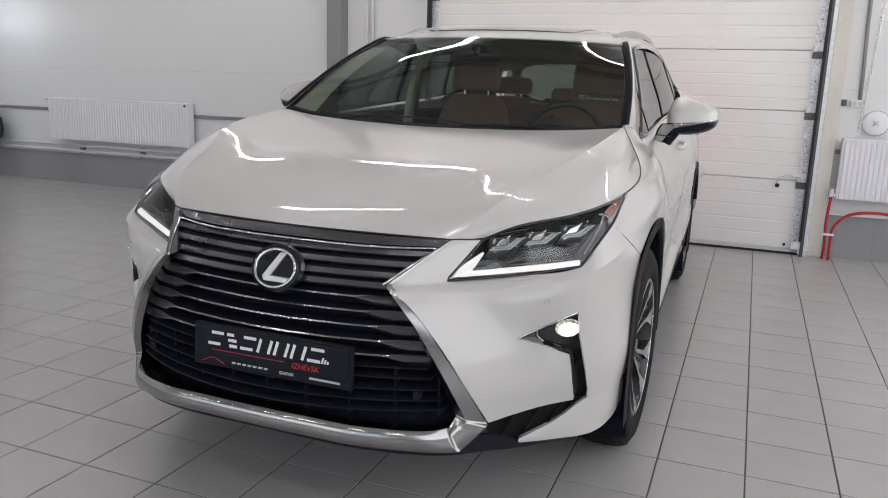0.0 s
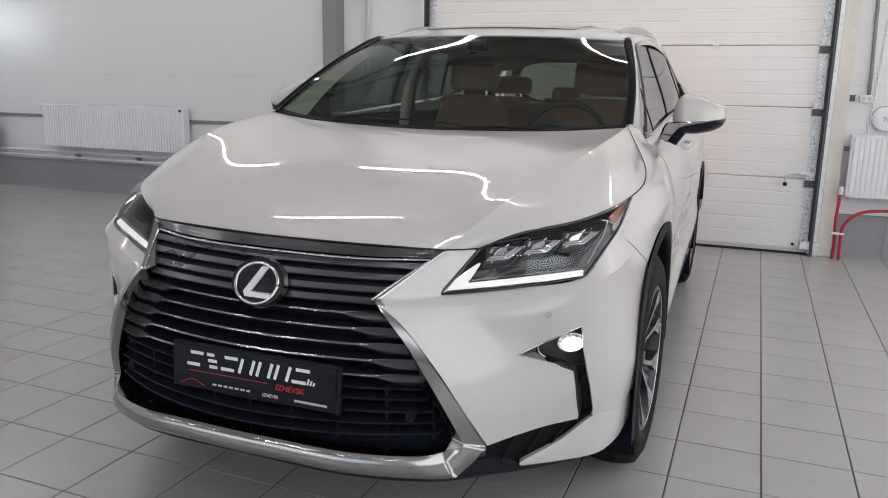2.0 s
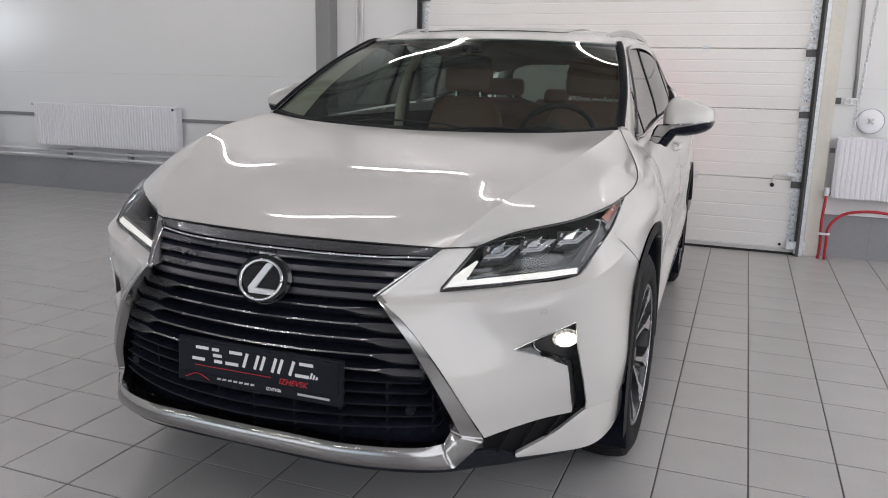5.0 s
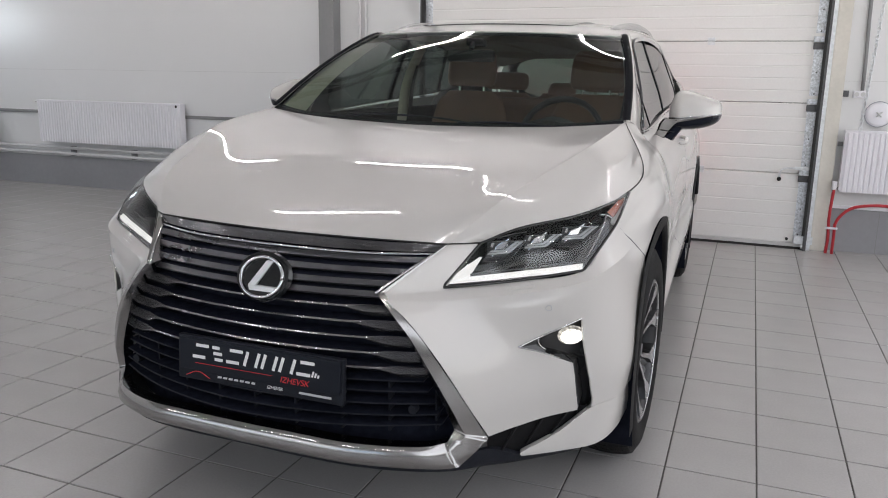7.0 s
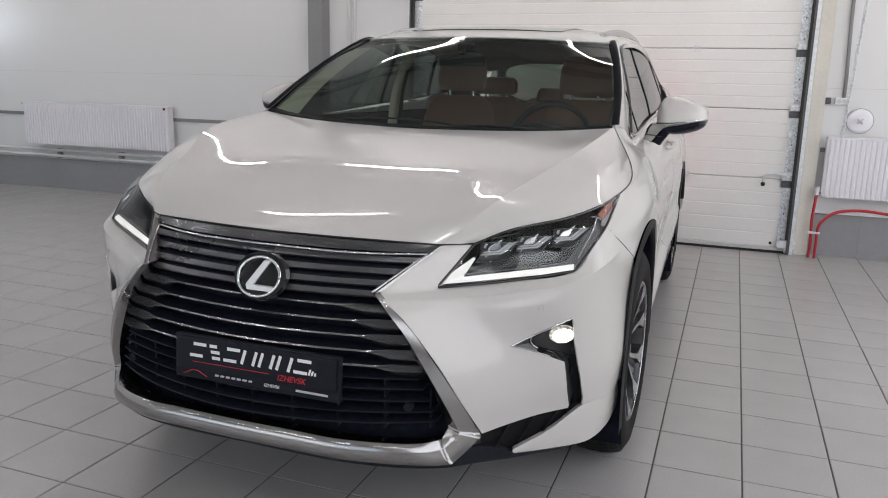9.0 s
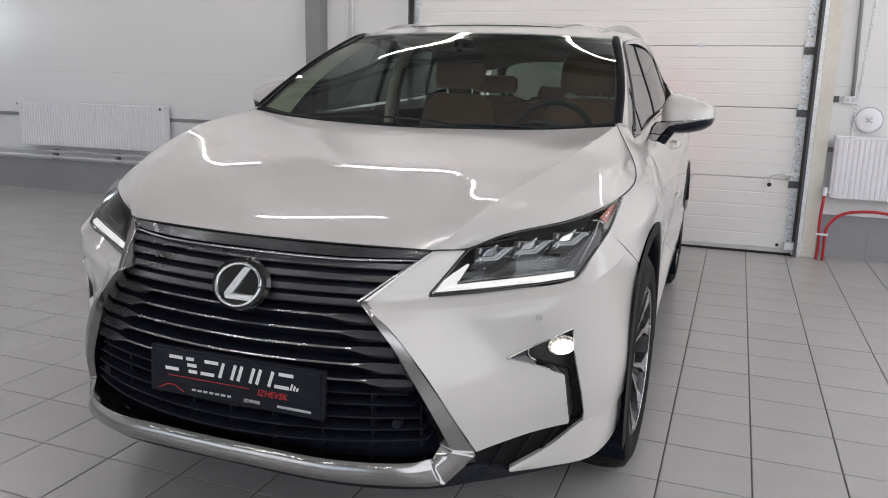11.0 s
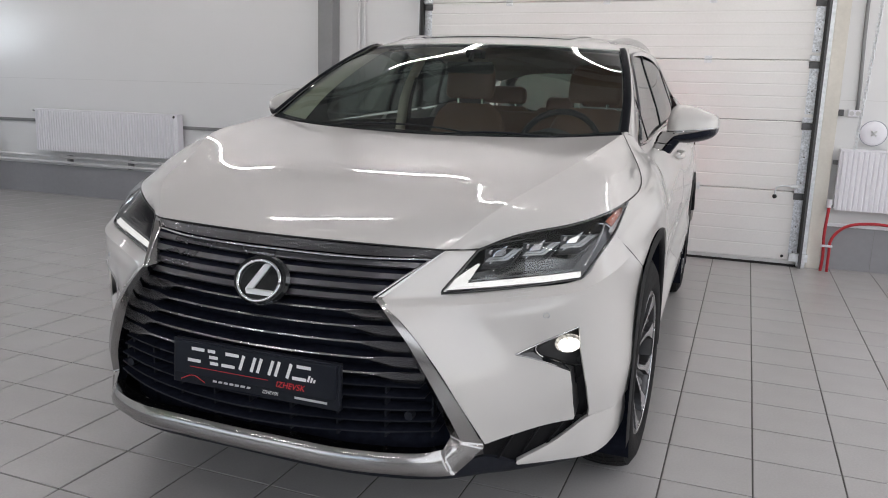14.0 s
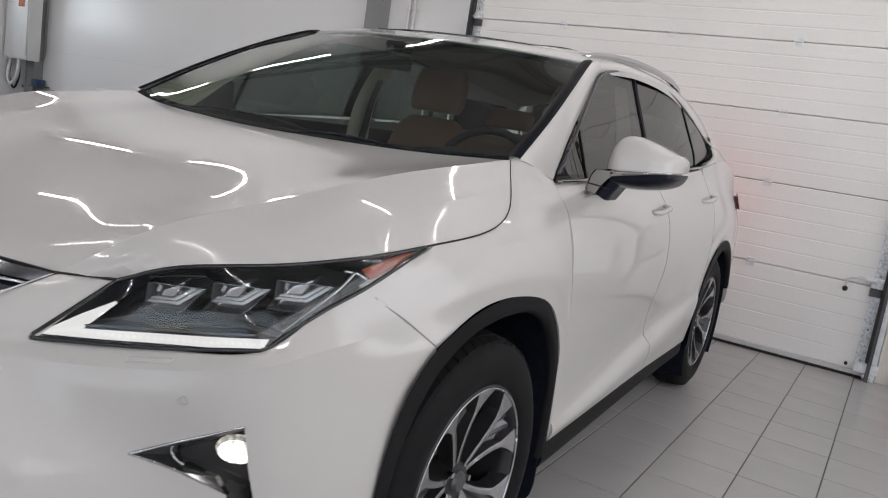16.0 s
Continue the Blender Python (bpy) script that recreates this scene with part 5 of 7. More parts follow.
def slat(z, h, depth, tilt, blade, mat, spare=-0.012):
    """A bar across the grille, dark behind its front edge; its ends may broaden into flat blades."""
    w = half_width(z) - spare
    near = [w, w - 0.03, w - 0.06, w - 0.085, w - 0.14]
    stops = [-x for x in near] + list(np.linspace(-(w - 0.16), w - 0.16, 25)) + near[::-1]
    bm = bmesh.new()
    rings = []
    for x in stops:
        e = min(1.0, max(0.0, (abs(x) - (w - 0.14)) / 0.055)) if blade else 0.0
        hh = h + (blade - h) * e
        zz = z - 0.42 * (hh - h)
        prof = [(0.004 * e, -hh / 2), (-0.005 - 0.010 * e, -hh * (0.18 - 0.25 * e)), (-0.004 + tilt + 0.010 * e, hh / 2), (depth, hh / 2 + 0.004), (depth, -hh / 2 + 0.004)]
        rings.append([bm.verts.new((x, face_y(x, z) + dy, zz + dz)) for dy, dz in prof])
    for i in range(len(stops) - 1):
        for k in range(5):
            f = bm.faces.new((rings[i][k], rings[i + 1][k], rings[i + 1][(k + 1) % 5], rings[i][(k + 1) % 5]))
            f.material_index = 0 if k in (0, 1) else 1
    bm.faces.new(rings[0])
    bm.faces.new(rings[-1][::-1])
    bmesh.ops.recalc_face_normals(bm, faces=bm.faces)
    o = part("slat", bm, mat, car)
    o.data.materials.append(M_WELL)
    return o


for z in (0.851, 0.824, 0.797, 0.770):
    slat(z, 0.018, 0.05, 0.012, 0.0, M_SLAT)
for z in (0.738, 0.6985, 0.659, 0.6195, 0.580):
    slat(z, 0.0055, 0.05, 0.004, 0.029, M_EDGE)
for z in (0.548, 0.520, 0.487, 0.455, 0.425):
    slat(z, 0.0035, 0.045, 0.003, 0.0, M_BLACK, 0.025)
for k in range(-4, 5):
    x = k * 0.115 + 0.02
    part("grille_rib", box(x - 0.0025, x + 0.0025, face_y(x, 0.47) + 0.02, face_y(x, 0.47) + 0.05, 0.40, 0.545), M_BLACK, car)
for s in (1, -1):
    part("parking_sensor", cyl((s * 0.43, face_y(0.43, 0.47) - 0.004, 0.47), (s * 0.43, face_y(0.43, 0.47) + 0.02, 0.47), 0.012, 16), M_BLACK, car, "black round sensor")
# top band over the grille with its bright line
U0 = [(0, face_y(0, 0.895) - 0.006, 0.896), (0.25, face_y(0.25, 0.895) - 0.004, 0.893), (0.455, 0.236, 0.889)]
U1 = [(0, face_y(0, 0.88) - 0.012, 0.872), (0.25, face_y(0.25, 0.88) - 0.010, 0.870), (0.435, 0.222, 0.870)]
part("grille_band", sheet(loft([full(u) for u in (U0, U1)], 33, 5), 0.02, (0, 1, -0.3)), M_BAND, car, "dark band above the grille")
part("bright_line", tube(full([(0, face_y(0, 0.87) - 0.019, 0.868), (0.25, face_y(0.25, 0.87) - 0.017, 0.866), (0.428, 0.210, 0.866)]), 0.004, 8, 80), M_LINE, car, "thin bright line above the grille")
both("bright_line", tube([(0.428, 0.210, 0.866), (0.384, 0.128, 0.832), (0.334, 0.040, 0.787)], 0.0035, 8, 20), M_BRIGHT, car, "thin bright edge of the grille")

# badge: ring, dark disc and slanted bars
em = thing("tmp", "", "")
em.name = "badge"
em.parent = car
by0 = face_y(0, 0.795) - 0.012
bm = bmesh.new()
bmesh.ops.create_cone(bm, cap_ends=True, segments=48, radius1=1, radius2=0.93, depth=0.012, matrix=Matrix.Translation((-0.006, by0 + 0.004, 0.795)) @ Matrix.Rotation(radians(66), 4, "X") @ Matrix.Diagonal((0.087, 0.071, 1, 1)))
part("disc", bm, M_GLOSS, em, "gloss black disc")
ring = [(-0.006 + 0.065 * math.cos(a), by0 - 0.007 + 0.0225 * math.sin(a), 0.795 + 0.051 * math.sin(a)) for a in [2 * math.pi * k / 24 for k in range(25)]]
part("ring", tube(ring, 0.0048, 8, 72), M_BRIGHT, em, "chrome ring")
for run in ((((0.008, 0.047), (0.032, 0.047), (-0.012, -0.024), (-0.038, -0.024))), (((-0.038, -0.0241), (0.056, -0.0241), (0.050, -0.038), (-0.030, -0.038)))):
    bar = bmesh.new()
    lo_ = [bar.verts.new((-0.006 + x * 0.92, by0 - 0.001 + 0.44 * z, 0.795 + z * 0.92)) for x, z in run]
    up_ = [bar.verts.new((-0.006 + x * 0.92, by0 - 0.011 + 0.44 * z, 0.795 + z * 0.92)) for x, z in run]
    bar.faces.new(up_)
    for i in range(4):
        bar.faces.new((lo_[i], lo_[(i + 1) % 4], up_[(i + 1) % 4], up_[i]))
    bmesh.ops.recalc_face_normals(bar, faces=bar.faces)
    bmesh.ops.bevel(bar, geom=bar.edges[:], offset=0.0015, segments=2, affect="EDGES", profile=0.5)
    part("bar", bar, M_SILVER, em, "silver slanted bar")

# plate with plain bars for its writing
pl = thing("tmp", "", "")
pl.name = "number_plate"
pl.parent = car
tagged(pl, "dark show plate with white and red print")
PM = pose(0.005, -0.012, 0.545, -4, 0, 0)


def quad(pts, bm):
    f = bm.faces.new([bm.verts.new(p) for p in pts])
    return f


bm = box(-0.262, 0.262, -0.006, 0.012, -0.061, 0.067, 0.004)
bmesh.ops.transform(bm, matrix=PM, verts=bm.verts)
part("frame", bm, M_BLACK, pl)
bm = box(-0.254, 0.254, -0.012, -0.004, -0.030, 0.061, 0.002)
bmesh.ops.transform(bm, matrix=PM, verts=bm.verts)
part("panel", bm, M_PLATE, pl)
def stroke(pts, w, bm):
    """A flat ribbon along a run of (x, z) points on the plate, leaning forward."""
    P = [Vector((px + (pz - 0.007) * 0.30, pz)) for px, pz in pts]
    rows = []
    for i, p in enumerate(P):
        d = (P[min(i + 1, len(P) - 1)] - P[max(i - 1, 0)]).normalized()
        n = Vector((-d.y, d.x)) * w / 2
        rows.append([bm.verts.new(PM @ V((q.x, -0.0130, q.y))) for q in (p + n, p - n)])
    for p, q in zip(rows, rows[1:]):
        bm.faces.new((p[0], p[1], q[1], q[0]))


MARKS = {"rails": [((0.004, 0.045), (0.042, 0.045)), ((0.002, 0.011), (0.040, 0.011))],
         "posts": [((0.006, 0.049), (0.006, 0.007)), ((0.038, 0.049), (0.038, 0.007))],
         "steps": [((0.002, 0.045), (0.024, 0.045)), ((0.010, 0.028), (0.036, 0.028)), ((0.018, 0.011), (0.042, 0.011))]}
x = -0.212
for kind in ("rails", "steps", "rails", "posts", "posts", "posts", "rails"):
    for run in MARKS[kind]:
        bm = bmesh.new()
        stroke([(x + px * 1.12, pz * 0.98) for px, pz in run], 0.0092, bm)
        bmesh.ops.recalc_face_normals(bm, faces=bm.faces)
        part("white_mark", bm, M_WHITE, pl)
    x += 0.0555
for k, h in ((0, 0.017), (0.009, 0.013), (0.018, 0.009)):
    bm = bmesh.new()
    quad([PM @ V((px, -0.0130, pz)) for px, pz in ((x + k - 0.008, 0.007), (x + k - 0.002, 0.007), (x + k + h * 0.3 - 0.002, 0.007 + h), (x + k + h * 0.3 - 0.008, 0.007 + h))], bm)
    part("white_mark", bm, M_WHITE, pl)

bm = bmesh.new()
quad([PM @ V(p) for p in ((-0.20, -0.013, -0.0085), (0.05, -0.013, -0.0085), (0.05, -0.013, -0.0068), (-0.20, -0.013, -0.0068))], bm)
part("red_line", bm, M_REDP, pl)
bm = tube([PM @ V(p) for p in ((-0.235, -0.0075, -0.050), (-0.22, -0.0075, -0.043), (-0.205, -0.0075, -0.036), (-0.185, -0.0075, -0.036), (-0.17, -0.0075, -0.043), (-0.155, -0.0075, -0.050))], 0.0012, 6, 24)
part("red_mark", bm, M_REDP, pl, "small red outline mark")
x = -0.13
for w in (0.018, 0.018, 0.018, 0.018, 0.018, 0.02, 0.016):
    bm = bmesh.new()
    quad([PM @ V(p) for p in ((x, -0.0072, -0.044), (x + w * 0.72, -0.0072, -0.044), (x + w * 0.72 + 0.002, -0.0072, -0.038), (x + 0.002, -0.0072, -0.038))], bm)
    part("small_mark", bm, M_SMALL, pl)
    x += w

bm = bmesh.new()
quad([PM @ V(p) for p in ((0.13, -0.0072, -0.047), (0.228, -0.0072, -0.047), (0.228, -0.0072, -0.0405), (0.13, -0.0072, -0.0405))], bm)
part("white_bar", bm, M_SMALL, pl, "small white bar")


def lettering(text, size, m, mat, name, parent):
    cu = bpy.data.curves.new("lettering", "FONT")
    cu.body, cu.size, cu.extrude, cu.shear = text, size, 0.0004, 0.25
    cu.align_x = "CENTER"
    ob = bpy.data.objects.new("lettering", cu)
    scene.collection.objects.link(ob)
    bpy.context.view_layer.update()
    me = bpy.data.meshes.new_from_object(ob.evaluated_get(bpy.context.evaluated_depsgraph_get()))
    bpy.data.objects.remove(ob)
    me.transform(m)
    me.materials.append(mat)
    o = new(name, me)
    o.parent = parent
    return o


lettering("IZHEVSK", 0.023, PM @ pose(0.118, -0.0131, -0.021, 90, 0, 0), M_REDP, "lettering", pl)
lettering("IZHEVSK", 0.013, PM @ pose(0.055, -0.0075, -0.0475, 90, 0, 0), M_WHITE, "lettering", pl)

# ---- headlamps ----
LT = [(0.465, 0.197, 0.786), (0.532, 0.307, 0.888), (0.623, 0.353, 0.929), (0.764, 0.503, 0.956), (0.846, 0.675, 0.980), (0.876, 0.808, 0.996)]
LB = [(0.463, 0.195, 0.780), (0.60, 0.281, 0.789), (0.70, 0.341, 0.801), (0.809, 0.404, 0.819), (0.875, 0.806, 0.993)]


def lamp_surface(n=13, push=0.0):
    """Lens between the lower and upper outline; push sets it back into the body."""
    lo = spline([LB[0], (0.64, 0.304, 0.794), LB[3], LB[3], (0.847, 0.510, 0.886), (0.865, 0.615, 0.924), (0.875, 0.806, 0.993)], 41)
    hi = spline([LT[0], LT[1], LT[1], LT[2], LT[3], LT[4], LT[5]], 41)
    g = []
    for j in range(n):
        f = j / (n - 1)
        r = []
        for a, b in zip(lo, hi):
            p = a.lerp(b, f)
            bulge = 0.013 * math.sin(math.pi * f)
            r.append(p + Vector((0.35, -0.85, 0.25)) * bulge + Vector((-0.35, 0.9, -0.1)) * push)
        g.append(r)
    return g


for s in (1, -1):
    hl = thing("tmp", "", "")
    hl.name = "headlamp"
    hl.parent = car
    tagged(hl, "dark three-eye headlamp with lit white strip")

    def put(name, bm, mat, label="", smooth=False):
        return part(name, bm if s > 0 else mirrored(bm), mat, hl, label, smooth)
    put("housing", sheet(lamp_surface(9, 0.160)), M_GLOSS, "black inner housing")
    ln = put("lens", sheet(lamp_surface(13, 0.0)), M_LENS, "clear lens")
    ln.visible_shadow = False
    # lens rim
    lo = spline([LB[0], (0.64, 0.304, 0.794), LB[3], LB[3], (0.847, 0.510, 0.886), (0.865, 0.615, 0.924), (0.875, 0.806, 0.993)], 60)
    hi = spline([LT[0], LT[1], LT[1], LT[2], LT[3], LT[4], LT[5]], 60)
    put("rim", tube(lo + hi[::-1] + [lo[0]], 0.0045, 6, 160), M_GLOSS, "black rim")
    rim_ = [p.copy() for p in lo] + [p.copy() for p in hi[::-1]]
    bm = bmesh.new()
    front = [bm.verts.new(p) for p in rim_]
    deep = [bm.verts.new(p + Vector((-0.35, 0.9, -0.1)) * 0.163) for p in rim_]
    for i in range(len(rim_)):
        j = (i + 1) % len(rim_)
        if (rim_[i] - rim_[j]).length > 1e-5:
            bm.faces.new((front[i], front[j], deep[j], deep[i]))
    put("shroud", bm, M_BLACK, "black inner wall")
    # lit strip: a long bar along the bottom and a tapering arm up the inner edge
    low = spline([(0.463, 0.213, 0.784), (0.5535, 0.2633, 0.7915), (0.6449, 0.3157, 0.8008), (0.7331, 0.3657, 0.8094), (0.8040, 0.4090, 0.8192)], 33)
    upp = spline([(0.5163, 0.2599, 0.8052), (0.6164, 0.3195, 0.8158), (0.7183, 0.3797, 0.8271), (0.8015, 0.4293, 0.8382)], 27)
    upp = [p.lerp(low[k + 6], 0.2) for k, p in enumerate(upp)]
    bm = bmesh.new()
    lv = [bm.verts.new(p) for p in low]
    uv = [bm.verts.new(p) for p in upp]
    for i in range(26):
        bm.faces.new((lv[i + 6], lv[i + 7], uv[i + 1], uv[i]))
    arm_ = [bm.verts.new(p) for p in ((0.4655, 0.2235, 0.7925), (0.4975, 0.2690, 0.8230), (0.5305, 0.3100, 0.8490), (0.5366, 0.3106, 0.8467))]
    bm.faces.new(lv[:7] + [uv[0]] + arm_[::-1])
    bmesh.ops.recalc_face_normals(bm, faces=bm.faces)
    put("light_strip", bm, M_DRL, "lit white daytime strip")
    for k in range(1, 27):
        p = low[k + 5].lerp(upp[k], 0.42) + Vector((0.001, -0.003, 0.002))
        bm = bmesh.new()
        bmesh.ops.create_uvsphere(bm, u_segments=8, v_segments=6, radius=0.0028, matrix=Matrix.Translation(p))
        put("diode", bm, M_LED, "", True)
    bm = tube([p + Vector((0, 0.003, 0.006)) for p in upp[::3]], 0.0022, 6, 24)
    put("strip_edge", bm, M_SLAT, "grey light guide edge")
    # three eyes: a dark glass block under a bright lid, nested clear fins and a small bright core
    for cx, cy, cz in ((0.5646, 0.4067, 0.8681), (0.6568, 0.4815, 0.882), (0.7530, 0.5510, 0.9034)):
        c = V((cx, cy, cz))
        rt = Vector((0.1010, 0.0480, 0.0045))
        up = Vector((0.004, 0.012, 0.1115))
        nn = Vector((0.42, -0.90, 0.12)).normalized()
        o0 = c + Vector((-0.034, -0.028, 0.0105))

        def at(u, v, e=0.0):
            return o0 + rt * u + up * v + nn * e

        def eye_part(name, bm, mat, label=""):
            return part(name, bm if s > 0 else mirrored(bm), mat, ey, label)
        bm = bmesh.new()
        ol = [(0.0, 0.0), (1.0, 0.0), (0.69, -0.42), (0.59, -0.49), (-0.10, -0.52), (0.02, -0.34)]
        f = [bm.verts.new(at(u, v)) for u, v in ol]
        k = [bm.verts.new(at(0.42 + (u - 0.42) * 0.80, -0.2 + (v + 0.2) * 0.80, -0.030)) for u, v in ol]
        for i in range(6):
            bm.faces.new((f[i], f[(i + 1) % 6], k[(i + 1) % 6], k[i]))
        bm.faces.new(k)
        bmesh.ops.recalc_face_normals(bm, faces=bm.faces)
        ey = put("projector", bm, M_EYE, "dark glass projector block")
        bm = box(-0.012, 0.012, -0.006, 0.008, -0.011, 0.010, 0.003)
        ax = Matrix((rt.normalized().to_4d(), (-nn).to_4d(), up.normalized().to_4d(), (0, 0, 0, 1))).transposed()
        for row_ in range(3):
            ax[row_][3] = 0.0
        bmesh.ops.transform(bm, matrix=Matrix.Translation(at(0.40, -0.13, -0.014)) @ ax, verts=bm.verts)
        eye_part("core", bm, M_BRIGHT, "bright reflector core")
        for q in range(4):
            bm = box(-0.004, 0.004, -0.003, 0.003, -0.007, 0.007, 0.001)
            bmesh.ops.transform(bm, matrix=Matrix.Translation(at(0.16 + 0.13 * q, -0.10 - 0.03 * (q % 2), -0.016)) @ pose(0, 0, 0, 25 * math.sin(2.1 * q), 20 * math.cos(1.3 * q), 30 + 28 * math.sin(1.7 * q)), verts=bm.verts)
            eye_part("facet", bm, M_BRIGHT)
        eye_part("lid", tube([at(0.0, 0.0, 0.001), at(0.5, 0.003, 0.002), at(1.0, 0.0, 0.001)], 0.0014, 6, 10), M_BRIGHT, "bright top edge")
        eye_part("edge", tube([at(1.0, 0.0, 0.0), at(0.70, -0.41, 0.001), at(0.59, -0.49, 0.001), at(-0.10, -0.52, 0.0)], 0.0011, 6, 20), M_CHROME)
        for q in range(3):
            pts_ = [at(0.97 - 0.11 * q, -0.015, -0.003), at(0.61 - 0.065 * q, -0.325 + 0.055 * q, -0.002), at(0.02 + 0.05 * q, -0.35 + 0.06 * q, -0.004)]
            eye_part("fin", tube([pts_[0], pts_[1], pts_[1], pts_[2]], 0.0010, 6, 16), M_BRIGHT)
            if q < 2:
                nx_ = [at(0.97 - 0.11 * (q + 0.8), -0.015, -0.005), at(0.61 - 0.065 * (q + 0.8), -0.325 + 0.055 * (q + 0.8), -0.004), at(0.02 + 0.05 * (q + 0.8), -0.35 + 0.06 * (q + 0.8), -0.006)]
                bm = bmesh.new()
                a_, b_ = [bm.verts.new(p) for p in pts_], [bm.verts.new(p) for p in nx_]
                for i in range(2):
                    bm.faces.new((a_[i], a_[i + 1], b_[i + 1], b_[i]))
                eye_part("light_guide", bm, M_BOWL)
    put("step_line", tube([(0.6451, 0.3715, 0.8296), (0.7024, 0.402, 0.8333), (0.7396, 0.4268, 0.8405), (0.7499, 0.4298, 0.8387)], 0.0014, 6, 20), M_SLAT)
    put("step_line", tube([(0.57, 0.345, 0.900), (0.60, 0.385, 0.906), (0.635, 0.42, 0.910)], 0.0012, 6, 12), M_SLAT)
    am = [V((0.838, 0.628, 0.953)), V((0.856, 0.70, 0.975)), V((0.868, 0.775, 0.990)), V((0.872, 0.735, 0.968)), V((0.862, 0.64, 0.930))]
    bm = bmesh.new()
    bm.faces.new([bm.verts.new(p + Vector((-0.006, 0.010, -0.002))) for p in am])
    fold(bm, 0.006, (-0.4, 0.9, 0))
    put("side_marker", bm, M_AMBER, "amber side marker")
    put("inner_trim", tube([(0.808, 0.450, 0.845), (0.820, 0.510, 0.880), (0.830, 0.570, 0.915), (0.832, 0.620, 0.948)], 0.0038, 6, 20), M_BRIGHT, "bright bar before the side marker")
    put("inner_trim", tube([(0.818, 0.600, 0.948), (0.834, 0.622, 0.944), (0.848, 0.640, 0.932)], 0.003, 6, 12), M_BRIGHT)
    # parking sensor and washer flap on the bumper
for s in (1, -1):
    ring_ = [(s * (0.736 + 0.0075 * math.cos(a)), by(0.736 + 0.0075 * math.cos(a), 0.727 + 0.0075 * math.sin(a)) - 0.003, 0.727 + 0.0075 * math.sin(a)) for a in [2 * math.pi * k / 16 for k in range(17)]]
    part("parking_sensor", tube(ring_, 0.0009, 6, 32), M_DISC, car, "painted round sensor")
    cols = [i for i, p in enumerate(LG[2]) if 0.622 < p.x < 0.706]
    wf = [LG[1][i].lerp(LG[2][i], 0.6) for i in cols] + [LG[2][i].lerp(LG[3][i], 0.6) for i in cols[::-1]]
    wf.append(wf[0])
    part("washer_flap", tube([(s * p.x, p.y - 0.001, p.z + 0.0006) for p in wf], 0.0006, 6, 60), M_GREY, car, "fine flap joint")

# ---- mirrors ----
MIRROR = ((0.905, 1.800, 1.93, 1.240, 1.181, 1.152), (0.920, 1.765, 1.945, 1.278, 1.182, 1.137), (0.948, 1.740, 1.952, 1.298, 1.185, 1.128), (1.02, 1.748, 1.962, 1.284, 1.191, 1.131), (1.078, 1.775, 1.973, 1.262, 1.198, 1.146), (1.104, 1.81, 1.98, 1.252, 1.201, 1.162), (1.114, 1.85, 1.985, 1.240, 1.203, 1.176), (1.119, 1.90, 1.987, 1.226, 1.204, 1.190))


def band_drop(x):
    """Height of the satin band between cap and bowl, broad at the arm and thin at the tip."""
    return 0.030 - 0.025 * min(1.0, max(0.0, (x - 0.905) / 0.17)) ** 0.7


def mirror_half(s, upper):
    """The painted cap above the parting edge, or the dark bowl below it."""
    rows = []
    for x, y0, y1, zt, zb, zu in MIRROR:
        r = []
        for i in range(13):
            a = math.pi / 2 * i / 12
            c, n = math.cos(a), math.sin(a)
            if upper:
                r.append((s * x, y1 - (y1 - y0) * c ** 0.55, zb + (zt - zb) * n ** 0.62))
            else:
                top = zb - 0.003 - band_drop(x)
                r.append((s * x, y1 - (y1 - y0 - 0.006) * c ** 0.5, top - max(0.004, top - zu) * n ** 0.6))
        rows.append(r)
    g = loft(rows, 13, 31)
    bm = bmesh.new()
    vs = [[bm.verts.new(p) for p in r] for r in g]
    for j in range(len(vs) - 1):
        for i in range(len(vs[0]) - 1):
            f = bm.faces.new((vs[j][i], vs[j][i + 1], vs[j + 1][i + 1], vs[j + 1][i]))
            f.smooth = True
    low = [bm.verts.new((r[-1].x, r[-1].y, r[0].z)) for r in g]
    for j in range(len(vs) - 1):
        bm.faces.new((vs[j][-1], vs[j + 1][-1], low[j + 1], low[j]))
    bm.faces.new(vs[0] + [low[0]])
    bm.faces.new(vs[-1] + [low[-1]])
    bmesh.ops.recalc_face_normals(bm, faces=bm.faces)
    return bm


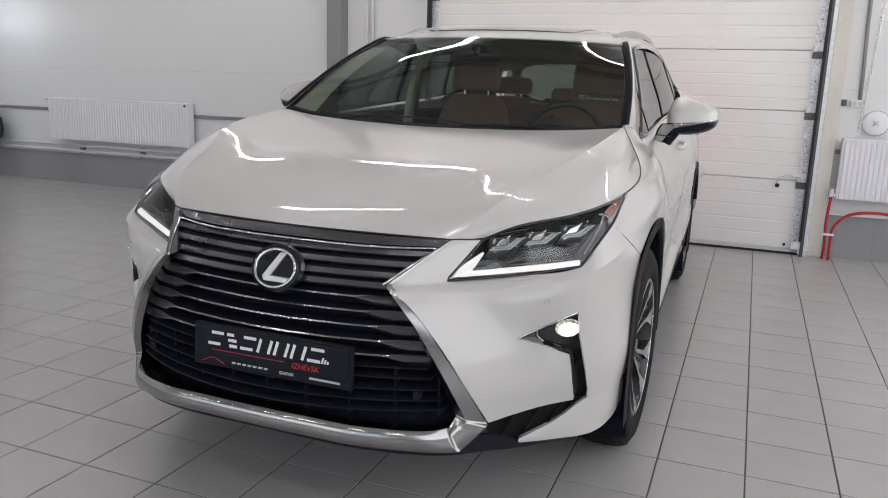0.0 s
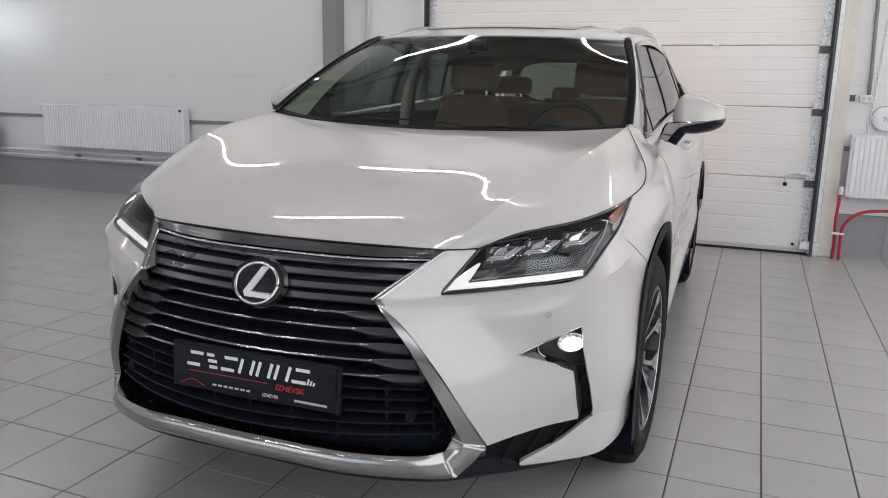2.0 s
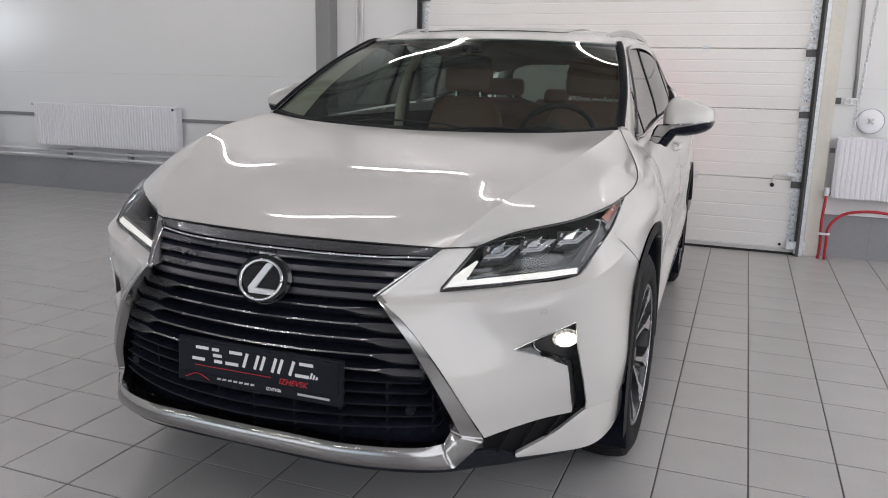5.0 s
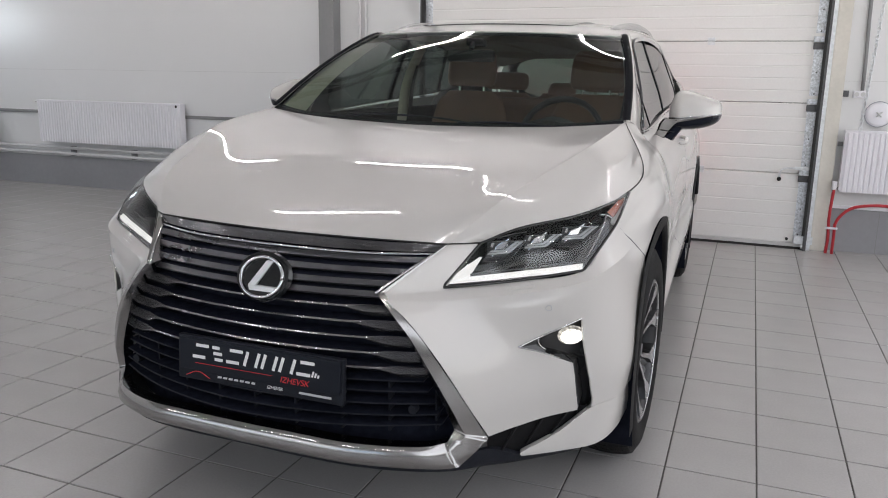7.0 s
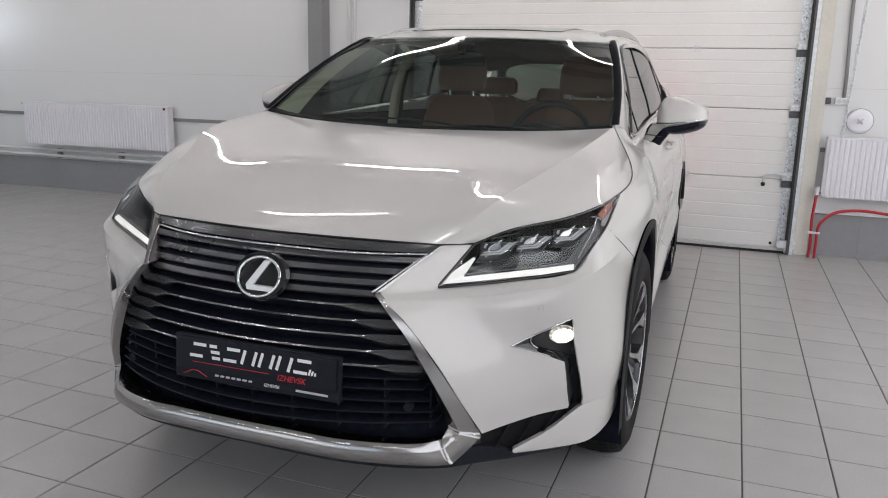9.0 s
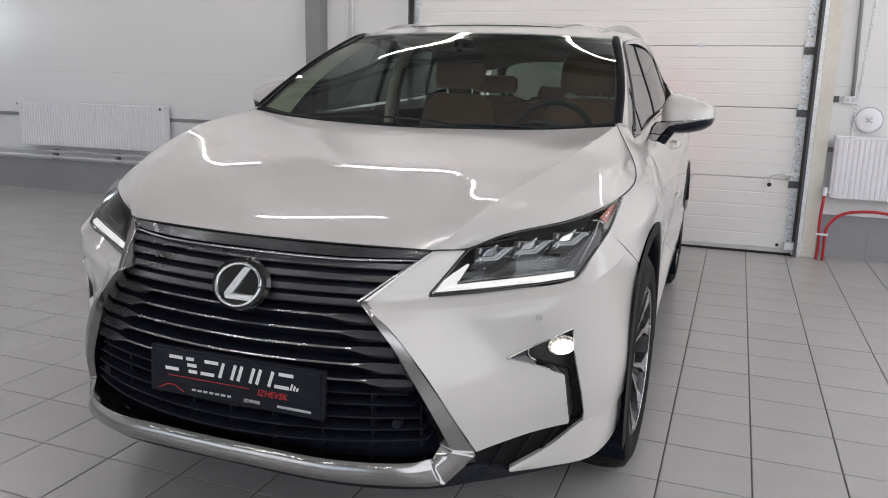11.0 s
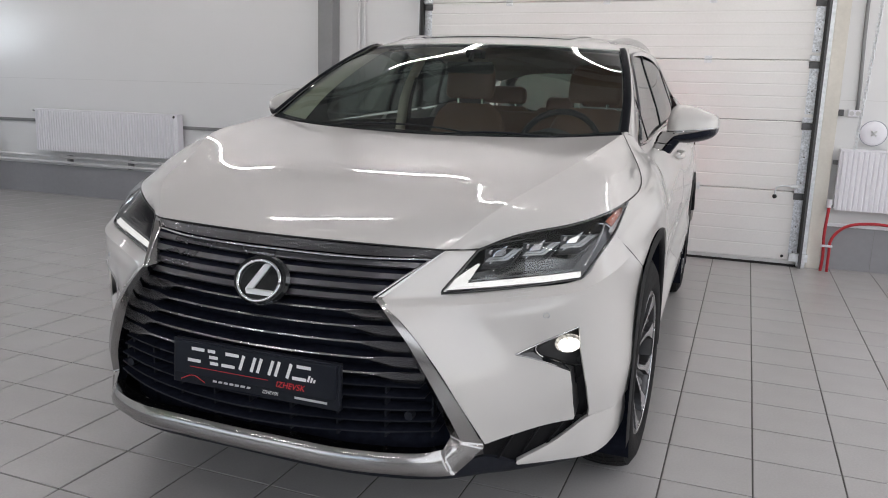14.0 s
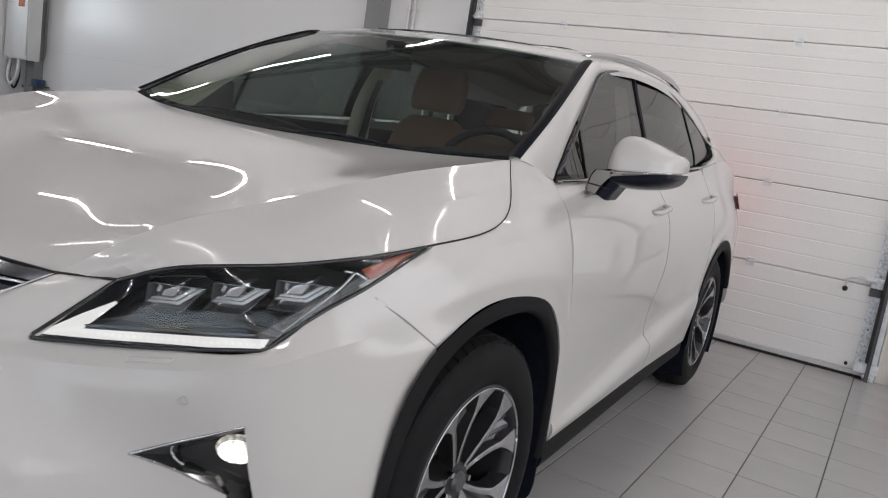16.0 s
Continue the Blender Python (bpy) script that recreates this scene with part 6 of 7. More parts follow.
for s in (1, -1):
    mi = thing("tmp", "", "")
    mi.name = "door_mirror"
    mi.parent = car
    tagged(mi, "white door mirror with dark underside")
    mi.location = (s * 0.008, 0.0, 0.016)
    part("cap", mirror_half(s, True), M_PAINT, mi, "white painted cap")
    part("underside", mirror_half(s, False), M_NAVY, mi, "gloss black underside")
    band = [[(s * x, y0 - 0.001 + dy, zb - 0.003 - k * band_drop(x)) for x, y0, y1, zt, zb, zu in MIRROR] for k, dy in ((0.0, 0.006), (0.12, -0.003), (0.9, -0.001), (1.0, 0.008))]
    part("bright_band", sheet(loft(band, 31, 7)), M_CHROME, mi, "satin band under the cap")
    part("bright_line", tube([(s * x, y0 - 0.003, zb - 0.002) for x, y0, y1, zt, zb, zu in MIRROR], 0.0022, 8, 30), M_BRIGHT, mi, "bright line under the cap")
    arm, foot = [], []
    for x0, xm, x1, y0, y1, z0, z1 in ((0.884, 0.972, 1.000, 1.738, 1.86, 1.176, 1.180), (0.869, 0.935, 0.975, 1.745, 1.86, 1.155, 1.150), (0.862, 0.912, 0.953, 1.752, 1.87, 1.128, 1.118), (0.852, 0.893, 0.928, 1.765, 1.88, 1.106, 1.082)):
        zm = z0 + (z1 - z0) * (xm - x0) / (x1 - x0)
        arm.append([(s * x0, y1, z0), (s * x0, y0 + 0.012, z0), (s * (x0 + 0.008), y0, z0), (s * (xm - 0.004), y0 + 0.002, zm), (s * xm, y0 + 0.012, zm), (s * xm, y1, zm)])
        foot.append([(s * (xm + 0.001), y1, zm), (s * (xm + 0.001), y0 + 0.012, zm), (s * (xm + 0.008), y0 + 0.008, zm), (s * (x1 - 0.006), y0 + 0.012, z1), (s * x1, y0 + 0.024, z1), (s * x1, y1, z1)])
    for name_, rows_, mat_, lab_ in (("arm", arm, M_CHROME, "satin chrome arm"), ("foot", foot, M_NAVY, "gloss black foot")):
        bm = sheet([[V(p) for p in r] for r in rows_])
        bmesh.ops.holes_fill(bm, edges=[e for e in bm.edges if len(e.link_faces) == 1])
        bmesh.ops.recalc_face_normals(bm, faces=bm.faces)
        bmesh.ops.bevel(bm, geom=bm.edges[:], offset=0.0015, segments=1, affect="EDGES", profile=0.5)
        for f in bm.faces:
            f.smooth = False
        part(name_, bm, mat_, mi, lab_)
    part("arm_joint", tube([(s * 0.861, 1.764, 1.1285), (s * 0.868, 1.752, 1.128), (s * 0.910, 1.752, 1.1235), (s * 0.954, 1.774, 1.1185)], 0.0014, 6, 16), M_SEAL, mi)

# ---- wheels ----
def wheel():
    """Wheel about the origin, axle along x, outer face towards +x."""
    w = thing("tmp", "", "")
    w.name = "wheel"
    R, W = TYRE_R, 0.214
    prof = [(-W / 2 + 0.02, 0.255), (-W / 2, 0.285), (-W / 2, 0.330), (-W / 2 + 0.022, 0.368), (-0.06, 0.380), (0, R), (0.055, 0.379), (W / 2 - 0.030, 0.370), (W / 2 - 0.016, 0.359), (W / 2 - 0.005, 0.340), (W / 2, 0.312), (W / 2 - 0.004, 0.285), (W / 2 - 0.012, 0.262), (W / 2 - 0.025, 0.255)]
    n = 72
    bm = bmesh.new()
    rings = []
    for i in range(n):
        a = 2 * math.pi * i / n
        rings.append([bm.verts.new((x, r * math.cos(a), r * math.sin(a))) for x, r in prof])
    for i in range(n):
        for k in range(len(prof) - 1):
            f = bm.faces.new((rings[i][k], rings[(i + 1) % n][k], rings[(i + 1) % n][k + 1], rings[i][k + 1]))
            f.smooth = True
    ty = part("tyre", bm, M_RUBBER, w, "black road tyre")
    tr = bmesh.new()
    m = 60
    for i in range(m):
        a = 2 * math.pi * i / m
        for x0, x1, sk in ((0.062, 0.084, 0.02), (0.022, 0.055, -0.015), (-0.018, 0.016, 0.012), (-0.055, -0.024, -0.015), (-0.084, -0.062, 0.02)):
            q = []
            for x, da in ((x0, 0), (x1, sk), (x1, sk + 0.094), (x0, 0.094)):
                rr = R + 0.003 - (abs(x) / 0.1) ** 3 * 0.023
                q.append(tr.verts.new((x, rr * math.cos(a + da), rr * math.sin(a + da))))
            low = [tr.verts.new(v.co * 1.0) for v in q]
            for v in low:
                k = math.hypot(v.co.y, v.co.z)
                v.co.y *= (k - 0.008) / k
                v.co.z *= (k - 0.008) / k
            tr.faces.new(q)
            for j in range(4):
                tr.faces.new((q[j], low[j], low[(j + 1) % 4], q[(j + 1) % 4]))
    bmesh.ops.recalc_face_normals(tr, faces=tr.faces)
    part("tread", tr, M_RUBBER, ty)
    # rim barrel and lip
    prof = [(-0.09, 0.250), (0.06, 0.236), (0.088, 0.246), (0.098, 0.257), (0.094, 0.262)]
    bm = bmesh.new()
    rings = []
    for i in range(n):
        a = 2 * math.pi * i / n
        rings.append([bm.verts.new((x, r * math.cos(a), r * math.sin(a))) for x, r in prof])
    for i in range(n):
        for k in range(len(prof) - 1):
            f = bm.faces.new((rings[i][k], rings[i][k + 1], rings[(i + 1) % n][k + 1], rings[(i + 1) % n][k]))
            f.smooth = True
    part("rim", bm, M_ALLOYD, w, "dark rim barrel")
    part("rim_lip", tube([(0.095, 0.253 * math.cos(2 * math.pi * k / 36), 0.253 * math.sin(2 * math.pi * k / 36)) for k in range(37)], 0.0038, 8, 96), M_ALLOY, w, "machined rim edge")
    # five arms, each of two machined edges over a darker recessed face
    for i in range(5):
        base = 2 * math.pi * i / 5 + math.pi / 2

        def arm(f, off):
            r = 0.040 + f * 0.212
            return r, base + off * (0.16 + 0.06 * f + 0.13 * f * f)
        for s in (-1, 1):
            bm = bmesh.new()
            rows = []
            for f in np.linspace(0, 1, 11):
                r, ang = arm(f, s)
                hw = 0.0070 + 0.003 * f + 0.13 * max(0, f - 0.74)
                xf = 0.058 + 0.036 * f ** 1.3
                c, sn = math.cos(ang), math.sin(ang)
                t = (-sn, c)
                rows.append([(xf - 0.045, r * c - t[0] * hw * 1.3, r * sn - t[1] * hw * 1.3), (xf, r * c - t[0] * hw, r * sn - t[1] * hw), (xf + 0.001, r * c, r * sn), (xf, r * c + t[0] * hw, r * sn + t[1] * hw), (xf - 0.045, r * c + t[0] * hw * 1.3, r * sn + t[1] * hw * 1.3)])
            vs = [[bm.verts.new(p) for p in q] for q in rows]
            for a in range(10):
                for b in range(4):
                    bm.faces.new((vs[a][b], vs[a][b + 1], vs[a + 1][b + 1], vs[a + 1][b]))
            bm.faces.new(vs[0])
            bm.faces.new(vs[-1])
            bmesh.ops.recalc_face_normals(bm, faces=bm.faces)
            sp = part("spoke", bm, M_ALLOY, w, "machined alloy spoke edge")
            sp.data.materials.append(M_ALLOYD)
            for p in sp.data.polygons:
                if abs(p.normal.x) < 0.75:
                    p.material_index = 1
        bm = bmesh.new()
        rows = []
        for f in np.linspace(0.12, 0.97, 9):
            r, a0 = arm(f, 1)
            a1 = 2 * base - a0
            xf = 0.058 + 0.036 * f ** 1.3
            dep = 0.012 + 0.020 * math.sin(math.pi * f)
            rows.append([bm.verts.new((xf - 0.004 - dep * (0.35 + 0.65 * math.sin(math.pi * k / 12)) - (0.009 * f if k % 3 == 1 else 0.0), r * math.cos(a0 + (a1 - a0) * k / 12), r * math.sin(a0 + (a1 - a0) * k / 12))) for k in range(13)])
        for a in range(8):
            for b in range(12):
                f_ = bm.faces.new((rows[a][b], rows[a][b + 1], rows[a + 1][b + 1], rows[a + 1][b]))
        bmesh.ops.recalc_face_normals(bm, faces=bm.faces)
        part("arm_face", bm, M_ALLOYF, w, "dark grey recessed arm face")
    part("hub", cyl((0.0, 0, 0), (0.060, 0, 0), 0.058, 32, None, 0.050), M_ALLOYD, w, "dark hub")
    part("hub_cap", cyl((0.062, 0, 0), (0.074, 0, 0), 0.028, 32, None, 0.023), M_ALLOYF, w, "silver hub cap")
    for i in range(5):
        a = 2 * math.pi * i / 5 + math.pi / 2 + math.pi / 5
        part("wheel_nut", cyl((0.055, 0.05 * math.cos(a), 0.05 * math.sin(a)), (0.070, 0.05 * math.cos(a), 0.05 * math.sin(a)), 0.0085, 6), M_BRIGHT, w)
    part("brake_disc", cyl((-0.07, 0, 0), (-0.045, 0, 0), 0.165, 40), M_DKSTEEL, w, "steel brake disc")
    return w


w0 = wheel()
w0.parent = car
w0.matrix_basis = pose(0.857, HUB_Y, HUB_Z, 0, 0, -1.3) @ pose(0, 0, 0, 14, 0, 0)
for x, y, a, t in ((0.838, REAR_Y, 40, 0), (-0.857, HUB_Y, 25, 178.7), (-0.838, REAR_Y, 60, 180)):
    copy_thing(w0, Matrix.Translation((x, y, HUB_Z)) @ pose(0, 0, 0, 0, 0, t) @ pose(0, 0, 0, a, 0, 0))

# ---- interior ----
dashb = loft([full([(0, 1.26, 1.10), (0.4, 1.30, 1.105), (0.70, 1.42, 1.11)]), full([(0, 1.55, 1.135), (0.4, 1.55, 1.135), (0.72, 1.58, 1.11)]), full([(0, 1.72, 1.09), (0.4, 1.72, 1.09), (0.74, 1.72, 1.06)]), full([(0, 1.74, 0.80), (0.4, 1.74, 0.80), (0.74, 1.74, 0.80)])], 25, 16)
part("dashboard", sheet(dashb), M_DASH, car, "dark soft-touch dashboard")
part("instrument_hood", sheet(loft([[(0.23, 1.56, 1.13), (0.43, 1.54, 1.175), (0.63, 1.56, 1.13)], [(0.25, 1.72, 1.12), (0.43, 1.70, 1.185), (0.61, 1.72, 1.12)]], 13, 5), 0.02, (0, 0, -1)), M_DASH, car)
part("cabin_floor", box(-0.74, 0.74, 1.5, 4.3, 0.42, 0.46, 0.01), M_DASH, car)
SWM = pose(0.43, 1.86, 1.092, 62, 0, 0)
ringp = [SWM @ V((0.185 * math.cos(2 * math.pi * k / 24), 0.185 * math.sin(2 * math.pi * k / 24), 0)) for k in range(25)]
stw = part("steering_wheel", tube(ringp, 0.0145, 10, 64), M_DASH, car, "dark leather steering wheel")
bm = box(-0.075, 0.075, -0.065, 0.06, -0.03, 0.02, 0.015)
bmesh.ops.transform(bm, matrix=SWM, verts=bm.verts)
part("airbag_cover", bm, M_DASH, stw)
for a in (0, 180, 270):
    part("spoke", tube([SWM @ V((0.05 * math.cos(radians(a)), 0.05 * math.sin(radians(a)), -0.01)), SWM @ V((0.12 * math.cos(radians(a)), 0.12 * math.sin(radians(a)), -0.006)), SWM @ V((0.18 * math.cos(radians(a)), 0.18 * math.sin(radians(a)), 0))], 0.014, 8, 8), M_DASH, stw)


def seat(cx, y, w, h_top, head_z, rake, hh=0.1):
    """Front seat: cushion, raked backrest, headrest on two posts."""
    st = thing("tmp", "", "")
    st.name = "seat"
    st.parent = car
    tagged(st, "tan leather seat")
    part("cushion", box(cx - w / 2, cx + w / 2, y - 0.52, y, 0.58, 0.74, 0.06), M_LEATHER, st, smooth=False)
    bm = bmesh.new()
    rows = []
    for z, hw, d in ((0.66, 0.25, 0.16), (0.85, 0.255, 0.15), (1.05, 0.245, 0.12), (h_top - 0.06, 0.20, 0.10), (h_top, 0.13, 0.06)):
        yy = y + (z - 0.66) * rake
        rows.append([(cx + hw * math.cos(a) * (1 if abs(math.cos(a)) < 0.7 else 1.0), yy + d * 0.5 * math.sin(a) * 0.9, z) for a in [2 * math.pi * k / 24 for k in range(25)]])
    part("backrest", sheet(loft(rows, 25, 21)), M_LEATHER, st)
    yy = y + (head_z - 0.66) * rake - 0.01
    hw = 0.145 if w > 0.4 else 0.09
    rows = []
    for dz, k, d in ((-hh, 0.86, 0.030), (-hh * 0.8, 0.97, 0.046), (0.0, 1.0, 0.052), (hh * 0.75, 0.93, 0.044), (hh * 1.05, 0.80, 0.028), (hh * 1.12, 0.70, 0.010)):
        rows.append([(cx + hw * k * math.copysign(abs(math.cos(a)) ** 0.55, math.cos(a)), yy + 0.02 * dz / hh + d * math.copysign(abs(math.sin(a)) ** 0.7, math.sin(a)), head_z + dz) for a in [2 * math.pi * i / 24 for i in range(25)]])
    bm = sheet(loft(rows, 25, 16))
    bmesh.ops.holes_fill(bm, edges=[e for e in bm.edges if len(e.link_faces) == 1])
    hr = part("headrest", bm, M_LEATHER, st, "tan leather headrest")
    for s in (-1, 1):
        part("post", cyl((cx + s * 0.074, yy - 0.01, head_z - hh - 0.06), (cx + s * 0.074, yy - 0.01, head_z - hh + 0.012), 0.0075, 10), M_BRIGHT, hr, "chrome post")
    return st


for cx in (-0.29, 0.433):
    seat(cx, 2.50, 0.52, 1.262, 1.388, 0.28)
for cx in (-0.33, 0.33, 0.043):
    seat(cx, 3.42, 0.50 if abs(cx) > 0.1 else 0.34, 1.24, 1.312 if abs(cx) > 0.1 else 1.265, 0.28, 0.055 if abs(cx) > 0.1 else 0.04)
part("rear_bench", box(-0.68, 0.68, 3.50, 3.62, 0.60, 1.215, 0.05), M_LEATHER, car, "tan leather rear bench back")
# inner lining round the rear window
bm = bmesh.new()
ro, ri = [], []
for i in range(48):
    a = 2 * math.pi * i / 48
    c_, n_ = math.copysign(abs(math.cos(a)) ** 0.35, math.cos(a)), math.copysign(abs(math.sin(a)) ** 0.35, math.sin(a))
    for lst, w_, h_, zc, e_ in ((ro, 0.57, 0.215, 1.315, 0.30), (ri, 0.500, 0.155, 1.345, 1.0)):
        z_ = zc + h_ * (n_ if e_ < 1 else math.copysign(abs(math.sin(a)) ** 0.55, math.sin(a)))
        x_ = w_ * (c_ if e_ < 1 else math.copysign(abs(math.cos(a)) ** 0.55, math.cos(a)))
        lst.append(bm.verts.new((x_, 4.57 - 0.50 * (z_ - 1.10) - 0.10 * x_ * x_, z_)))
for i in range(48):
    bm.faces.new((ro[i], ro[(i + 1) % 48], ri[(i + 1) % 48], ri[i]))
part("tailgate_lining", bm, M_DASH, car, "dark lining round the rear window")
hlr = loft([full([(0, 2.02, 1.545), (0.35, 2.05, 1.54), (0.62, 2.18, 1.525)]), full([(0, 2.6, 1.60), (0.35, 2.6, 1.59), (0.64, 2.6, 1.545)]), full([(0, 3.3, 1.59), (0.35, 3.3, 1.58), (0.63, 3.3, 1.52)]), full([(0, 4.25, 1.49), (0.32, 4.25, 1.48), (0.56, 4.2, 1.42)])], 25, 16)
part("headliner", sheet(hlr), M_BEIGE, car, "beige headliner")
both("inner_pillar", sheet(loft([[(x - 0.022, y + 0.012, z - 0.012) for x, y, z in map(broad, P_IN)], [(x - 0.03, y, z) for x, y, z in map(broad, P_OUT)]], 21, 5)), M_BEIGE, car, "beige pillar trim")
both("inner_pillar", sheet(loft([[(0.735, 2.52, 0.75), (0.705, 2.52, 1.15), (0.665, 2.555, 1.35), (0.60, 2.60, 1.52)], [(0.715, 2.56, 0.75), (0.69, 2.56, 1.15), (0.648, 2.60, 1.35), (0.585, 2.65, 1.52)], [(0.735, 2.72, 0.75), (0.705, 2.70, 1.15), (0.665, 2.72, 1.35), (0.60, 2.76, 1.52)]], 16, 9)), M_BEIGE, car, "beige middle pillar trim")
both("seat_belt", sheet(loft([[(0.625, 2.63, 1.40), (0.655, 2.60, 1.25), (0.68, 2.55, 1.0), (0.69, 2.52, 0.75)], [(0.620, 2.67, 1.40), (0.650, 2.645, 1.25), (0.675, 2.60, 1.0), (0.685, 2.57, 0.75)]], 16, 3), 0.002, (-1, 0, 0)), M_DASH, car, "dark seat belt")
both("door_trim", box(0.74, 0.775, 1.62, 3.5, 0.5, 1.155, 0.01), M_DASH, car)
im = part("inner_mirror", box(-0.115, 0.115, 1.80, 1.825, 1.415, 1.468, 0.014), M_DASH, car, "inner mirror")
part("stalk", cyl((0, 1.81, 1.47), (0, 1.84, 1.50), 0.012, 10), M_DASH, im)
part("sensor_box", box(-0.04, 0.04, 1.85, 1.93, 1.488, 1.525, 0.01), M_DASH, im)
# wipers on the glass
for pts in ([(-0.50, 1.235, 1.175), (-0.2, 1.245, 1.205), (0.10, 1.235, 1.200), (0.25, 1.22, 1.178)], [(0.02, 1.19, 1.172), (0.3, 1.235, 1.196), (0.55, 1.27, 1.186), (0.66, 1.30, 1.182)]):
    part("wiper", tube([(x, y - 0.012, z - 0.022) for x, y, z in pts], 0.004, 6, 24), M_BLACK, car, "black wiper blade")

# set the body's width to the car's middle line: a small turn and shift of each half, its mirror image on the other
HALF_TURN = (pose(-0.025, 0.1, 0, 0, 0, 0.5) @ pose(0, -0.1, 0)).inverted() @ pose(0.6, 0.4, 0, 0, 0, 1.5) @ pose(-0.6, -0.4, 0)


def lean(p):
    """The body sits a little higher on its springs towards its right side."""
    return 0.0105 * max(0.0, 0.82 - p.x)


def settled(p):
    """A point of the body, moved with its half of the car."""
    u, side = abs(p.x), -1.0 if p.x < 0 else 1.0
    q = HALF_TURN @ V((u, p.y, p.z))
    w = min(1.0, u / 0.40)
    w = w * w * (3 - 2 * w)
    soft = HALF_TURN @ V((math.hypot(u, 0.2), p.y, p.z))
    tail = min(1.0, max(0.0, (p.y - 2.4) / 1.4))
    tail = tail * tail * (3 - 2 * tail)
    hi, back = min(1.0, max(0.0, (p.z - 1.10) / 0.20)), min(1.0, max(0.0, (p.y - 2.0) / 1.4))
    up = hi * hi * (3 - 2 * hi) * back * back * (3 - 2 * back)
    return V((side * (u + (q.x - u) * w + (0.022 * tail + 0.036 * up) * w), soft.y + 0.03 * tail, p.z + lean(p) + 0.014 * up))


for o in car.children_recursive:
    chain_, up_ = [], o
    while up_ is not None:
        chain_.append(up_.name.split(".")[0])
        up_ = up_.parent
    if "wheel" in chain_:
        if o.name.split(".")[0] == "wheel":
            o.location = settled(o.location)
    elif o.type == "MESH":
        rigid = "number_plate" in chain_ or "badge" in chain_
        for v in o.data.vertices:
            v.co = HALF_TURN @ v.co + Vector((0, 0, lean(v.co))) if rigid else settled(v.co)

# ---- things in the corner and on the wall ----
ec = thing("electrical_cabinet", "grey wall cabinet with a small orange sign", "cabinet")
part("body", box(-8.45, -7.94, 5.06, 5.225, 1.225, 2.35, 0.008), M_GREY, ec)
part("door", box(-8.43, -7.96, 5.045, 5.06, 1.245, 2.33, 0.004), M_GREY, ec, "grey sheet door")
part("sign", box(-8.16, -8.03, 5.041, 5.045, 1.87, 1.97), M_AMBER, ec, "small orange sign")
part("bracket", box(-8.44, -8.28, 5.225, Y_W, 1.3, 2.2, 0.004), M_STEEL, ec)
cl = thing("cable_loop", "white corrugated cable loop below the cabinet", "cable")
part("tube", tube([(-8.40, 5.12, 1.235), (-8.41, 5.1, 1.05), (-8.34, 5.09, 0.91), (-8.23, 5.09, 0.96), (-8.185, 5.1, 1.10), (-8.21, 5.12, 1.235)], 0.022, 10, 40), M_PIPE, cl)
cl2 = thing("cable_loop", "dark cable loop below the cabinet", "cable")
part("tube", tube([(-8.44, 5.15, 1.235), (-8.43, 5.13, 1.0), (-8.30, 5.12, 0.86), (-8.20, 5.12, 0.98), (-8.25, 5.15, 1.235)], 0.014, 8, 40), M_SEAL, cl2)
co = thing("conduit", "grey conduit with a bend on the wall", "conduit")
part("pipe", tube([(-8.07, 5.33, 1.275), (-8.05, 5.33, 1.275), (-8.03, 5.33, 1.285), (-8.02, 5.335, 1.33), (-8.02, 5.335, 1.6), (-8.02, 5.335, 2.14)], 0.013, 8, 60), M_COL, co)
part("junction_box", box(-8.06, -7.87, 5.29, Y_W, 2.14, 2.30, 0.006), M_RAD, co, "white junction box")
hr_ = thing("hose_reel", "blue and green hose coiled on a wall reel", "hose reel")
for k in range(5):
    rr_ = 0.14 + 0.026 * k
    part("hose", tube([(-7.78 + rr_ * math.cos(a), 5.17 + 0.022 * (k % 2), 0.625 + rr_ * math.sin(a)) for a in [2 * math.pi * i / 24 for i in range(25)]], 0.02, 8, 60), M_GREEN if k == 1 else M_BLUE, hr_, "green hose turn" if k == 1 else "")
part("drum", cyl((-7.78, 5.12, 0.625), (-7.78, 5.32, 0.625), 0.125, 28), M_SEAL, hr_)
part("hub", cyl((-7.78, 5.10, 0.625), (-7.78, 5.12, 0.625), 0.06, 20), M_RAD, hr_, "white hub")
part("hose_end", tube([(-7.74, 5.16, 0.40), (-7.70, 5.15, 0.28), (-7.72, 5.14, 0.12), (-7.71, 5.14, 0.012)], 0.014, 8, 30), M_SEAL, hr_, "dark hose end hanging to the floor")
part("bracket", box(-7.84, -7.72, 5.30, Y_W, 0.50, 0.75, 0.006), M_DKSTEEL, hr_)
bx_ = thing("plastic_box", "small blue plastic box on a wall bracket", "box")
part("body", box(-8.04, -7.92, 5.19, 5.31, 0.93, 1.01, 0.01), M_BLUE, bx_)
part("bracket", box(-8.06, -7.90, 5.18, Y_W, 0.915, 0.93, 0.003), M_DKSTEEL, bx_)
for x in (-2.47, -2.41):
    rp = thing("riser_pipe", "thin white vertical pipe on the wall", "pipe", "riser pipes")
    part("pipe", cyl((x, 5.33, 0), (x, 5.33, CEIL), 0.013, 10), M_PIPE, rp)
    for z in (1.0, 2.2):
        part("clip", box(x - 0.018, x + 0.018, 5.315, Y_W, z, z + 0.02, 0.002), M_PIPE, rp)

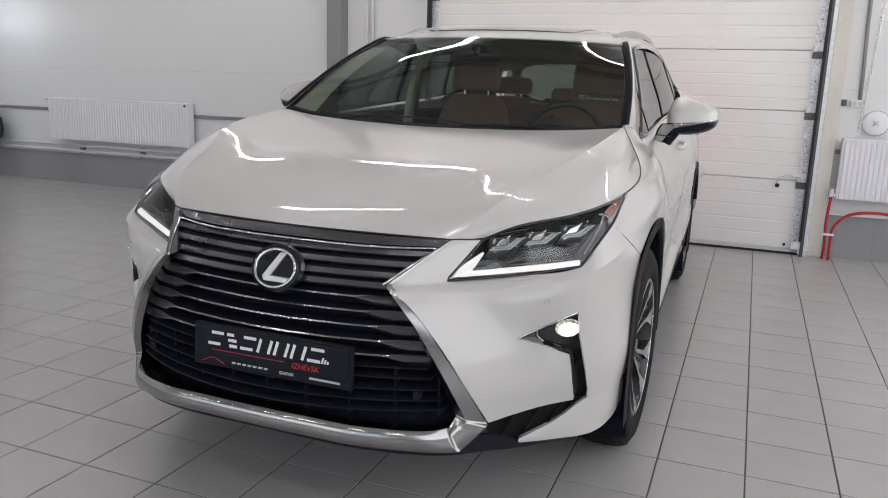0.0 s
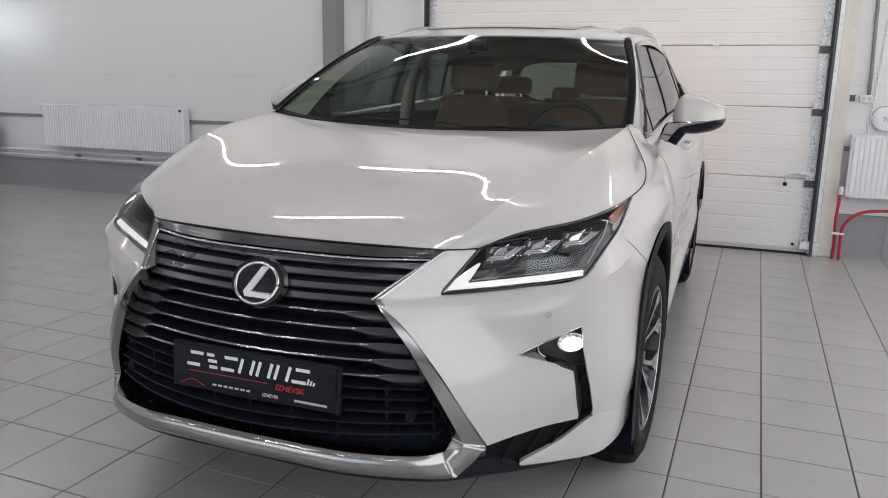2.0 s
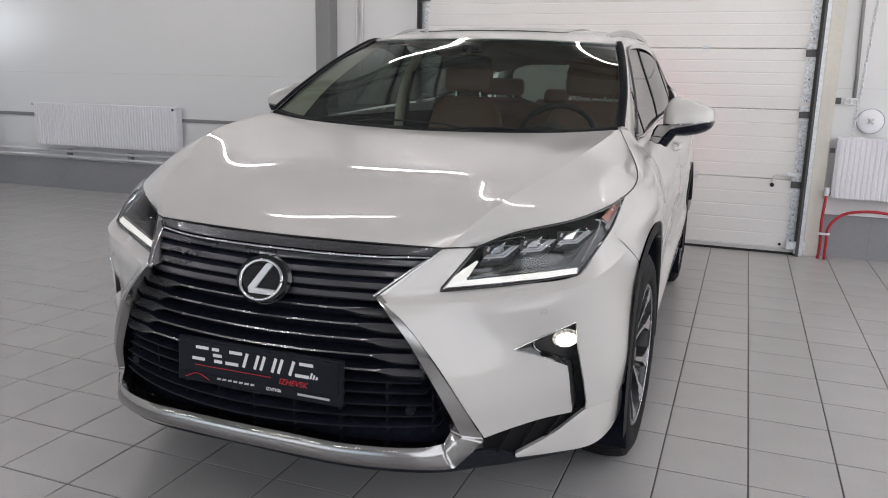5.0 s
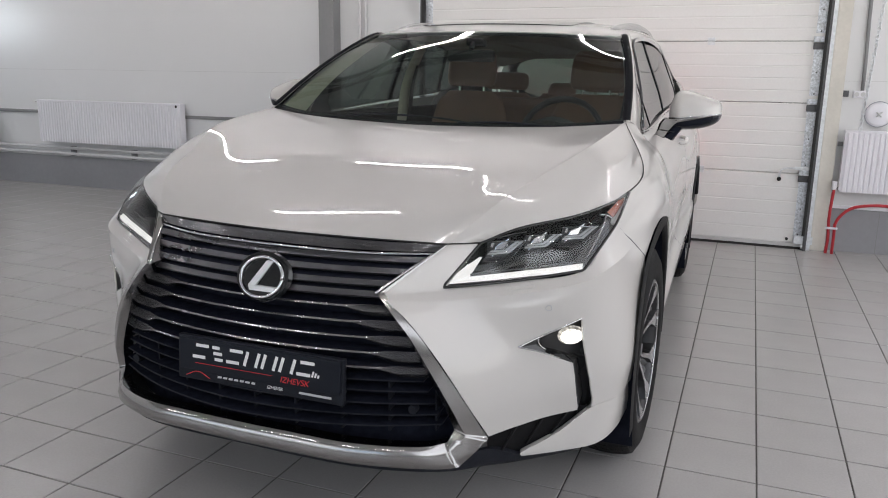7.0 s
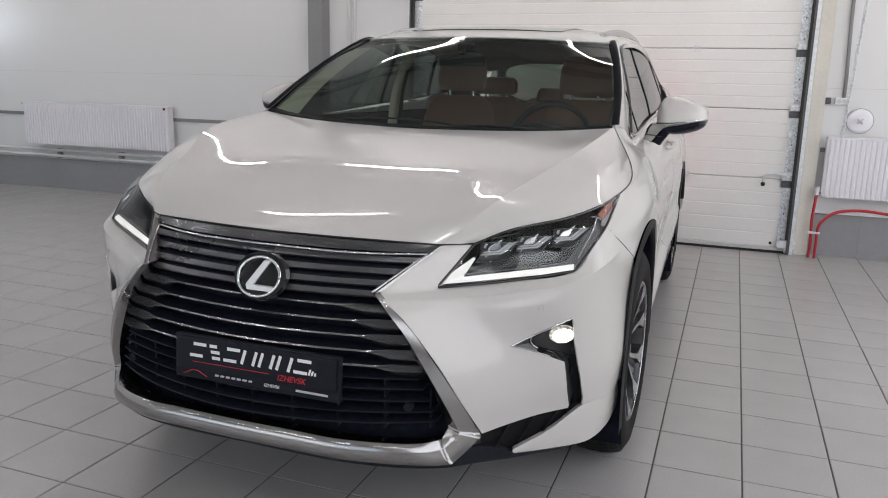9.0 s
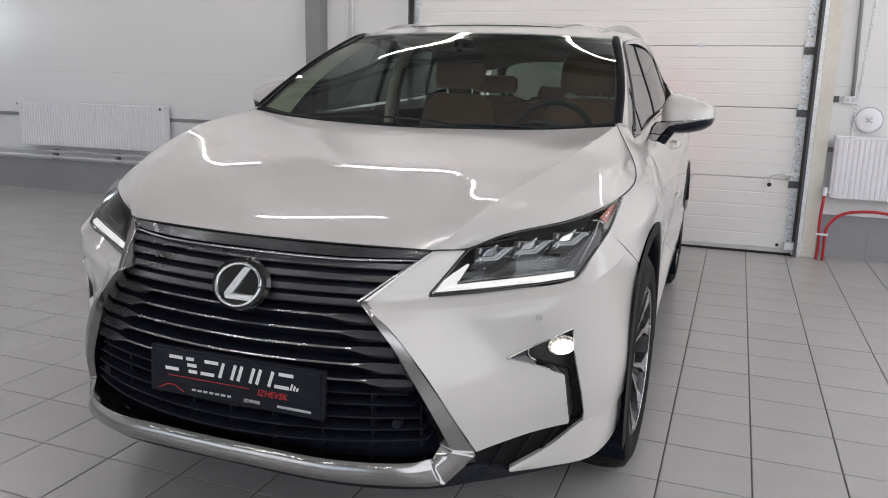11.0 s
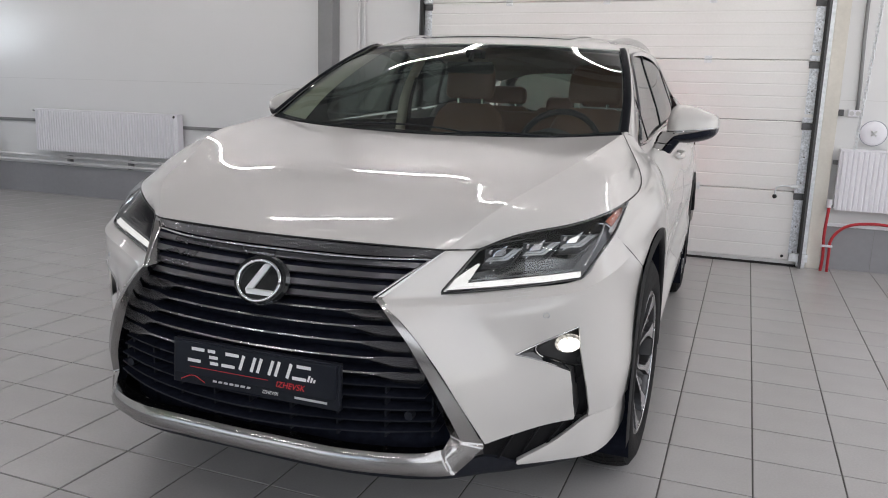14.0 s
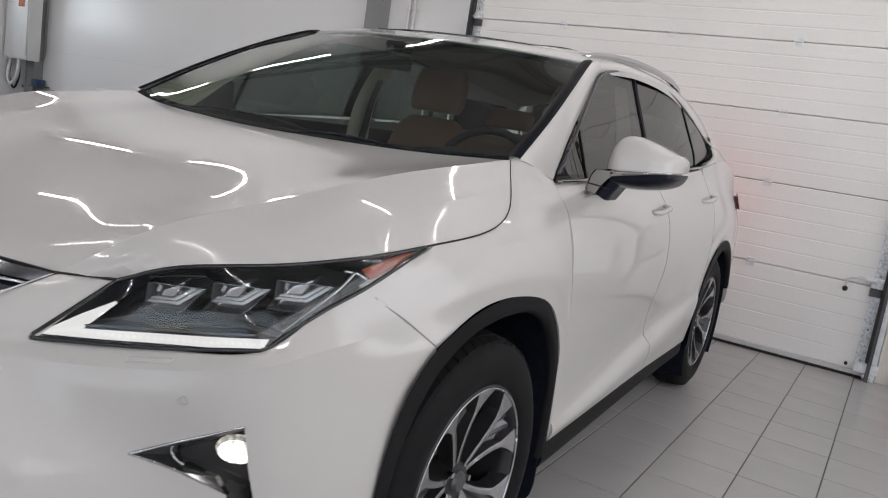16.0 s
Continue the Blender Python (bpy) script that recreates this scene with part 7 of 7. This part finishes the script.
# ---- the tiled floor, laid last ----
floor = tagged(link("floor", box(X_L - 0.2, X_R + 0.2, Y_B - 0.2, Y_W + 0.2, -0.12, -0.003), M_GROUT), "floor of square grey tiles with dark joints", "floor", kind="structure")


def tile_mesh():
    bm = bmesh.new()
    h = TILE / 2 - 0.0026
    b = 0.0015
    top = [bm.verts.new((x * (h - b), y * (h - b), 0)) for x, y in ((-1, -1), (1, -1), (1, 1), (-1, 1))]
    edge = [bm.verts.new((x * h, y * h, -0.0012)) for x, y in ((-1, -1), (1, -1), (1, 1), (-1, 1))]
    low = [bm.verts.new((x * h, y * h, -0.006)) for x, y in ((-1, -1), (1, -1), (1, 1), (-1, 1))]
    bm.faces.new(top)
    for i in range(4):
        j = (i + 1) % 4
        bm.faces.new((edge[i], edge[j], top[j], top[i]))
        bm.faces.new((low[i], low[j], edge[j], edge[i]))
    me = bpy.data.meshes.new("tile")
    bm.to_mesh(me)
    bm.free()
    me.materials.append(M_TILE)
    return me


tm = tile_mesh()
verts, faces = [], []
base_v = [tuple(v.co) for v in tm.vertices]
base_f = [tuple(p.vertices) for p in tm.polygons]
i0, i1 = math.ceil((X_L - TX) / TILE), math.floor((X_R - TX) / TILE)
j0, j1 = math.ceil((Y_B - TY) / TILE), math.floor((Y_W - TY) / TILE)
for i in range(i0 - 1, i1 + 1):
    for j in range(j0 - 1, j1 + 1):
        x, y = TX + (i + 0.5) * TILE, TY + (j + 0.5) * TILE
        dz = random.uniform(-0.0004, 0.0003)
        near = (1.0 < x < 3.2 and -0.9 < y < Y_W) or (-3.2 < x < 0.75 and -1.1 < y < 0.9)
        if near:
            t = new("tile", tm)
            t.parent = floor
            t.location = (x, y, dz)
            t.rotation_euler = (random.uniform(-0.0008, 0.0008), random.uniform(-0.0008, 0.0008), 0)
        else:
            k = len(verts)
            verts += [(a + x, b + y, c + dz) for a, b, c in base_v]
            faces += [tuple(q + k for q in f) for f in base_f]
me = bpy.data.meshes.new("far_tiles")
me.from_pydata(verts, [], faces)
me.materials.append(M_TILE)
ft = tagged(new("far_tiles", me), kind="stuff")
ft.parent = floor
